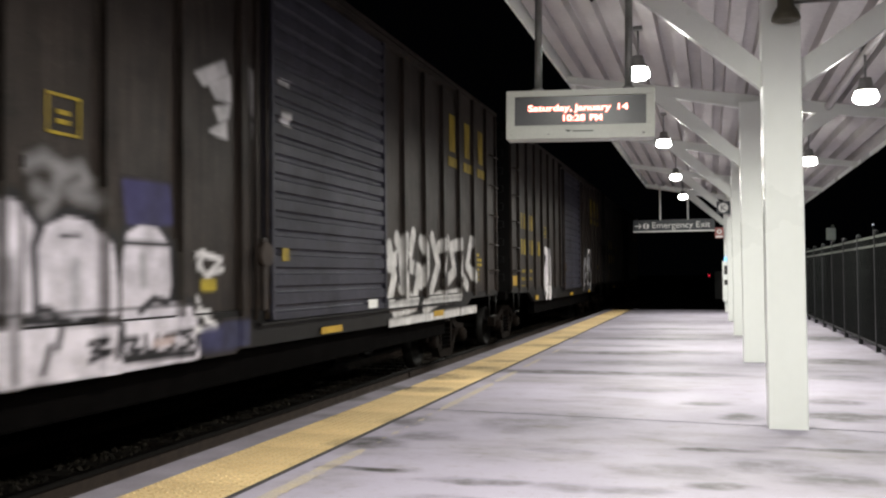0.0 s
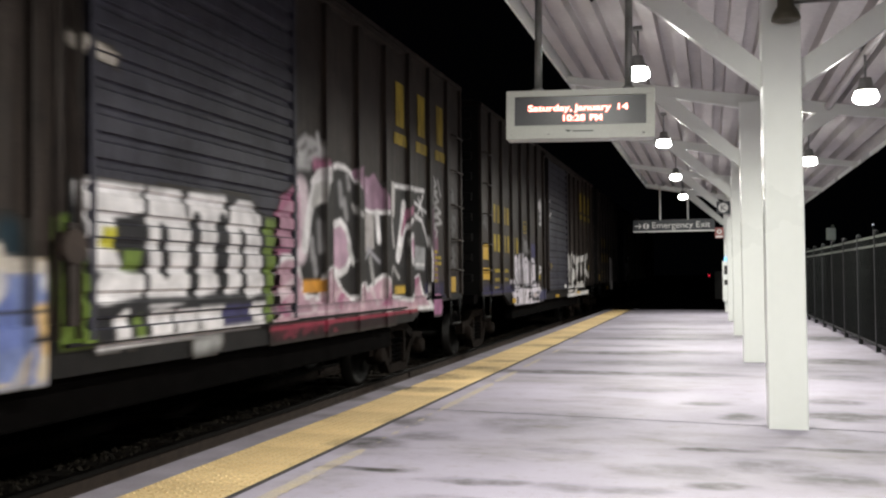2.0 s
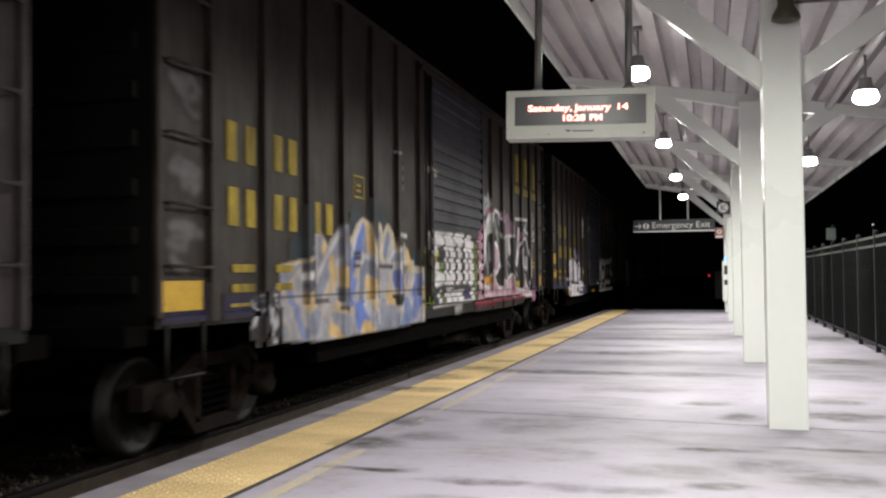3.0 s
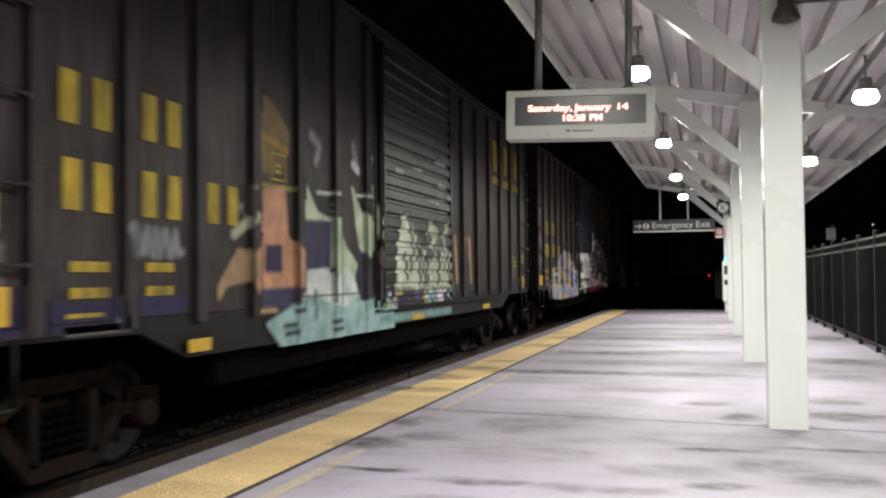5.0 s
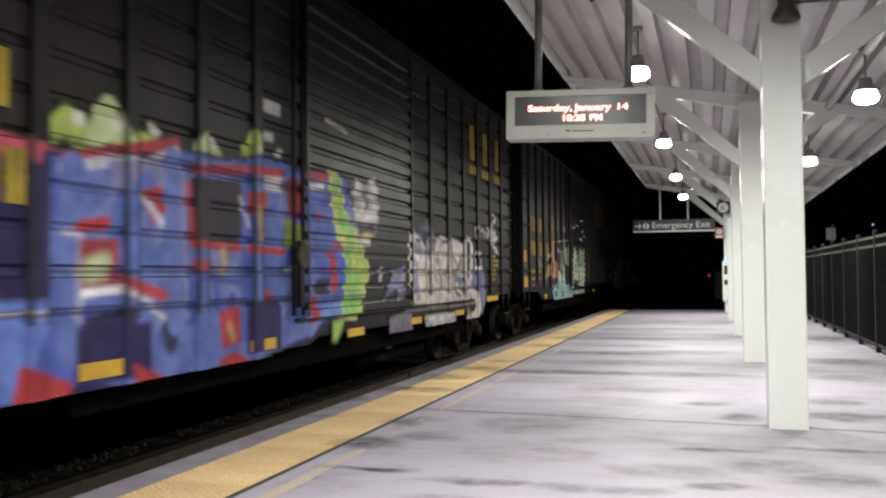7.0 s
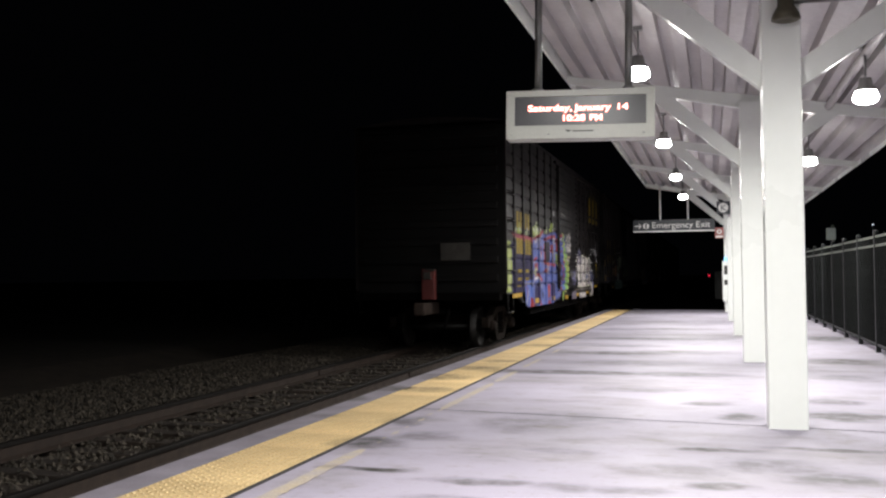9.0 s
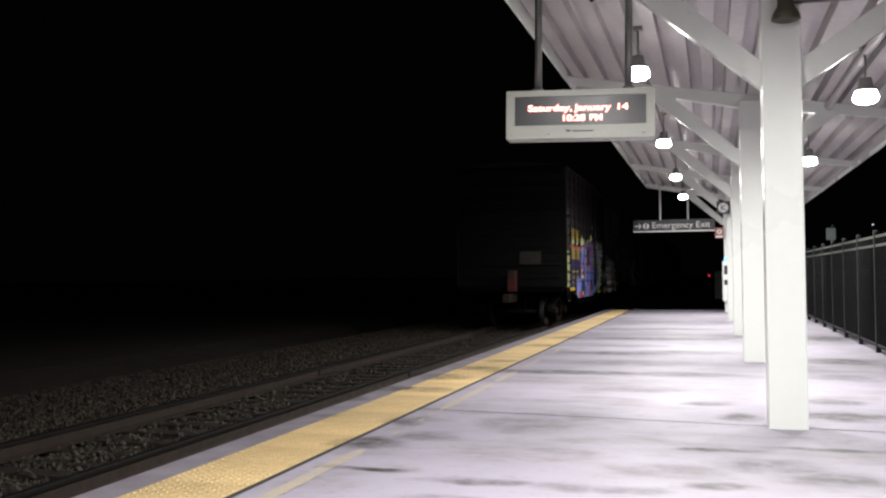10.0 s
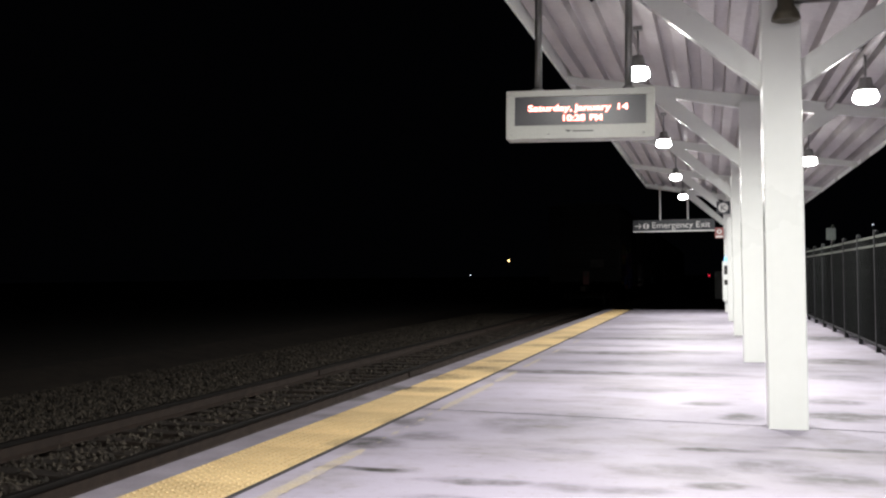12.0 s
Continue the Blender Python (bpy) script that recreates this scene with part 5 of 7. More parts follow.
def blue_piece(e, st):
    """Blue, grey and peach interlocking letters (rear half of the second car)."""
    g = Graffiti(st, 1.3, 6.5, 0.60, 2.9)
    gb, pale, peach, deep = (0.27, 0.28, 0.36), (0.56, 0.54, 0.58), (0.66, 0.45, 0.21), (0.13, 0.19, 0.52)
    top = [(2.07, 1.35), (2.59, 1.41), (2.79, 1.46), (2.76, 1.56), (2.83, 1.70), (2.92, 1.74), (3.12, 1.62), (3.19, 1.53), (3.30, 1.64), (3.60, 1.78), (3.73, 1.78), (3.87, 1.65), (4.05, 1.83), (4.24, 1.92), (4.41, 1.88), (4.53, 1.60), (4.60, 1.51), (4.63, 1.69), (4.68, 1.82), (4.78, 1.87), (4.89, 1.77), (4.94, 1.65), (5.00, 1.80), (5.12, 1.87), (5.29, 1.80), (5.37, 1.60), (5.70, 1.65), (5.90, 1.54), (6.05, 1.43), (6.33, 1.36), (6.68, 1.33), (6.74, 1.10), (6.52, 0.65), (5.38, 0.65), (4.04, 0.63), (3.06, 0.62), (2.07, 0.68)]
    for q in ([(2.74, 1.84), (2.59, 1.49)], [(3.90, 1.86), (4.05, 1.96)], [(4.57, 2.01), (4.89, 1.96)], [(2.45, 1.49), (2.69, 1.46)]):
        g.line(q, 0.30, (0.020, 0.035, 0.045), 0.15)
    g.fill(top, (0.40, 0.39, 0.44), w=0.02).line(top[:-5], 0.075, (0.58, 0.47, 0.32))
    g.shards(top, [gb, pale, (0.48, 0.46, 0.52), (0.56, 0.42, 0.26), (0.22, 0.26, 0.46)], 52, 17, (0.06, 0.15), 0.9, (0.56, 0.45, 0.32))
    g.line([(2.91, 1.64), (2.86, 1.43)], 0.20, pale, 0.06).line([(3.00, 1.63), (3.01, 1.36)], 0.17, (0.23, 0.23, 0.29), 0.05).line([(3.11, 1.56), (3.17, 1.42)], 0.13, peach, 0.06)
    g.line([(3.60, 1.71), (3.30, 1.51), (2.89, 1.09)], 0.26, gb, 0.05).line([(3.50, 1.72), (3.15, 1.47), (2.89, 1.23)], 0.07, pale).line([(3.62, 1.72), (3.62, 1.38)], 0.19, (0.20, 0.20, 0.26), 0.05)
    g.line([(3.74, 1.73), (3.81, 1.53)], 0.11, pale, 0.05).line([(3.82, 1.57), (3.81, 1.43)], 0.15, (0.20, 0.26, 0.52))
    g.fill([(3.50, 1.34), (3.68, 1.36), (3.87, 1.21), (3.77, 1.11), (3.54, 1.12)], (0.60, 0.42, 0.16)).line([(3.30, 1.44), (3.35, 1.25)], 0.14, peach, 0.06)
    g.fill([(4.07, 1.73), (4.26, 1.88), (4.33, 1.68), (4.08, 1.49), (3.94, 1.49)], (0.15, 0.22, 0.56)).line([(4.18, 1.88), (4.01, 1.72), (3.90, 1.52)], 0.08, pale).line([(4.40, 1.77), (4.46, 1.54)], 0.12, peach, 0.05)
    g.line([(4.28, 1.67), (4.34, 1.50)], 0.12, gb).line([(3.97, 1.45), (3.84, 1.25)], 0.13, deep).line([(3.94, 1.20), (3.81, 0.99)], 0.13, (0.15, 0.21, 0.54))
    g.line([(4.18, 1.05), (4.20, 1.30), (4.32, 1.40), (4.48, 1.39), (4.61, 1.23)], 0.28, pale).line([(4.18, 1.05), (4.21, 1.29), (4.33, 1.39), (4.47, 1.37), (4.58, 1.25)], 0.17, (0.22, 0.23, 0.30)).line([(4.40, 1.19), (4.46, 1.06)], 0.17, peach, 0.04)
    g.line([(4.78, 1.79), (4.70, 1.55)], 0.28, (0.60, 0.50, 0.36)).line([(4.78, 1.75), (4.70, 1.55)], 0.17, gb).line([(5.12, 1.79), (4.98, 1.55)], 0.27, (0.60, 0.50, 0.36)).line([(5.12, 1.76), (5.00, 1.56)], 0.16, (0.22, 0.27, 0.45))
    g.fill([(5.16, 1.46), (5.33, 1.58), (5.56, 1.61), (5.56, 1.44), (5.20, 1.41)], gb, pale, 0.05)
    g.fill([(5.28, 1.35), (5.47, 1.39), (5.59, 1.22), (5.59, 1.05), (5.34, 1.09), (5.25, 1.23)], (0.16, 0.20, 0.48), pale, 0.04).line([(5.70, 1.56), (5.84, 1.38)], 0.15, pale, 0.05)
    g.fill([(6.05, 1.26), (6.53, 1.30), (6.54, 1.19), (6.38, 0.94), (6.19, 0.70), (6.00, 0.73)], (0.20, 0.25, 0.48)).line([(6.10, 1.34), (6.60, 1.29), (6.56, 1.05), (6.43, 0.71)], 0.10, (0.60, 0.50, 0.38)).line([(6.20, 1.22), (6.17, 1.00)], 0.12, gb)
    g.fill([(3.92, 0.94), (4.12, 0.99), (4.21, 0.85), (4.37, 0.76), (4.13, 0.71), (4.04, 0.64), (3.94, 0.81)], (0.14, 0.21, 0.56))
    g.fill([(4.51, 0.77), (4.84, 0.98), (5.18, 0.94), (5.43, 0.73), (5.38, 0.64), (4.59, 0.65)], gb).fill([(5.58, 0.76), (5.65, 0.94), (5.83, 0.96), (5.98, 0.79), (5.90, 0.66), (5.47, 0.66)], (0.19, 0.24, 0.44))
    g.fill([(3.24, 0.87), (3.55, 0.89), (3.77, 0.80), (3.70, 0.64), (3.36, 0.66)], gb).fill([(2.64, 0.87), (2.79, 0.94), (2.93, 0.89), (2.86, 0.71), (2.59, 0.72)], (0.25, 0.27, 0.36))
    g.fill([(4.36, 1.20), (4.54, 1.22), (4.58, 1.08), (4.40, 1.05)], peach).fill([(5.00, 0.94), (5.16, 1.16), (5.30, 0.93)], peach).fill([(4.10, 0.64), (4.20, 0.75), (4.41, 0.71), (4.46, 0.64)], peach)
    g.fill([(3.17, 0.68), (3.24, 0.76), (3.40, 0.71), (3.50, 0.62)], peach).fill([(2.58, 1.10), (2.85, 1.15), (2.86, 1.00), (2.58, 0.95)], (0.56, 0.42, 0.22)).fill([(3.29, 0.93), (3.45, 1.01), (3.68, 0.88)], (0.60, 0.46, 0.28))
    g.fill([(3.47, 1.13), (3.68, 1.12), (3.66, 0.88), (3.51, 1.00)], (0.15, 0.16, 0.21)).line([(4.66, 0.85), (4.68, 0.73)], 0.12, (0.62, 0.60, 0.60))
    g.fill([(5.28, 1.01), (5.60, 1.02), (5.49, 0.91), (5.34, 0.92)], SOOT).line([(4.70, 1.39), (5.28, 1.39)], 0.05, SOOT)
    for q in ([(3.97, 1.53), (4.15, 1.54)], [(3.97, 1.48), (4.17, 1.48)], [(3.95, 1.39), (4.15, 1.39)], [(2.85, 1.02), (3.21, 1.02)], [(3.49, 0.93), (3.68, 0.92)]):
        g.line(q, 0.04, SOOT)
    g.line([(2.59, 1.36), (2.85, 1.40)], 0.10, (0.10, 0.10, 0.13)).line([(2.64, 1.19), (2.77, 1.25)], 0.16, (0.12, 0.12, 0.16)).line([(2.59, 1.27), (2.74, 1.29)], 0.08, WHITE)
    g.line([(5.73, 1.62), (5.70, 1.41)], 0.17, pale, 0.05).line([(5.86, 1.56), (5.99, 1.39)], 0.16, peach, 0.05).fill([(5.73, 1.39), (5.91, 1.39), (5.88, 1.31), (5.76, 1.30)], (0.20, 0.19, 0.10))
    g.line([(6.21, 1.54), (6.23, 1.45)], 0.20, (0.014, 0.030, 0.042), 0.10).line([(6.12, 1.43), (6.13, 1.36), (6.36, 1.34), (6.59, 1.29), (6.63, 1.17), (6.61, 0.85)], 0.11, (0.58, 0.52, 0.46))
    g.fill([(6.18, 1.28), (6.42, 1.28), (6.46, 1.13), (6.24, 1.09)], (0.20, 0.25, 0.47)).line([(6.13, 1.25), (6.07, 1.02)], 0.15, pale, 0.05).fill([(6.40, 1.10), (6.60, 1.11), (6.59, 0.85), (6.45, 0.84)], (0.62, 0.42, 0.20))
    g.fill([(6.02, 1.03), (6.24, 1.17), (6.28, 0.91), (6.13, 0.88)], (0.17, 0.22, 0.50)).fill([(5.67, 1.25), (5.86, 1.29), (5.88, 1.11), (5.69, 1.05)], (0.56, 0.42, 0.30)).line([(5.90, 1.32), (5.85, 1.18)], 0.10, (0.28, 0.29, 0.40)).fill([(5.86, 1.04), (6.07, 1.09), (6.03, 0.89)], (0.42, 0.41, 0.50))
    g.line([(6.37, 0.91), (6.61, 0.92)], 0.04, SOOT).line([(6.47, 1.25), (6.56, 1.19)], 0.09, WHITE, 0.05)
    g.shards([(1.4, 0.65), (2.0, 0.65), (2.0, 1.2), (1.5, 1.1)], [(0.55, 0.54, 0.60), SOOT], 26, 5, (0.04, 0.10))
    for z in (2.42, 2.55, 2.68):
        g.oval(5.64, z, 0.09, 0.055, WHITE)
    g.oval(5.45, 2.88, 0.1, 0.04, (0.4, 0.4, 0.4))
    g.line([(5.5, 1.80), (5.85, 1.80)], 0.05, WHITE).line([(5.66, 1.72), (5.66, 1.95)], 0.06, WHITE)
    g.seams((1.08,))
    g.build(e, "blue, grey and peach wildstyle graffiti")


def mint_piece(e, st):
    """Peach, mint and aqua painting over the third car's door."""
    g = Graffiti(st, 2.9, 11.8, 0.62, 2.95)
    tan = (0.20, 0.135, 0.05)
    g.fill([(3.73, 2.92), (3.97, 2.89), (4.33, 2.66), (4.32, 2.50), (4.15, 2.27), (3.83, 2.24), (3.77, 2.65)], tan)
    g.line([(3.80, 2.57), (4.32, 2.47)], 0.06, (0.36, 0.22, 0.03)).line([(3.76, 2.10), (4.42, 2.12)], 0.05, (0.30, 0.26, 0.06))
    g.fill([(3.70, 2.03), (4.25, 2.10), (4.31, 1.65), (4.62, 1.49), (4.68, 1.20), (3.63, 1.15), (3.51, 1.33), (3.79, 1.69)], PEACH)
    g.fill([(3.34, 1.50), (3.60, 1.48), (3.63, 1.27), (3.13, 1.22), (3.02, 1.11), (3.01, 1.19)], (0.36, 0.24, 0.14))
    g.line([(3.57, 2.04), (3.42, 1.88), (3.61, 1.80)], 0.08, MINT).line([(3.61, 1.80), (3.27, 1.64)], 0.10, (0.40, 0.40, 0.30)).fill([(3.43, 2.04), (3.61, 2.03), (3.56, 1.81), (3.43, 1.85)], SOOT)
    g.fill([(3.88, 1.54), (4.17, 1.55), (4.17, 1.34), (3.86, 1.34)], (0.028, 0.02, 0.06)).fill([(3.66, 1.14), (4.43, 1.15), (4.40, 1.01), (3.70, 1.00)], (0.05, 0.045, 0.12))
    g.line([(3.67, 0.97), (4.01, 0.97)], 0.05, (0.40, 0.28, 0.16))
    # tall mint spikes with dark insets
    sage = (0.46, 0.55, 0.40)
    g.fill([(4.66, 2.24), (4.82, 2.10), (5.01, 1.92), (5.37, 1.86), (5.39, 1.39), (4.77, 1.36), (4.72, 1.83)], sage).fill([(5.37, 2.01), (5.59, 1.81), (5.80, 1.58), (6.12, 1.40), (5.94, 1.13), (5.42, 1.32), (5.40, 1.81)], (0.42, 0.52, 0.36))
    g.fill([(6.00, 2.27), (6.28, 1.99), (6.77, 1.88), (6.68, 1.60), (6.30, 1.45), (6.13, 1.84)], sage).fill([(6.66, 2.35), (6.81, 2.02), (6.88, 1.68), (6.73, 1.88)], (0.34, 0.42, 0.30))
    g.fill([(4.73, 1.82), (5.35, 1.84), (5.33, 1.38), (4.74, 1.36)], (0.036, 0.028, 0.075))
    for q in ([(5.02, 2.11), (5.59, 2.13)], [(5.13, 2.05), (5.43, 1.99)], [(5.28, 1.94), (5.59, 1.93)], [(6.15, 2.16), (6.70, 2.18)], [(6.28, 2.11), (6.66, 2.08)]):
        g.line(q, 0.055, SOOT)
    g.line([(5.02, 2.14), (5.63, 2.17)], 0.025, WHITE).line([(6.15, 2.20), (6.70, 2.22)], 0.025, WHITE)
    g.fill([(3.84, 0.84), (4.43, 0.99), (5.12, 1.05), (6.26, 1.04), (7.28, 0.93), (7.32, 0.62), (5.57, 0.56), (4.18, 0.61)], (0.29, 0.44, 0.45))
    g.fill([(4.56, 1.06), (4.78, 1.31), (5.27, 1.34), (5.45, 1.23), (5.65, 1.37), (6.01, 1.27), (6.15, 1.07), (5.61, 0.95), (5.00, 1.10)], (0.62, 0.68, 0.66)).line([(5.74, 1.21), (6.04, 0.95)], 0.12, (0.44, 0.54, 0.50), 0.06)
    g.fill([(6.16, 1.59), (6.56, 1.40), (6.67, 1.06), (6.26, 1.01)], (0.05, 0.045, 0.07)).line([(4.97, 1.10), (4.91, 0.87)], 0.09, (0.10, 0.14, 0.16), 0.06).line([(5.64, 1.08), (5.57, 0.91)], 0.08, (0.12, 0.16, 0.17), 0.06)
    for q in ([(4.18, 0.81), (4.43, 0.81)], [(4.21, 0.73), (4.46, 0.74)], [(5.34, 0.79), (5.60, 0.80)], [(5.38, 0.71), (5.63, 0.71)], [(4.43, 0.94), (4.61, 0.95)]):
        g.line(q, 0.045, SOOT)
    for q in ([(4.88, 2.71), (5.08, 2.62), (4.99, 2.46)], [(6.04, 2.75), (6.14, 2.50)], [(6.52, 2.88), (6.63, 2.69)]):
        g.line(q, 0.11, (0.26, 0.25, 0.27), 0.08)
    g.line([(6.02, 2.54), (6.18, 2.49)], 0.10, (0.55, 0.54, 0.58))
    # pale spiky letters on the door
    top = [(7.29, 1.11), (7.37, 1.62), (7.58, 2.03), (7.82, 2.09), (8.20, 1.79), (8.56, 1.60), (8.74, 1.97), (8.91, 2.10), (9.36, 1.80), (9.62, 2.05), (9.81, 2.10), (10.05, 1.69), (10.29, 1.07)]
    g.fill(top, (0.48, 0.55, 0.40), (0.20, 0.22, 0.16), 0.05)
    g.shards(top, [(0.56, 0.62, 0.48), (0.62, 0.65, 0.56), (0.40, 0.46, 0.32), (0.10, 0.10, 0.10)], 40, 9, (0.08, 0.18), 0.5)
    for q in ([(8.20, 1.76), (8.34, 1.18)], [(8.62, 1.57), (8.71, 1.14)], [(9.30, 1.75), (9.22, 1.17)], [(7.66, 1.55), (7.75, 1.26)], [(9.72, 1.59), (9.80, 1.17)]):
        g.line(q, 0.10, (0.035, 0.033, 0.04))
    # glints on the glossy door, painted as short pale lines
    for q in ([(7.00, 3.11), (7.30, 3.11)], [(9.17, 2.92), (9.65, 2.92)], [(9.27, 2.60), (9.63, 2.58)], [(8.16, 2.71), (8.49, 2.72)], [(7.33, 2.62), (7.60, 2.62)], [(8.80, 2.34), (9.23, 2.33)], [(7.81, 3.31), (8.18, 3.33)], [(9.69, 2.45), (9.95, 2.43)]):
        g.line(q, 0.06, (0.46, 0.45, 0.48))
    g.shards([(6.96, 0.90), (6.97, 1.08), (10.34, 1.10), (10.33, 0.90)], [NAVY, AQUA, (0.10, 0.09, 0.20), WHITE, (0.45, 0.40, 0.10)], 40, 12, (0.06, 0.14), 0.3)
    g.line([(6.9, 0.74), (10.0, 0.74)], 0.10, (0.20, 0.34, 0.34))
    for u in (10.4, 10.9, 11.3):
        g.line([(u, 1.85), (u + 0.1, 1.2)], 0.16, (0.40, 0.24, 0.13))
    g.seams((1.08,))
    g.build(e, "peach, mint and aqua graffiti painting")
    g = Graffiti(st, 0.95, 2.75, 0.9, 1.7)
    g.rect(1.02, 1.02, 1.66, 1.14, (0.028, 0.022, 0.075)).rect(1.86, 1.02, 2.5, 1.14, (0.028, 0.022, 0.075)).rect(1.1, 0.94, 1.7, 0.98, (0.40, 0.40, 0.42))
    scrawl(g, 1.72, 2.45, 1.42, 1.66, (0.20, 0.20, 0.22), 77, 6, 0.06)
    g.build(e, "grey sprayed tag above navy paint patches")


def purple_piece(e, st):
    """Blue letters with red and lime edges (rear half and door of the last car)."""
    g = Graffiti(st, 0.02, 9.6, 0.55, 3.0, (0.024, 0.023, 0.023))
    for k in range(9):
        u = 0.9 + 0.62 * k + 0.20 * math.sin(k * 4.7)
        w = 0.5 + 0.9 * math.sin(k * 2.1)
        g.line([(u - 0.12, 2.10 + 0.03 * k), (u, 2.16 + 0.10 * w + 0.025 * k), (u + 0.16, 2.06 + 0.03 * k)], 0.13 + 0.08 * w, LIME if k % 2 else (0.48, 0.55, 0.30))
        g.oval(u + 0.1, 2.22 + 0.025 * k, 0.07, 0.05, (0.60, 0.60, 0.52))
    body = [(1.70, 1.16), (2.72, 1.18), (2.72, 2.02), (3.4, 2.08), (4.1, 2.22), (5.0, 2.25), (5.75, 2.38), (6.3, 2.32), (7.5, 2.34), (7.75, 1.9), (7.95, 1.45), (7.6, 0.98), (6.6, 0.66), (3.6, 0.56), (2.3, 0.56), (1.8, 0.80)]
    g.fill([(0.0, 0.93), (0.0, 1.9), (2.8, 1.95), (2.8, 0.93)], (0.022, 0.016, 0.070))
    g.line([(0.75, 2.10), (1.5, 2.06), (2.3, 2.06), (2.8, 2.02)], 0.13, (0.46, 0.08, 0.12))
    g.fill(body, BLUE, NAVY, 0.06)
    g.shards(body, [BLUE, (0.09, 0.13, 0.44), (0.16, 0.20, 0.48), (0.12, 0.16, 0.45), (0.20, 0.23, 0.46), (0.14, 0.17, 0.44), NAVY, (0.09, 0.11, 0.38)], 70, 41, (0.10, 0.28), 0.9)
    red, sky, pale = (0.38, 0.045, 0.055), (0.13, 0.20, 0.56), (0.52, 0.50, 0.60)
    deepb, mid, light = (0.065, 0.095, 0.36), (0.115, 0.155, 0.44), (0.19, 0.225, 0.47)
    g.fill([(2.91, 1.95), (3.81, 2.09), (4.25, 2.21), (5.18, 2.20), (6.58, 2.23), (6.60, 0.71), (5.22, 0.55), (4.25, 0.53), (3.60, 0.52), (2.88, 0.77)], mid)
    g.shards([(2.91, 1.95), (3.81, 2.09), (4.25, 2.21), (5.18, 2.20), (6.58, 2.23), (6.60, 0.71), (5.22, 0.55), (4.25, 0.53), (3.60, 0.52), (2.88, 0.77)], [mid, light, deepb, (0.14, 0.17, 0.42)], 40, 44, (0.08, 0.22), 0.6)
    g.line([(2.93, 2.02), (3.41, 2.13), (4.19, 2.29)], 0.09, red).line([(2.90, 1.96), (3.41, 2.07), (3.81, 2.09), (4.19, 2.23)], 0.08, pale)
    g.line([(3.01, 1.95), (3.01, 0.90)], 0.26, (0.13, 0.175, 0.47)).line([(3.07, 1.57), (3.07, 1.03)], 0.07, (0.36, 0.33, 0.46), 0.05).line([(2.93, 1.57), (3.09, 1.57)], 0.05, pale)
    g.fill([(3.38, 2.04), (4.02, 2.11), (4.02, 1.95), (3.48, 1.85)], (0.24, 0.24, 0.44)).line([(3.09, 1.61), (3.41, 1.65)], 0.09, red)
    g.line([(3.82, 1.92), (3.51, 1.71), (3.51, 1.48), (3.88, 1.36), (4.19, 1.49)], 0.24, (0.11, 0.165, 0.48)).fill([(3.74, 1.87), (3.98, 1.92), (4.02, 1.78), (3.88, 1.70), (3.82, 1.78)], red)
    g.line([(3.77, 1.85), (3.99, 1.68)], 0.07, pale)
    g.fill([(3.10, 1.50), (3.45, 1.52), (3.46, 1.25), (3.12, 1.24)], (0.33, 0.05, 0.07)).line([(3.18, 1.33), (3.32, 1.36)], 0.18, (0.50, 0.55, 0.34), 0.06)
    g.line([(3.51, 1.25), (4.04, 1.14)], 0.09, (0.42, 0.06, 0.07)).line([(3.11, 1.18), (3.51, 1.20)], 0.055, WHITE).line([(3.51, 1.19), (3.82, 1.11), (4.06, 0.95)], 0.05, pale)
    g.fill([(3.12, 0.99), (3.62, 1.06), (3.64, 0.66), (3.07, 0.65)], (0.030, 0.025, 0.085))
    g.line([(3.77, 1.00), (3.84, 0.72), (4.09, 0.61), (4.29, 0.72)], 0.22, (0.13, 0.18, 0.48)).line([(4.08, 0.89), (4.11, 0.80)], 0.18, (0.035, 0.035, 0.075), 0.06)
    g.line([(4.14, 2.16), (4.17, 0.94)], 0.20, (0.14, 0.185, 0.48)).line([(4.27, 2.10), (4.33, 0.98)], 0.05, (0.30, 0.30, 0.46), 0.05)
    g.fill([(4.41, 2.03), (5.18, 2.07), (5.18, 1.56), (4.41, 1.59)], (0.030, 0.024, 0.036)).line([(4.45, 2.12), (5.25, 2.20)], 0.08, red).line([(4.36, 1.98), (4.41, 1.57)], 0.08, (0.40, 0.06, 0.07), 0.05)
    g.line([(4.41, 1.54), (5.18, 1.52)], 0.07, red).line([(4.89, 1.47), (4.91, 1.33)], 0.10, (0.42, 0.30, 0.16), 0.05).line([(4.49, 1.28), (5.18, 1.23)], 0.05, deepb).line([(4.45, 1.37), (4.66, 1.35)], 0.10, (0.36, 0.06, 0.07), 0.05)
    g.fill([(4.84, 0.97), (5.14, 1.01), (5.18, 0.75), (4.89, 0.71)], red).line([(4.98, 0.88), (5.05, 0.76)], 0.07, (0.40, 0.28, 0.14), 0.05).fill([(4.84, 0.58), (5.10, 0.63), (5.28, 0.55), (4.93, 0.50)], red)
    g.line([(5.33, 2.07), (5.27, 0.81)], 0.20, (0.075, 0.11, 0.40)).line([(5.18, 1.95), (5.33, 1.72)], 0.05, pale)
    g.fill([(5.33, 1.99), (5.67, 2.02), (5.65, 1.85), (5.37, 1.84)], red).line([(5.49, 1.85), (5.54, 1.60)], 0.11, (0.40, 0.28, 0.16), 0.05).line([(5.33, 1.52), (6.02, 1.51)], 0.07, red)
    g.fill([(5.61, 2.17), (5.98, 2.19), (5.98, 2.09), (5.61, 2.09)], (0.66, 0.64, 0.68)).line([(5.34, 2.21), (6.01, 2.25)], 0.08, red).line([(5.65, 1.12), (5.87, 1.01)], 0.09, (0.34, 0.06, 0.09), 0.05)
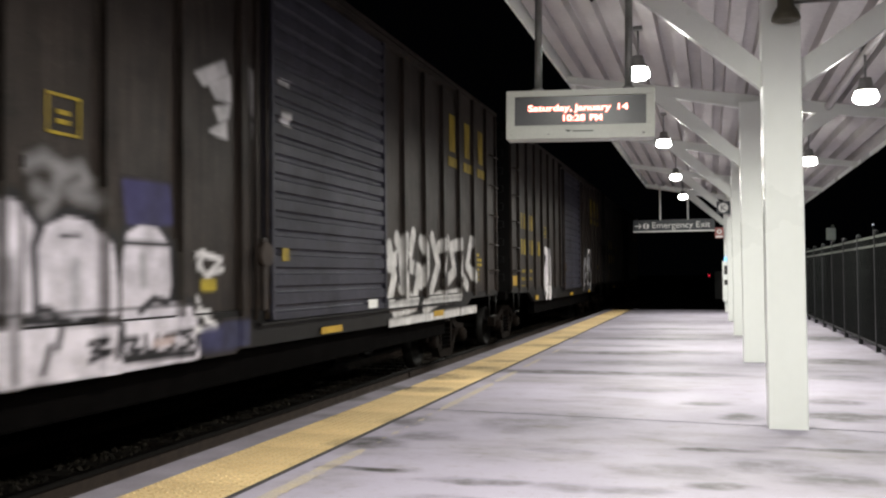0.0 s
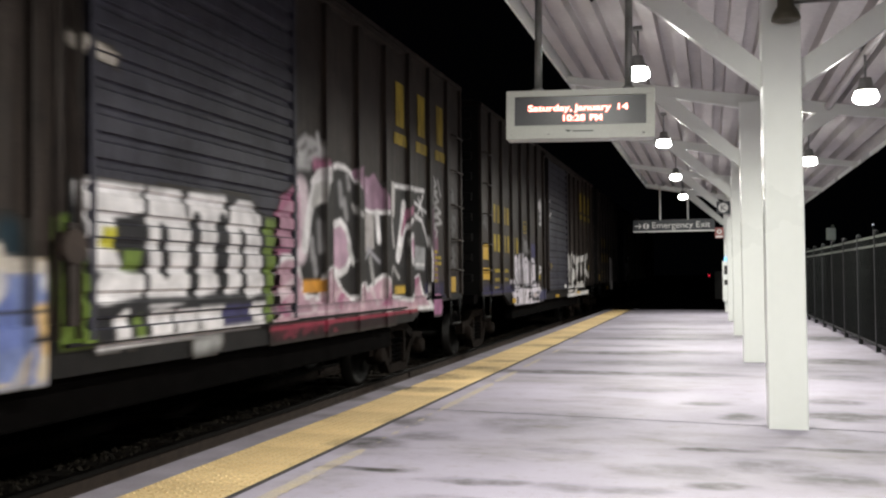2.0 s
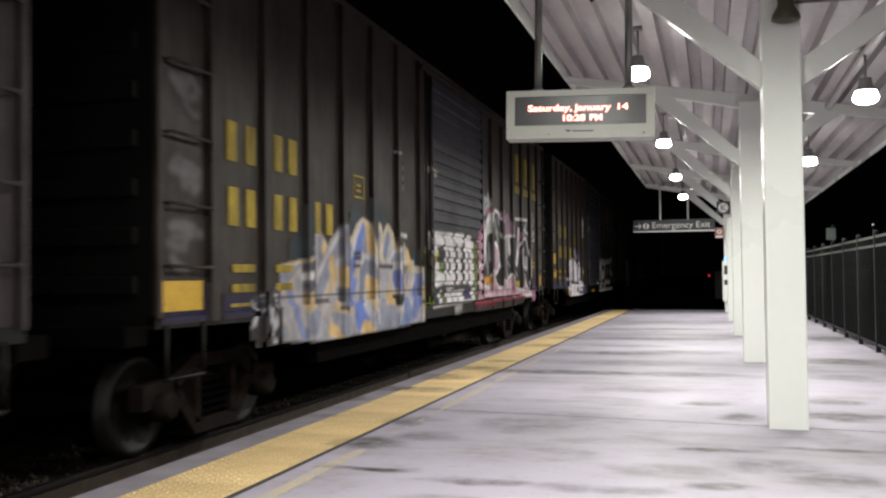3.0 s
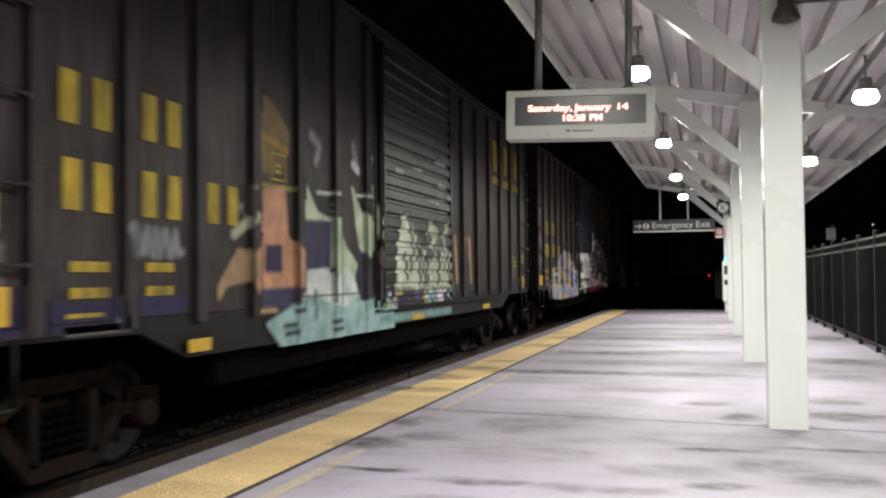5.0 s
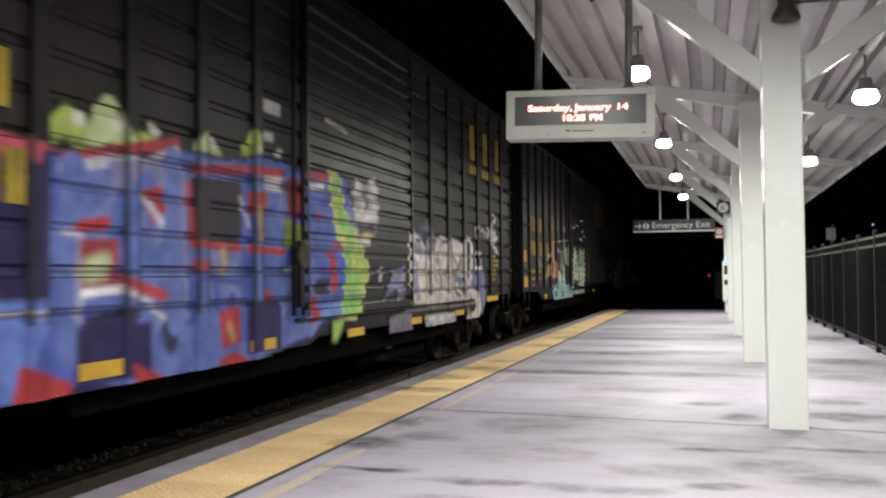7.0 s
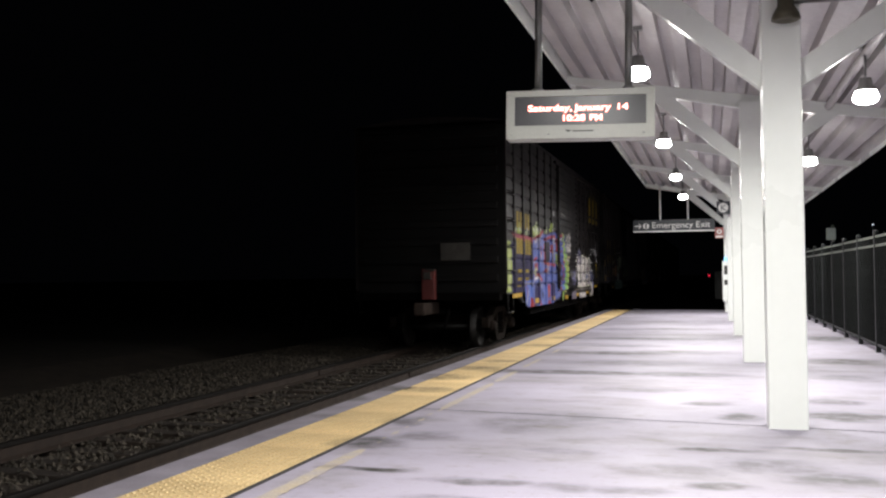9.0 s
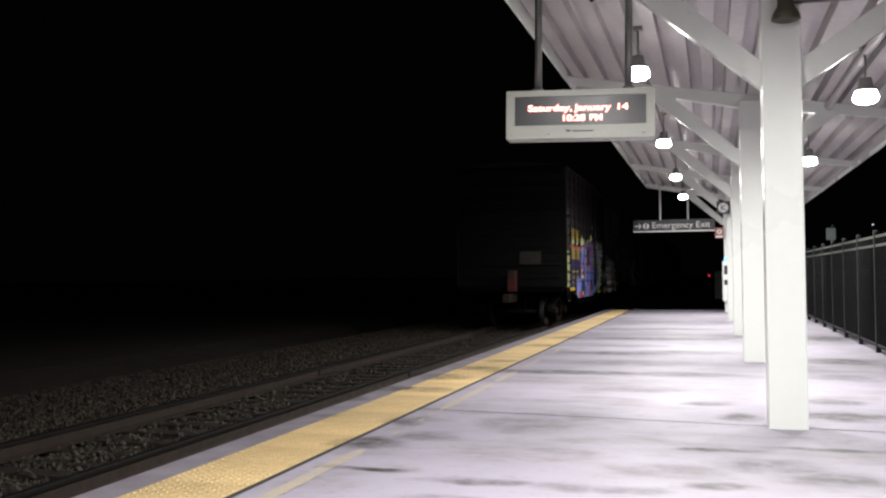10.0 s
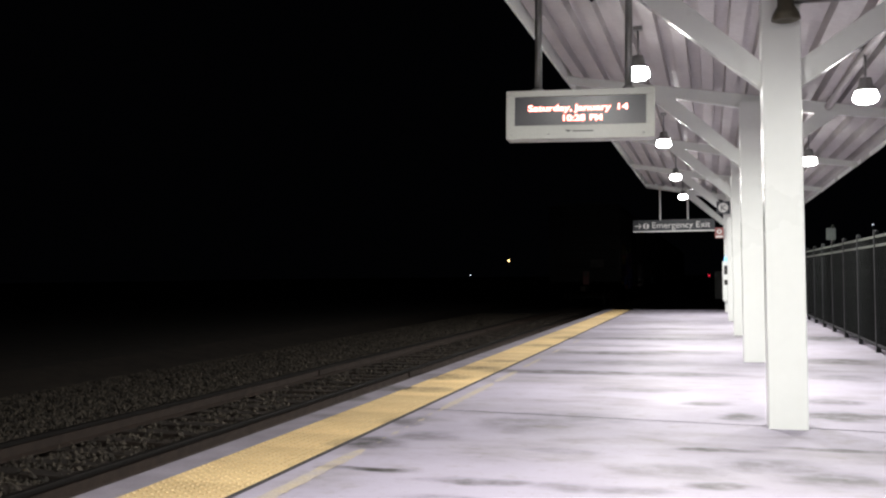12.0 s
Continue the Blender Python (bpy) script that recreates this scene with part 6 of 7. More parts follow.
    g.fill([(6.13, 2.19), (6.40, 2.19), (6.38, 1.88), (6.15, 1.89)], (0.28, 0.030, 0.035)).fill([(6.06, 1.80), (6.40, 1.76), (6.37, 1.55), (6.06, 1.58)], (0.25, 0.33, 0.08))
    g.line([(6.35, 1.54), (6.59, 1.63)], 0.07, (0.5, 0.44, 0.08)).line([(6.09, 1.33), (6.37, 1.39)], 0.05, WHITE)
    g.fill([(3.64, 0.57), (3.74, 0.63), (4.00, 0.53), (3.67, 0.51)], red)
    # on the door
    g.line([(6.46, 2.27), (6.95, 2.31)], 0.08, red).line([(6.5, 2.17), (6.9, 2.20)], 0.06, WHITE)
    g.fill([(6.50, 2.1), (6.98, 2.14), (7.10, 1.66), (6.95, 1.45), (6.55, 1.5)], (0.10, 0.13, 0.42)).rect(6.72, 1.86, 6.86, 1.90, red)
    g.line([(7.10, 1.60), (7.50, 1.60)], 0.07, red).fill([(7.02, 1.50), (7.16, 1.52), (7.22, 1.14), (7.10, 1.12)], red)
    g.fill([(7.22, 1.48), (7.45, 1.46), (7.55, 1.22), (7.30, 1.15)], (0.06, 0.12, 0.46)).rect(6.66, 1.10, 7.0, 1.24, SOOT)
    g.fill([(6.80, 0.96), (7.34, 0.98), (7.36, 0.86), (6.9, 0.86)], (0.17, 0.27, 0.58)).fill([(6.54, 1.06), (6.66, 1.05), (6.74, 0.84), (6.58, 0.84)], red)
    g.line([(7.05, 2.2), (7.18, 1.80)], 0.05, red)
    # below the sill
    g.rect(3.05, 0.60, 3.85, 0.95, NAVY).rect(5.3, 0.62, 5.95, 1.05, NAVY)
    g.fill([(1.78, 1.12), (2.78, 1.12), (2.6, 0.75), (2.45, 0.58), (2.1, 0.62), (1.82, 0.82)], sky).fill([(2.55, 0.74), (2.98, 0.60), (2.95, 0.56), (2.5, 0.56)], red)
    g.line([(2.08, 1.14), (2.16, 1.02), (2.12, 0.8)], 0.05, red).line([(1.8, 1.08), (2.75, 1.06)], 0.04, pale).fill([(3.62, 0.66), (3.92, 0.56), (3.7, 0.56)], red)
    g.line([(2.1, 0.66), (2.3, 0.90)], 0.07, pale)
    g.fill([(7.02, 2.36), (7.30, 2.36), (7.46, 1.96), (7.95, 1.62), (8.18, 1.34), (7.98, 1.02), (7.86, 0.80), (7.36, 0.84), (7.49, 1.27), (7.46, 1.55), (7.20, 1.76)], LIME, (0.55, 0.58, 0.25))
    g.shards([(7.08, 2.34), (7.28, 2.34), (7.46, 1.96), (7.92, 1.62), (8.15, 1.34), (7.9, 0.84), (7.4, 0.86), (7.5, 1.5)], [LIME, (0.24, 0.48, 0.14), (0.62, 0.62, 0.22)], 16, 3)
    dust, ash = (0.56, 0.53, 0.52), (0.30, 0.28, 0.28)
    g.fill([(7.73, 2.22), (7.82, 2.34), (7.99, 2.30), (8.14, 2.30), (8.30, 2.40), (8.50, 2.37), (8.55, 2.13), (8.47, 1.86), (8.23, 1.65), (7.99, 1.63), (7.79, 1.81), (7.72, 2.00)], ash)
    g.line([(7.85, 2.28), (7.90, 2.10)], 0.20, dust, 0.06).line([(8.36, 2.35), (8.32, 2.15)], 0.20, dust, 0.06).line([(7.82, 1.99), (8.16, 2.09), (8.44, 2.04)], 0.15, dust, 0.06).line([(8.10, 2.23), (8.12, 2.09)], 0.12, (0.12, 0.11, 0.11), 0.06)
    g.line([(7.93, 1.92), (8.14, 1.96), (8.38, 1.95)], 0.08, (0.62, 0.59, 0.58), 0.05).line([(7.89, 1.81), (8.14, 1.80), (8.38, 1.84)], 0.11, (0.040, 0.036, 0.038), 0.05).line([(8.00, 1.74), (8.24, 1.74)], 0.06, (0.50, 0.40, 0.20), 0.04).line([(8.00, 1.66), (8.25, 1.67)], 0.06, dust, 0.05)
    g.fill([(7.20, 0.80), (7.52, 0.80), (7.40, 0.66), (7.28, 0.58), (7.19, 0.60)], (0.30, 0.46, 0.10), (0.16, 0.24, 0.06), 0.03)
    g.line([(8.55, 1.25), (8.58, 1.33)], 0.12, (0.42, 0.42, 0.42))
    g.shards([(8.7, 0.95), (9.5, 0.95), (9.5, 1.4), (9.0, 1.35)], [(0.20, 0.19, 0.34), (0.14, 0.13, 0.26), (0.28, 0.28, 0.36)], 20, 19, (0.08, 0.2))
    g.rect(5.55, 2.78, 5.95, 2.88, (0.5, 0.5, 0.5)).rect(5.6, 2.52, 5.8, 2.58, (0.5, 0.5, 0.5)).line([(7.0, 2.9), (7.5, 2.86)], 0.07, (0.5, 0.48, 0.46))
    g.fill([(0.06, 0.95), (0.06, 1.92), (0.42, 1.92), (0.55, 1.5), (0.46, 0.95)], (0.42, 0.50, 0.14))
    g.line([(0.30, 1.8), (0.34, 1.0)], 0.07, (0.62, 0.62, 0.45))
    g.seams((1.06,) + tuple(1.32 + 0.27 * k for k in range(4)), (0.03, 0.03, 0.07))
    g.build(e, "blue letter graffiti with red and lime edges")
    g = Graffiti(st, 9.0, 15.4, 0.55, 2.6, (0.024, 0.023, 0.023))
    cream, mauve, pinkish = (0.60, 0.555, 0.52), (0.30, 0.27, 0.38), (0.50, 0.40, 0.40)
    forms = ([(9.71, 1.77), (9.83, 1.85), (10.04, 1.86), (10.26, 1.81), (10.53, 1.66), (10.57, 0.90), (9.79, 0.91), (9.85, 1.08), (9.72, 1.19)], [(10.64, 1.74), (10.78, 1.82), (11.02, 1.80), (11.24, 1.80), (11.24, 0.86), (10.64, 0.86)],
             [(11.27, 1.75), (11.39, 1.85), (11.63, 1.84), (11.77, 1.75), (11.82, 0.89), (11.26, 0.86)], [(11.86, 1.77), (12.03, 1.84), (12.27, 1.81), (12.58, 1.74), (12.68, 1.83), (12.91, 1.89), (13.21, 1.86), (13.29, 1.65), (13.21, 1.22), (13.04, 0.90), (11.89, 0.88)])
    for n, q in enumerate(forms):
        g.fill(q, cream, (0.56, 0.55, 0.43), 0.05)
        g.shards(q, [(0.70, 0.65, 0.62), mauve, (0.64, 0.58, 0.55), pinkish, (0.44, 0.40, 0.44), (0.22, 0.19, 0.22)], 26, 123 + n, (0.06, 0.15), 1.3)
        g.shards(q, [(0.74, 0.70, 0.67)], 6, 223 + n, (0.05, 0.10), 0.6)
    g.line([(9.79, 1.79), (9.99, 1.83), (10.26, 1.76)], 0.14, (0.66, 0.62, 0.60), 0.06).line([(9.89, 1.59), (10.20, 1.59), (10.52, 1.51)], 0.09, (0.72, 0.68, 0.65), 0.05).line([(9.94, 1.67), (10.43, 1.62)], 0.13, mauve, 0.08)
    g.line([(9.99, 1.46), (10.15, 1.43)], 0.10, mauve, 0.06).line([(10.04, 1.25), (10.26, 1.03)], 0.15, (0.26, 0.25, 0.38), 0.08).line([(10.37, 1.36), (10.41, 1.03)], 0.18, (0.68, 0.64, 0.64), 0.08)
    g.line([(11.51, 1.76), (11.53, 0.98)], 0.18, (0.68, 0.63, 0.58), 0.05).line([(11.47, 1.32), (11.63, 1.24), (11.51, 1.06)], 0.06, mauve).line([(11.98, 1.70), (11.96, 0.96)], 0.12, (0.58, 0.38, 0.36), 0.05)
    for q in ([(10.15, 1.76), (10.30, 1.75)], [(10.84, 1.78), (11.03, 1.76)], [(11.45, 1.78), (11.65, 1.78)], [(12.09, 1.56), (12.22, 1.45)], [(12.32, 1.23), (12.62, 1.20)], [(12.17, 1.02), (12.46, 0.93)]):
        g.line(q, 0.05, SOOT)
    g.line([(12.74, 1.48), (12.70, 1.73), (12.88, 1.85), (13.14, 1.85), (13.24, 1.65), (13.17, 1.22)], 0.09, (0.70, 0.68, 0.62)).fill([(12.86, 1.79), (13.09, 1.81), (13.11, 1.59), (12.97, 1.22), (12.88, 1.48)], (0.03, 0.028, 0.03))
    g.line([(12.22, 1.14), (12.47, 1.33), (12.79, 1.23), (12.90, 1.02)], 0.10, (0.68, 0.64, 0.64)).line([(12.27, 1.21), (12.52, 1.17)], 0.12, (0.14, 0.17, 0.30), 0.05)
    g.line([(10.32, 1.84), (10.62, 1.94), (10.78, 1.85)], 0.14, (0.16, 0.15, 0.24), 0.12)
    g.fill([(13.28, 1.33), (14.09, 1.35), (14.17, 0.86), (13.91, 0.63), (13.50, 0.71), (13.64, 0.99), (13.33, 1.11)], (0.17, 0.17, 0.31))
    g.line([(13.19, 1.00), (13.51, 0.89), (13.63, 0.71), (13.37, 0.56), (12.84, 0.53)], 0.20, (0.56, 0.51, 0.49)).line([(12.90, 0.71), (13.13, 0.59)], 0.10, (0.24, 0.16, 0.10), 0.06)
    low = [(10.52, 0.69), (11.89, 0.68), (12.12, 0.66), (12.09, 0.50), (10.63, 0.51)]
    g.fill(low, (0.46, 0.42, 0.42)).shards(low, [(0.68, 0.64, 0.64), (0.32, 0.30, 0.38), (0.60, 0.55, 0.53)], 26, 29, (0.06, 0.13), 1.4)
    g.fill([(8.94, 0.72), (9.52, 0.76), (9.89, 0.74), (9.90, 0.57), (9.52, 0.57), (8.94, 0.58)], (0.17, 0.15, 0.20))
    g.line([(9.65, 0.82), (10.68, 0.81), (12.07, 0.80), (13.38, 0.81)], 0.035, (0.26, 0.23, 0.22))
    for q in ([(13.46, 2.07), (13.52, 1.91)], [(13.46, 2.07), (13.76, 2.12), (13.82, 1.95)], [(13.72, 2.01), (14.07, 2.09), (14.15, 1.95)], [(14.22, 2.04), (14.37, 1.95)]):
        g.line(q, 0.05, (0.44, 0.43, 0.45))
    g.line([(13.45, 1.65), (13.87, 1.65), (13.86, 1.41), (13.49, 1.39), (13.45, 1.65)], 0.04, WHITE).line([(13.43, 1.39), (13.92, 1.39)], 0.05, WHITE)
    ink = (0.66, 0.63, 0.68)
    g.oval(14.88, 2.32, 0.19, 0.09, ink, 0.045)
    g.line([(14.40, 1.94), (14.45, 2.13), (14.52, 1.92), (14.59, 2.19), (14.61, 1.90), (14.72, 2.15), (14.74, 1.86), (14.87, 2.20), (14.85, 1.85), (15.01, 2.12), (14.99, 1.85), (15.15, 1.99)], 0.045, ink)
    g.line([(14.57, 1.83), (14.77, 1.78), (15.04, 1.78), (15.22, 1.68), (14.99, 1.70), (14.79, 1.88)], 0.04, ink).line([(14.52, 1.89), (15.16, 1.96)], 0.05, ink)
    g.seams((1.06, 1.32, 1.59))
    g.build(e, "grey and white letter graffiti")


def far_piece(e, st):
    g = Graffiti(st, 3.3, 13.3, 0.62, 2.2)
    g.shards([(3.7, 0.65), (4.9, 0.65), (4.6, 1.9), (3.8, 2.0)], [WHITE, GREY, LILAC], 30, 91, (0.1, 0.24), 0.5)
    g.shards([(11.0, 0.75), (13.0, 0.75), (13.0, 2.1), (11.6, 2.1)], [WHITE, GREY, SOOT], 40, 92, (0.1, 0.24), 0.5)
    g.build(e, "white sprayed graffiti letters")


def chalk(e, st, ends, color=(0.125, 0.118, 0.122)):
    """Smeared chalk and rubbed patches on the end panels."""
    for u0, zs, seed in ends:
        g = Graffiti(st, u0, u0 + 0.62, 1.2, 3.3)
        rnd = random.Random(seed)
        for z in zs:
            for _ in range(7):
                a, b = u0 + rnd.uniform(0.08, 0.34), z + rnd.uniform(-0.14, 0.14)
                g.line([(a, b), (a + rnd.uniform(0.06, 0.14), b + rnd.uniform(-0.07, 0.05)), (a + rnd.uniform(0.15, 0.24), b - rnd.uniform(0.0, 0.08))], rnd.uniform(0.03, 0.08), color, 0.07)
        g.build(e, "smeared chalk marks")


def navy_patches(e, st, cells):
    """Faded navy paint low on the end panels."""
    for u0, z0, u1, z1 in cells:
        g = Graffiti(st, u0 - 0.05, u1 + 0.05, z0 - 0.05, z1 + 0.05)
        g.rect(u0, z0, u1, z1, (0.026, 0.021, 0.062))
        g.build(e, "faded navy paint patch")


def plates(e, cells, style):
    marks(e, cells, PLATE_ORANGE, "reflector_plate", style, 0.009)


WHEELS = []
CARS = []
for index in range(-1, 5):
    wheels = []
    if index == 4:
        st = Style(True, (6.45, 9.85), CAR_BLACK, DOOR_DARK, (1.7, 13.6), CAR_BLACK)
    elif index == 3:
        st = Style(False, (6.85, 9.95), CAR_GREY, DOOR_DARK, (2.5, 13.75), CAR_GREY)
    else:
        st = Style(False, (6.85, 9.95), CAR_DARK, DOOR_SLATE, (2.5, 13.75), CAR_DARK)
    label = {4: "black ribbed boxcar with blue and lime graffiti, last of the train", 3: "dark grey ribbed boxcar with mint and peach graffiti",
             2: "charcoal ribbed boxcar with pink and blue graffiti", 1: "charcoal ribbed boxcar with white bubble graffiti",
             0: "charcoal ribbed boxcar with faint white graffiti", -1: "dark ribbed boxcar at the head of the cut"}[index]
    e = boxcar(index, st, label, wheels)
    CARS.append((e, index))
    WHEELS += wheels
    lettering(e, st, index == 4)
    emblem(e, st)
    plates(e, ([] if index == 2 else [(2.45, 0.70, 2.78, 0.80), (8.05, 0.68, 8.6, 0.75), (12.1, 0.68, 12.6, 0.76)]) if index < 4 else
           [(0.55, 0.80, 1.5, 0.89), (3.05, 0.62, 3.65, 0.73), (5.35, 0.62, 5.83, 0.72), (7.6, 0.60, 8.1, 0.69), (9.85, 0.62, 10.32, 0.71), (12.08, 0.64, 12.62, 0.72), (14.25, 0.80, 15.15, 0.89)], st)
    if index in (1, 3):
        plates(e, [(0.18, 1.55, 0.58, 1.84), (0.12, 1.19, 0.68, 1.40)] if index == 1 else [(0.12, 1.55, 0.52, 1.86), (0.06, 1.0, 0.62, 1.23), (15.42, 0.99, 15.98, 1.23), (15.54, 1.52, 15.89, 1.72)], st)
    if index == 2:
        plates(e, [(0.10, 1.02, 0.66, 1.25), (15.47, 1.01, 15.98, 1.25)], st)
    if index == 0:
        plates(e, [(0.15, 1.05, 0.6, 1.25)], st)
    marks(e, [(u, z, u + 0.17, z + 0.05) for u in (14.60, 14.80) for z in (1.17, 1.255, 1.34, 1.425, 1.51, 1.595)] +
          [(15.00, z, 15.17, z + 0.05) for z in (1.425, 1.51)], style=st)
    if index == 1:
        marks(e, [(9.3, 0.90, 9.6, 1.0)], SIGN_WHITE, "white_panel", st)
        marks(e, [(7.05, 1.42, 7.2, 1.54)], MARK_YELLOW, "door_plate", st)
        bubble_piece(e, st)
    if index == 1:
        chalk(e, st, [(0.12, (2.25,), 1)])
    if index == 2:
        chalk(e, st, [(0.10, (1.55, 2.1, 2.75), 2), (15.5, (1.55, 2.05, 2.6), 3)])
    if index == 3:
        chalk(e, st, [(0.10, (1.40,), 4)], (0.15, 0.15, 0.17))
    if index in (2, 3):
        navy_patches(e, st, [(0.08, 0.95, 0.70, 1.20), (0.92, 0.95, 1.70, 1.10), (14.35, 0.95, 15.30, 1.16)])
    if index == 2:
        outline_piece(e, st)
        block_piece(e, st)
        blue_piece(e, st)
    if index == 3:
        mint_piece(e, st)
    if index == 4:
        purple_piece(e, st)
    if index == 0:
        far_piece(e, st)

# marker on the last car's coupler
last = CARS[-1][0]
MARKER_RED = mat("marker_red", (0.10, 0.02, 0.018), 0.5, 0, 0.2, 6, 50, 0.05)
unit = part("end_marker", box(B(), -0.03, 0.23, -0.46, -0.30, 0.80, 1.40, 0.02), MARKER_RED, last, "red end-of-train marker unit")
part("marker_hood", box(B(), 0.05, 0.25, -0.50, -0.42, 1.36, 1.40, 0.005), DARK_METAL, unit)
# pale board coloured near-black, as it looks in the shade of the end
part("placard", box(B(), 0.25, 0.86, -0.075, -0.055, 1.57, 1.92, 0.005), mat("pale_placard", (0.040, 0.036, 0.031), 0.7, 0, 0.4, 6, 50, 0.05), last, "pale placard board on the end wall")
flasher = part("flasher", box(B(), -0.08, 0.08, -0.03, 0.03, -0.08, 0.08, 0.01), DARK_METAL, last)
part("flasher_lens", tube(B(), (0, 0.03, 0), (0, 0.045, 0), 0.075, n=16), glow("red_flash", (1.0, 0.002, 0.004), 80.0), flasher, "red flashing lens")

# ---- far things in the dark ----
def far_lamp(x, y, z, color, strength, r, label):
    e = new("street_lamp")
    e.matrix_basis = pose(x, y, -0.62)
    tagged(e, label, "street lamp")
    h = z + 0.62
    part("pole", tube(B(), (0, 0, 0), (0, 0, h), 0.08, 0.05, 8), DARK_METAL, e)
    part("lantern", lathe(B(), [(r * 0.4, h - r), (r, h), (r * 0.8, h + r), (r * 0.2, h + 1.5 * r)], n=10), glow("far_lamp_glow", color, strength), e)


far_lamp(-51.0, 200.0, 1.25, (0.8, 0.9, 1.0), 3.0, 0.10, "tiny distant white lamp beyond the tracks")
far_lamp(-42.4, 200.0, 4.35, (1.0, 0.62, 0.25), 5.0, 0.20, "distant amber street lamp beyond the tracks")
far_lamp(23.2, 150.0, 8.15, (0.9, 0.9, 1.0), 1.0, 0.10, "tiny distant lamp behind the fence")


def signal_box():
    e = new("signal_cabinet")
    e.matrix_basis = pose(0.35, 70.0, -0.62)
    tagged(e, "dim equipment cabinet with a red signal lamp", "signal")
    part("cabinet", box(B(), -0.1, 0.75, -0.3, 0.3, 0.0, 2.0, 0.03), GALV, e)
    part("signal_head", box(B(), -0.62, -0.30, -0.1, 0.1, 1.45, 1.95, 0.02), DARK_METAL, e)
    part("signal_mast", tube(B(), (-0.46, 0, 0), (-0.46, 0, 1.46), 0.05), DARK_METAL, e)
    part("red_lens", tube(B(), (-0.46, -0.13, 1.70), (-0.46, -0.10, 1.70), 0.065, n=12), glow("signal_red", (1.0, 0.03, 0.08), 1.2), e, "glowing red lens")


signal_box()


def parking_sign():
    e = new("notice_sign")
    e.matrix_basis = pose(2.95, 25.0, -0.62)
    tagged(e, "small pale notice sign on a post behind the fence", "sign")
    part("post", tube(B(), (0, 0, 0), (0, 0, 3.05), 0.03), FENCE_RAIL, e)
    part("board", box(B(), -0.16, 0.06, -0.05, -0.03, 2.68, 2.98, 0.005), mat("notice_grey", (0.13, 0.15, 0.14), 0.6), e)


parking_sign()

# ---- small pieces of floor and track ----
def tactile_tile():
    bm = B()
    w = (TILE_R - TILE_L) - 0.008
    ln = 0.606
    box(bm, 0, w, 0, ln, -0.018, 0.003)
    n = 10
    for i in range(n):
        for j in range(n):
            x, y = w * (i + 0.5) / n, ln * (j + 0.5) / n
            a = [bm.verts.new((x + 0.016 * math.cos(k * math.pi / 3), y + 0.016 * math.sin(k * math.pi / 3), 0.003)) for k in range(6)]
            b = [bm.verts.new((x + 0.009 * math.cos(k * math.pi / 3), y + 0.009 * math.sin(k * math.pi / 3), 0.0105)) for k in range(6)]
            for k in range(6):
                bm.faces.new((a[k], a[(k + 1) % 6], b[(k + 1) % 6], b[k]))
            bm.faces.new(b)
    return mesh_of("tactile_tile", bm, TACTILE)


strip = new("tactile_strip")
tagged(strip, "yellow tactile warning strip of domed tiles along the platform edge", "tactile strip", kind="structure")
tile = tactile_tile()
y = -5.82
while y < END_Y - 0.6:
    o = new("tactile_tile", tile)
    o.parent = strip
    o.location = (TILE_L + 0.004, y, 0)
    y += 0.61

ties = new("track_ties")
tagged(ties, "row of weathered wooden ties under the rails", "ties", kind="structure")
tie = mesh_of("tie", box(B(), -1.3, 1.3, -0.115, 0.115, -0.18, 0.0, 0.012), TIE_WOOD)
rnd = random.Random(7)
for k in range(150):
    o = new("tie", tie)
    o.parent = ties
    o.matrix_basis = pose(TRACK_X + rnd.uniform(-0.06, 0.06), -6 + 0.53 * k + rnd.uniform(-0.03, 0.03), RAIL_Z - 0.165 + rnd.uniform(-0.012, 0.004), 0, 0, rnd.uniform(-1.5, 1.5))


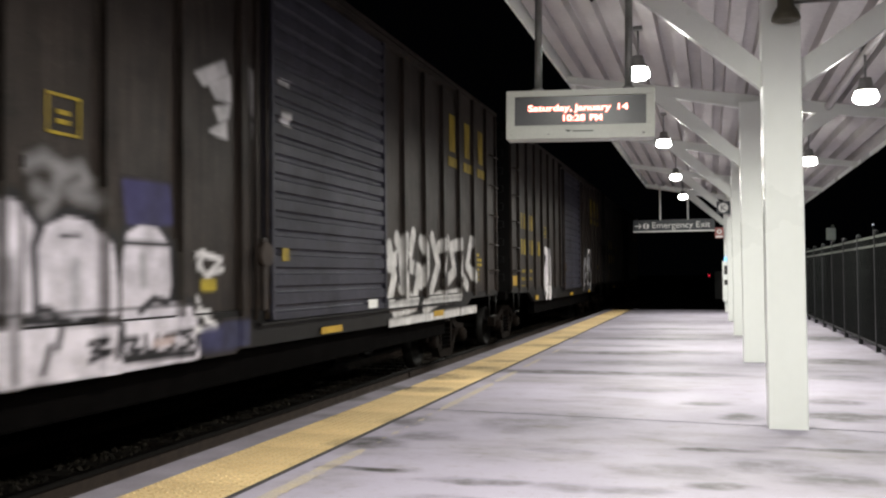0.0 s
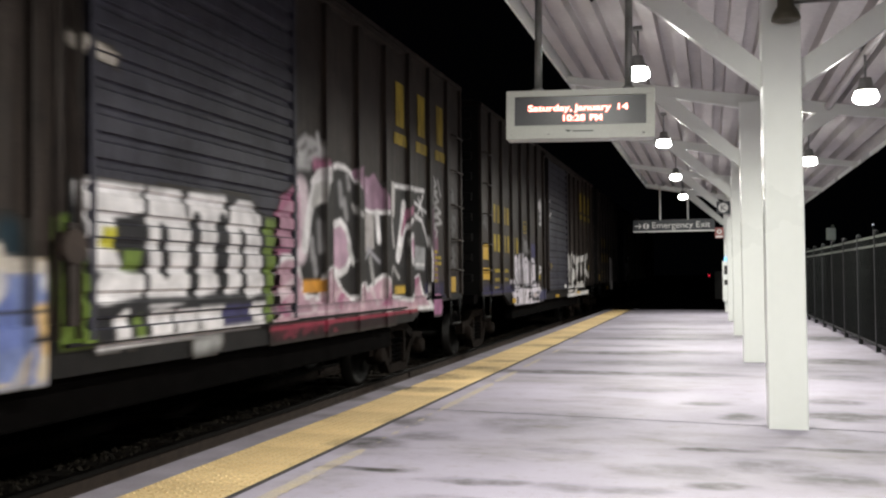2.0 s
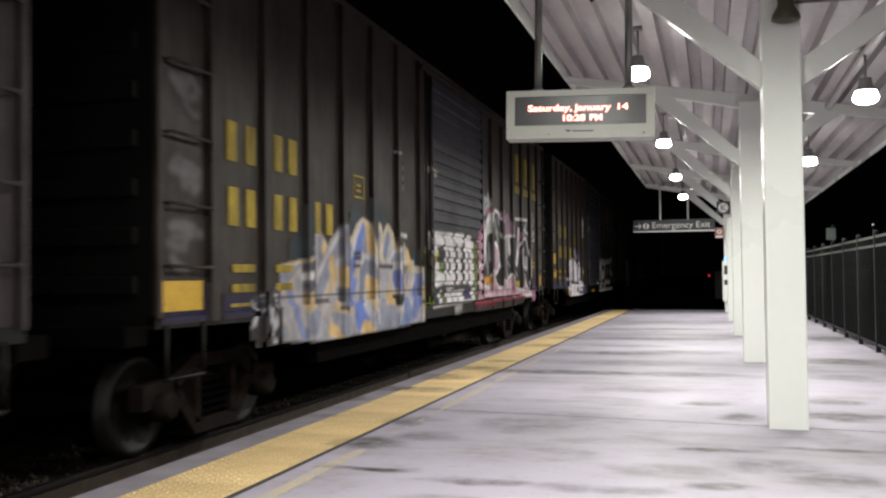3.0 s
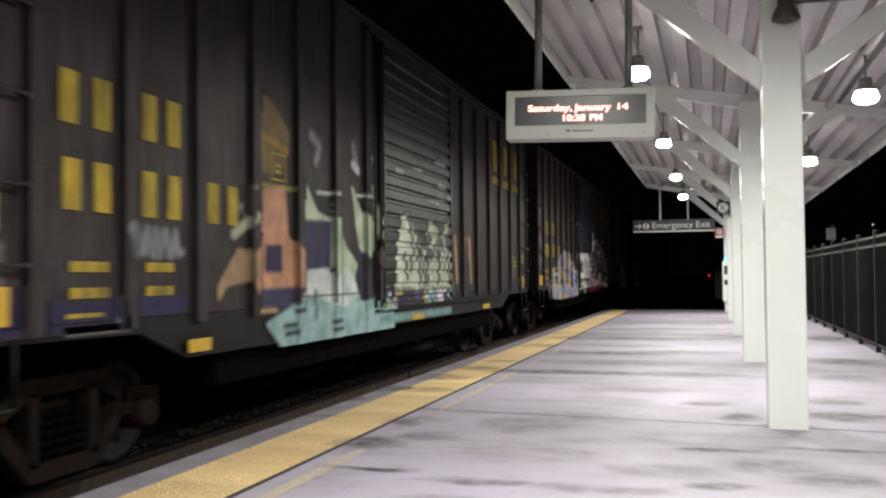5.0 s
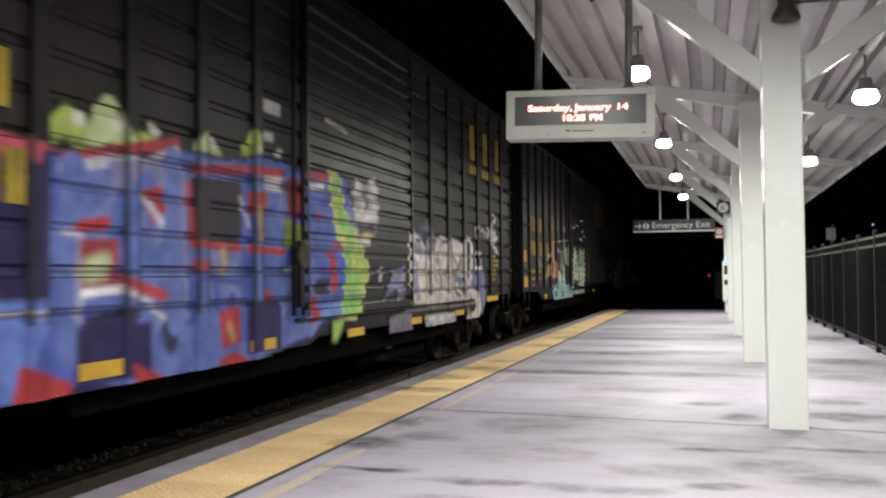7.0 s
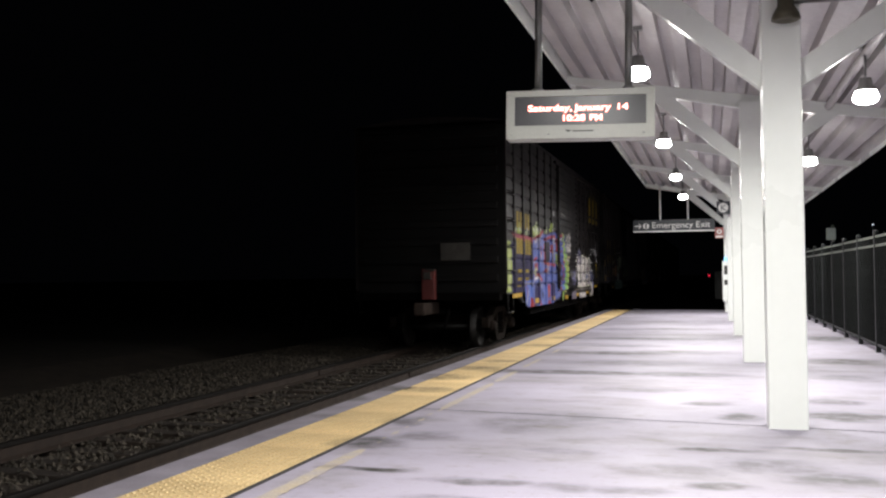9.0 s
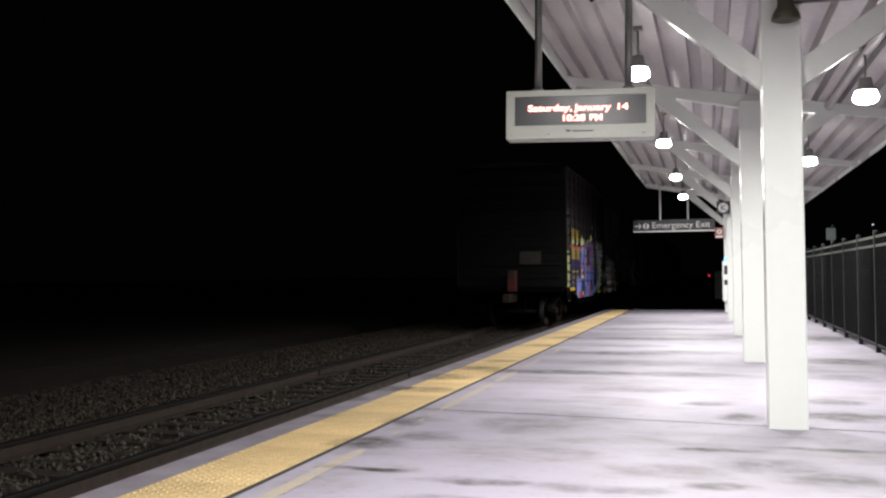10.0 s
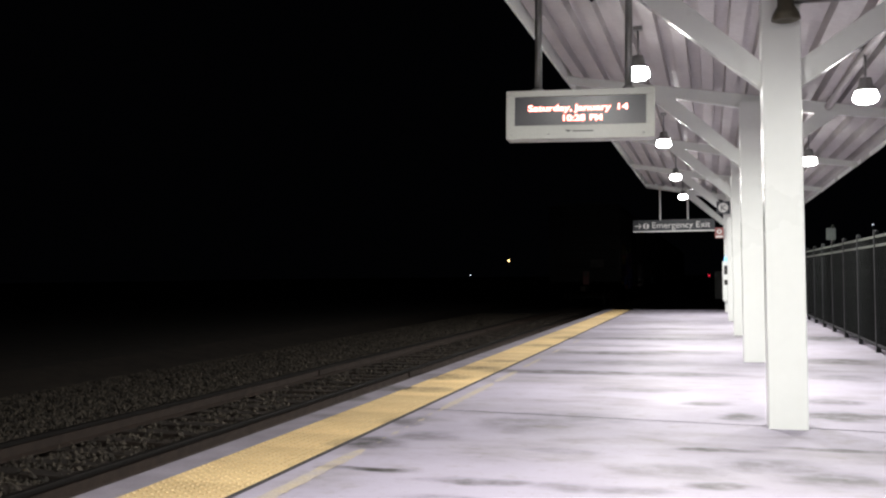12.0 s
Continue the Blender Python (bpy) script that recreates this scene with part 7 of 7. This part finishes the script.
def stones(n, seed):
    """Crushed stone over the bed, joined into one mesh."""
    r = np.random.RandomState(seed)
    x = r.uniform(-10.3, -4.0, n)
    y = 3.0 + 36 * r.rand(n) ** 1.7
    between = np.abs(x - TRACK_X) < 0.70
    bare = (np.abs(np.abs(x - TRACK_X) - HALF_GAUGE) < 0.10)
    x = np.where(bare, r.uniform(-10.3, -6.5, n), x)
    base = np.array([(1, 0, 0), (-1, 0, 0), (0, 1, 0), (0, -1, 0), (0, 0, 1), (0, 0, -1)], float)
    faces = np.array([(0, 2, 4), (2, 1, 4), (1, 3, 4), (3, 0, 4), (2, 0, 5), (1, 2, 5), (3, 1, 5), (0, 3, 5)])
    s = r.uniform(0.012, 0.034, (n, 1, 1)) * r.uniform(0.7, 1.3, (n, 6, 1))
    v = base[None] * s + r.uniform(-0.010, 0.010, (n, 6, 3))
    a = r.uniform(0, 6.28, n)
    c, d = np.cos(a)[:, None], np.sin(a)[:, None]
    vx = v[..., 0] * c - v[..., 1] * d
    vy = v[..., 0] * d + v[..., 1] * c
    tilt = r.uniform(-0.7, 0.7, (n, 1))
    vz = v[..., 2] * np.cos(tilt) + vx * np.sin(tilt)
    z = np.where(x < -9.6, -0.42 + (x + 9.6) * 0.15, -0.41)
    z = np.where(x > -6.8, -0.425, z) + r.uniform(0, 0.02, n)
    z = np.where(between, z + r.uniform(0, 0.06, n) * (r.rand(n) < 0.3), z)
    co = np.stack([vx + x[:, None], vy + y[:, None], vz + z[:, None]], -1).reshape(-1, 3)
    f = (faces[None] + 6 * np.arange(n)[:, None, None]).reshape(-1, 3)
    me = bpy.data.meshes.new("ballast_stones")
    me.from_pydata(co.tolist(), [], f.tolist())
    me.materials.append(STONE)
    return tagged(new("ballast_stones", me), "loose grey crushed ballast stones along the track", "ballast", kind="stuff")


stones(64000, 3)


# ---- what moves ----
def motions():
    ts = [k * 0.5 for k in range(25)]
    for e, index in CARS:
        walk(e, [(t, pose(TRACK_X, train_at(t) - 1.04 - PITCH * (index - 1), 0)) for t in ts])
    turn_ts = [k / 15 for k in range(181)]
    for w, u in WHEELS:
        walk(w, [(t, pose(0, u, RAIL_Z + WHEEL_R, -math.degrees((train_at(t) - train_at(0)) / WHEEL_R))) for t in turn_ts])
    rows = [(0.0, 0)]
    for on, off in ((8.20, 8.36), (9.66, 9.86), (11.15, 11.26)):
        f = 1 / 30
        rows += [(on - 4 * f, 0), (on - 3 * f, 60), (on - 2 * f, 120), (on - f, 180), (off, 180), (off + f, 240), (off + 2 * f, 300), (off + 3 * f, 360)]
        rows += [(off + 4 * f, 360)]
    rows.append((12.0, 360))
    walk(flasher, [(t, pose(0.10, -0.492, 1.27, 0, 0, a)) for t, a in rows])


motions()
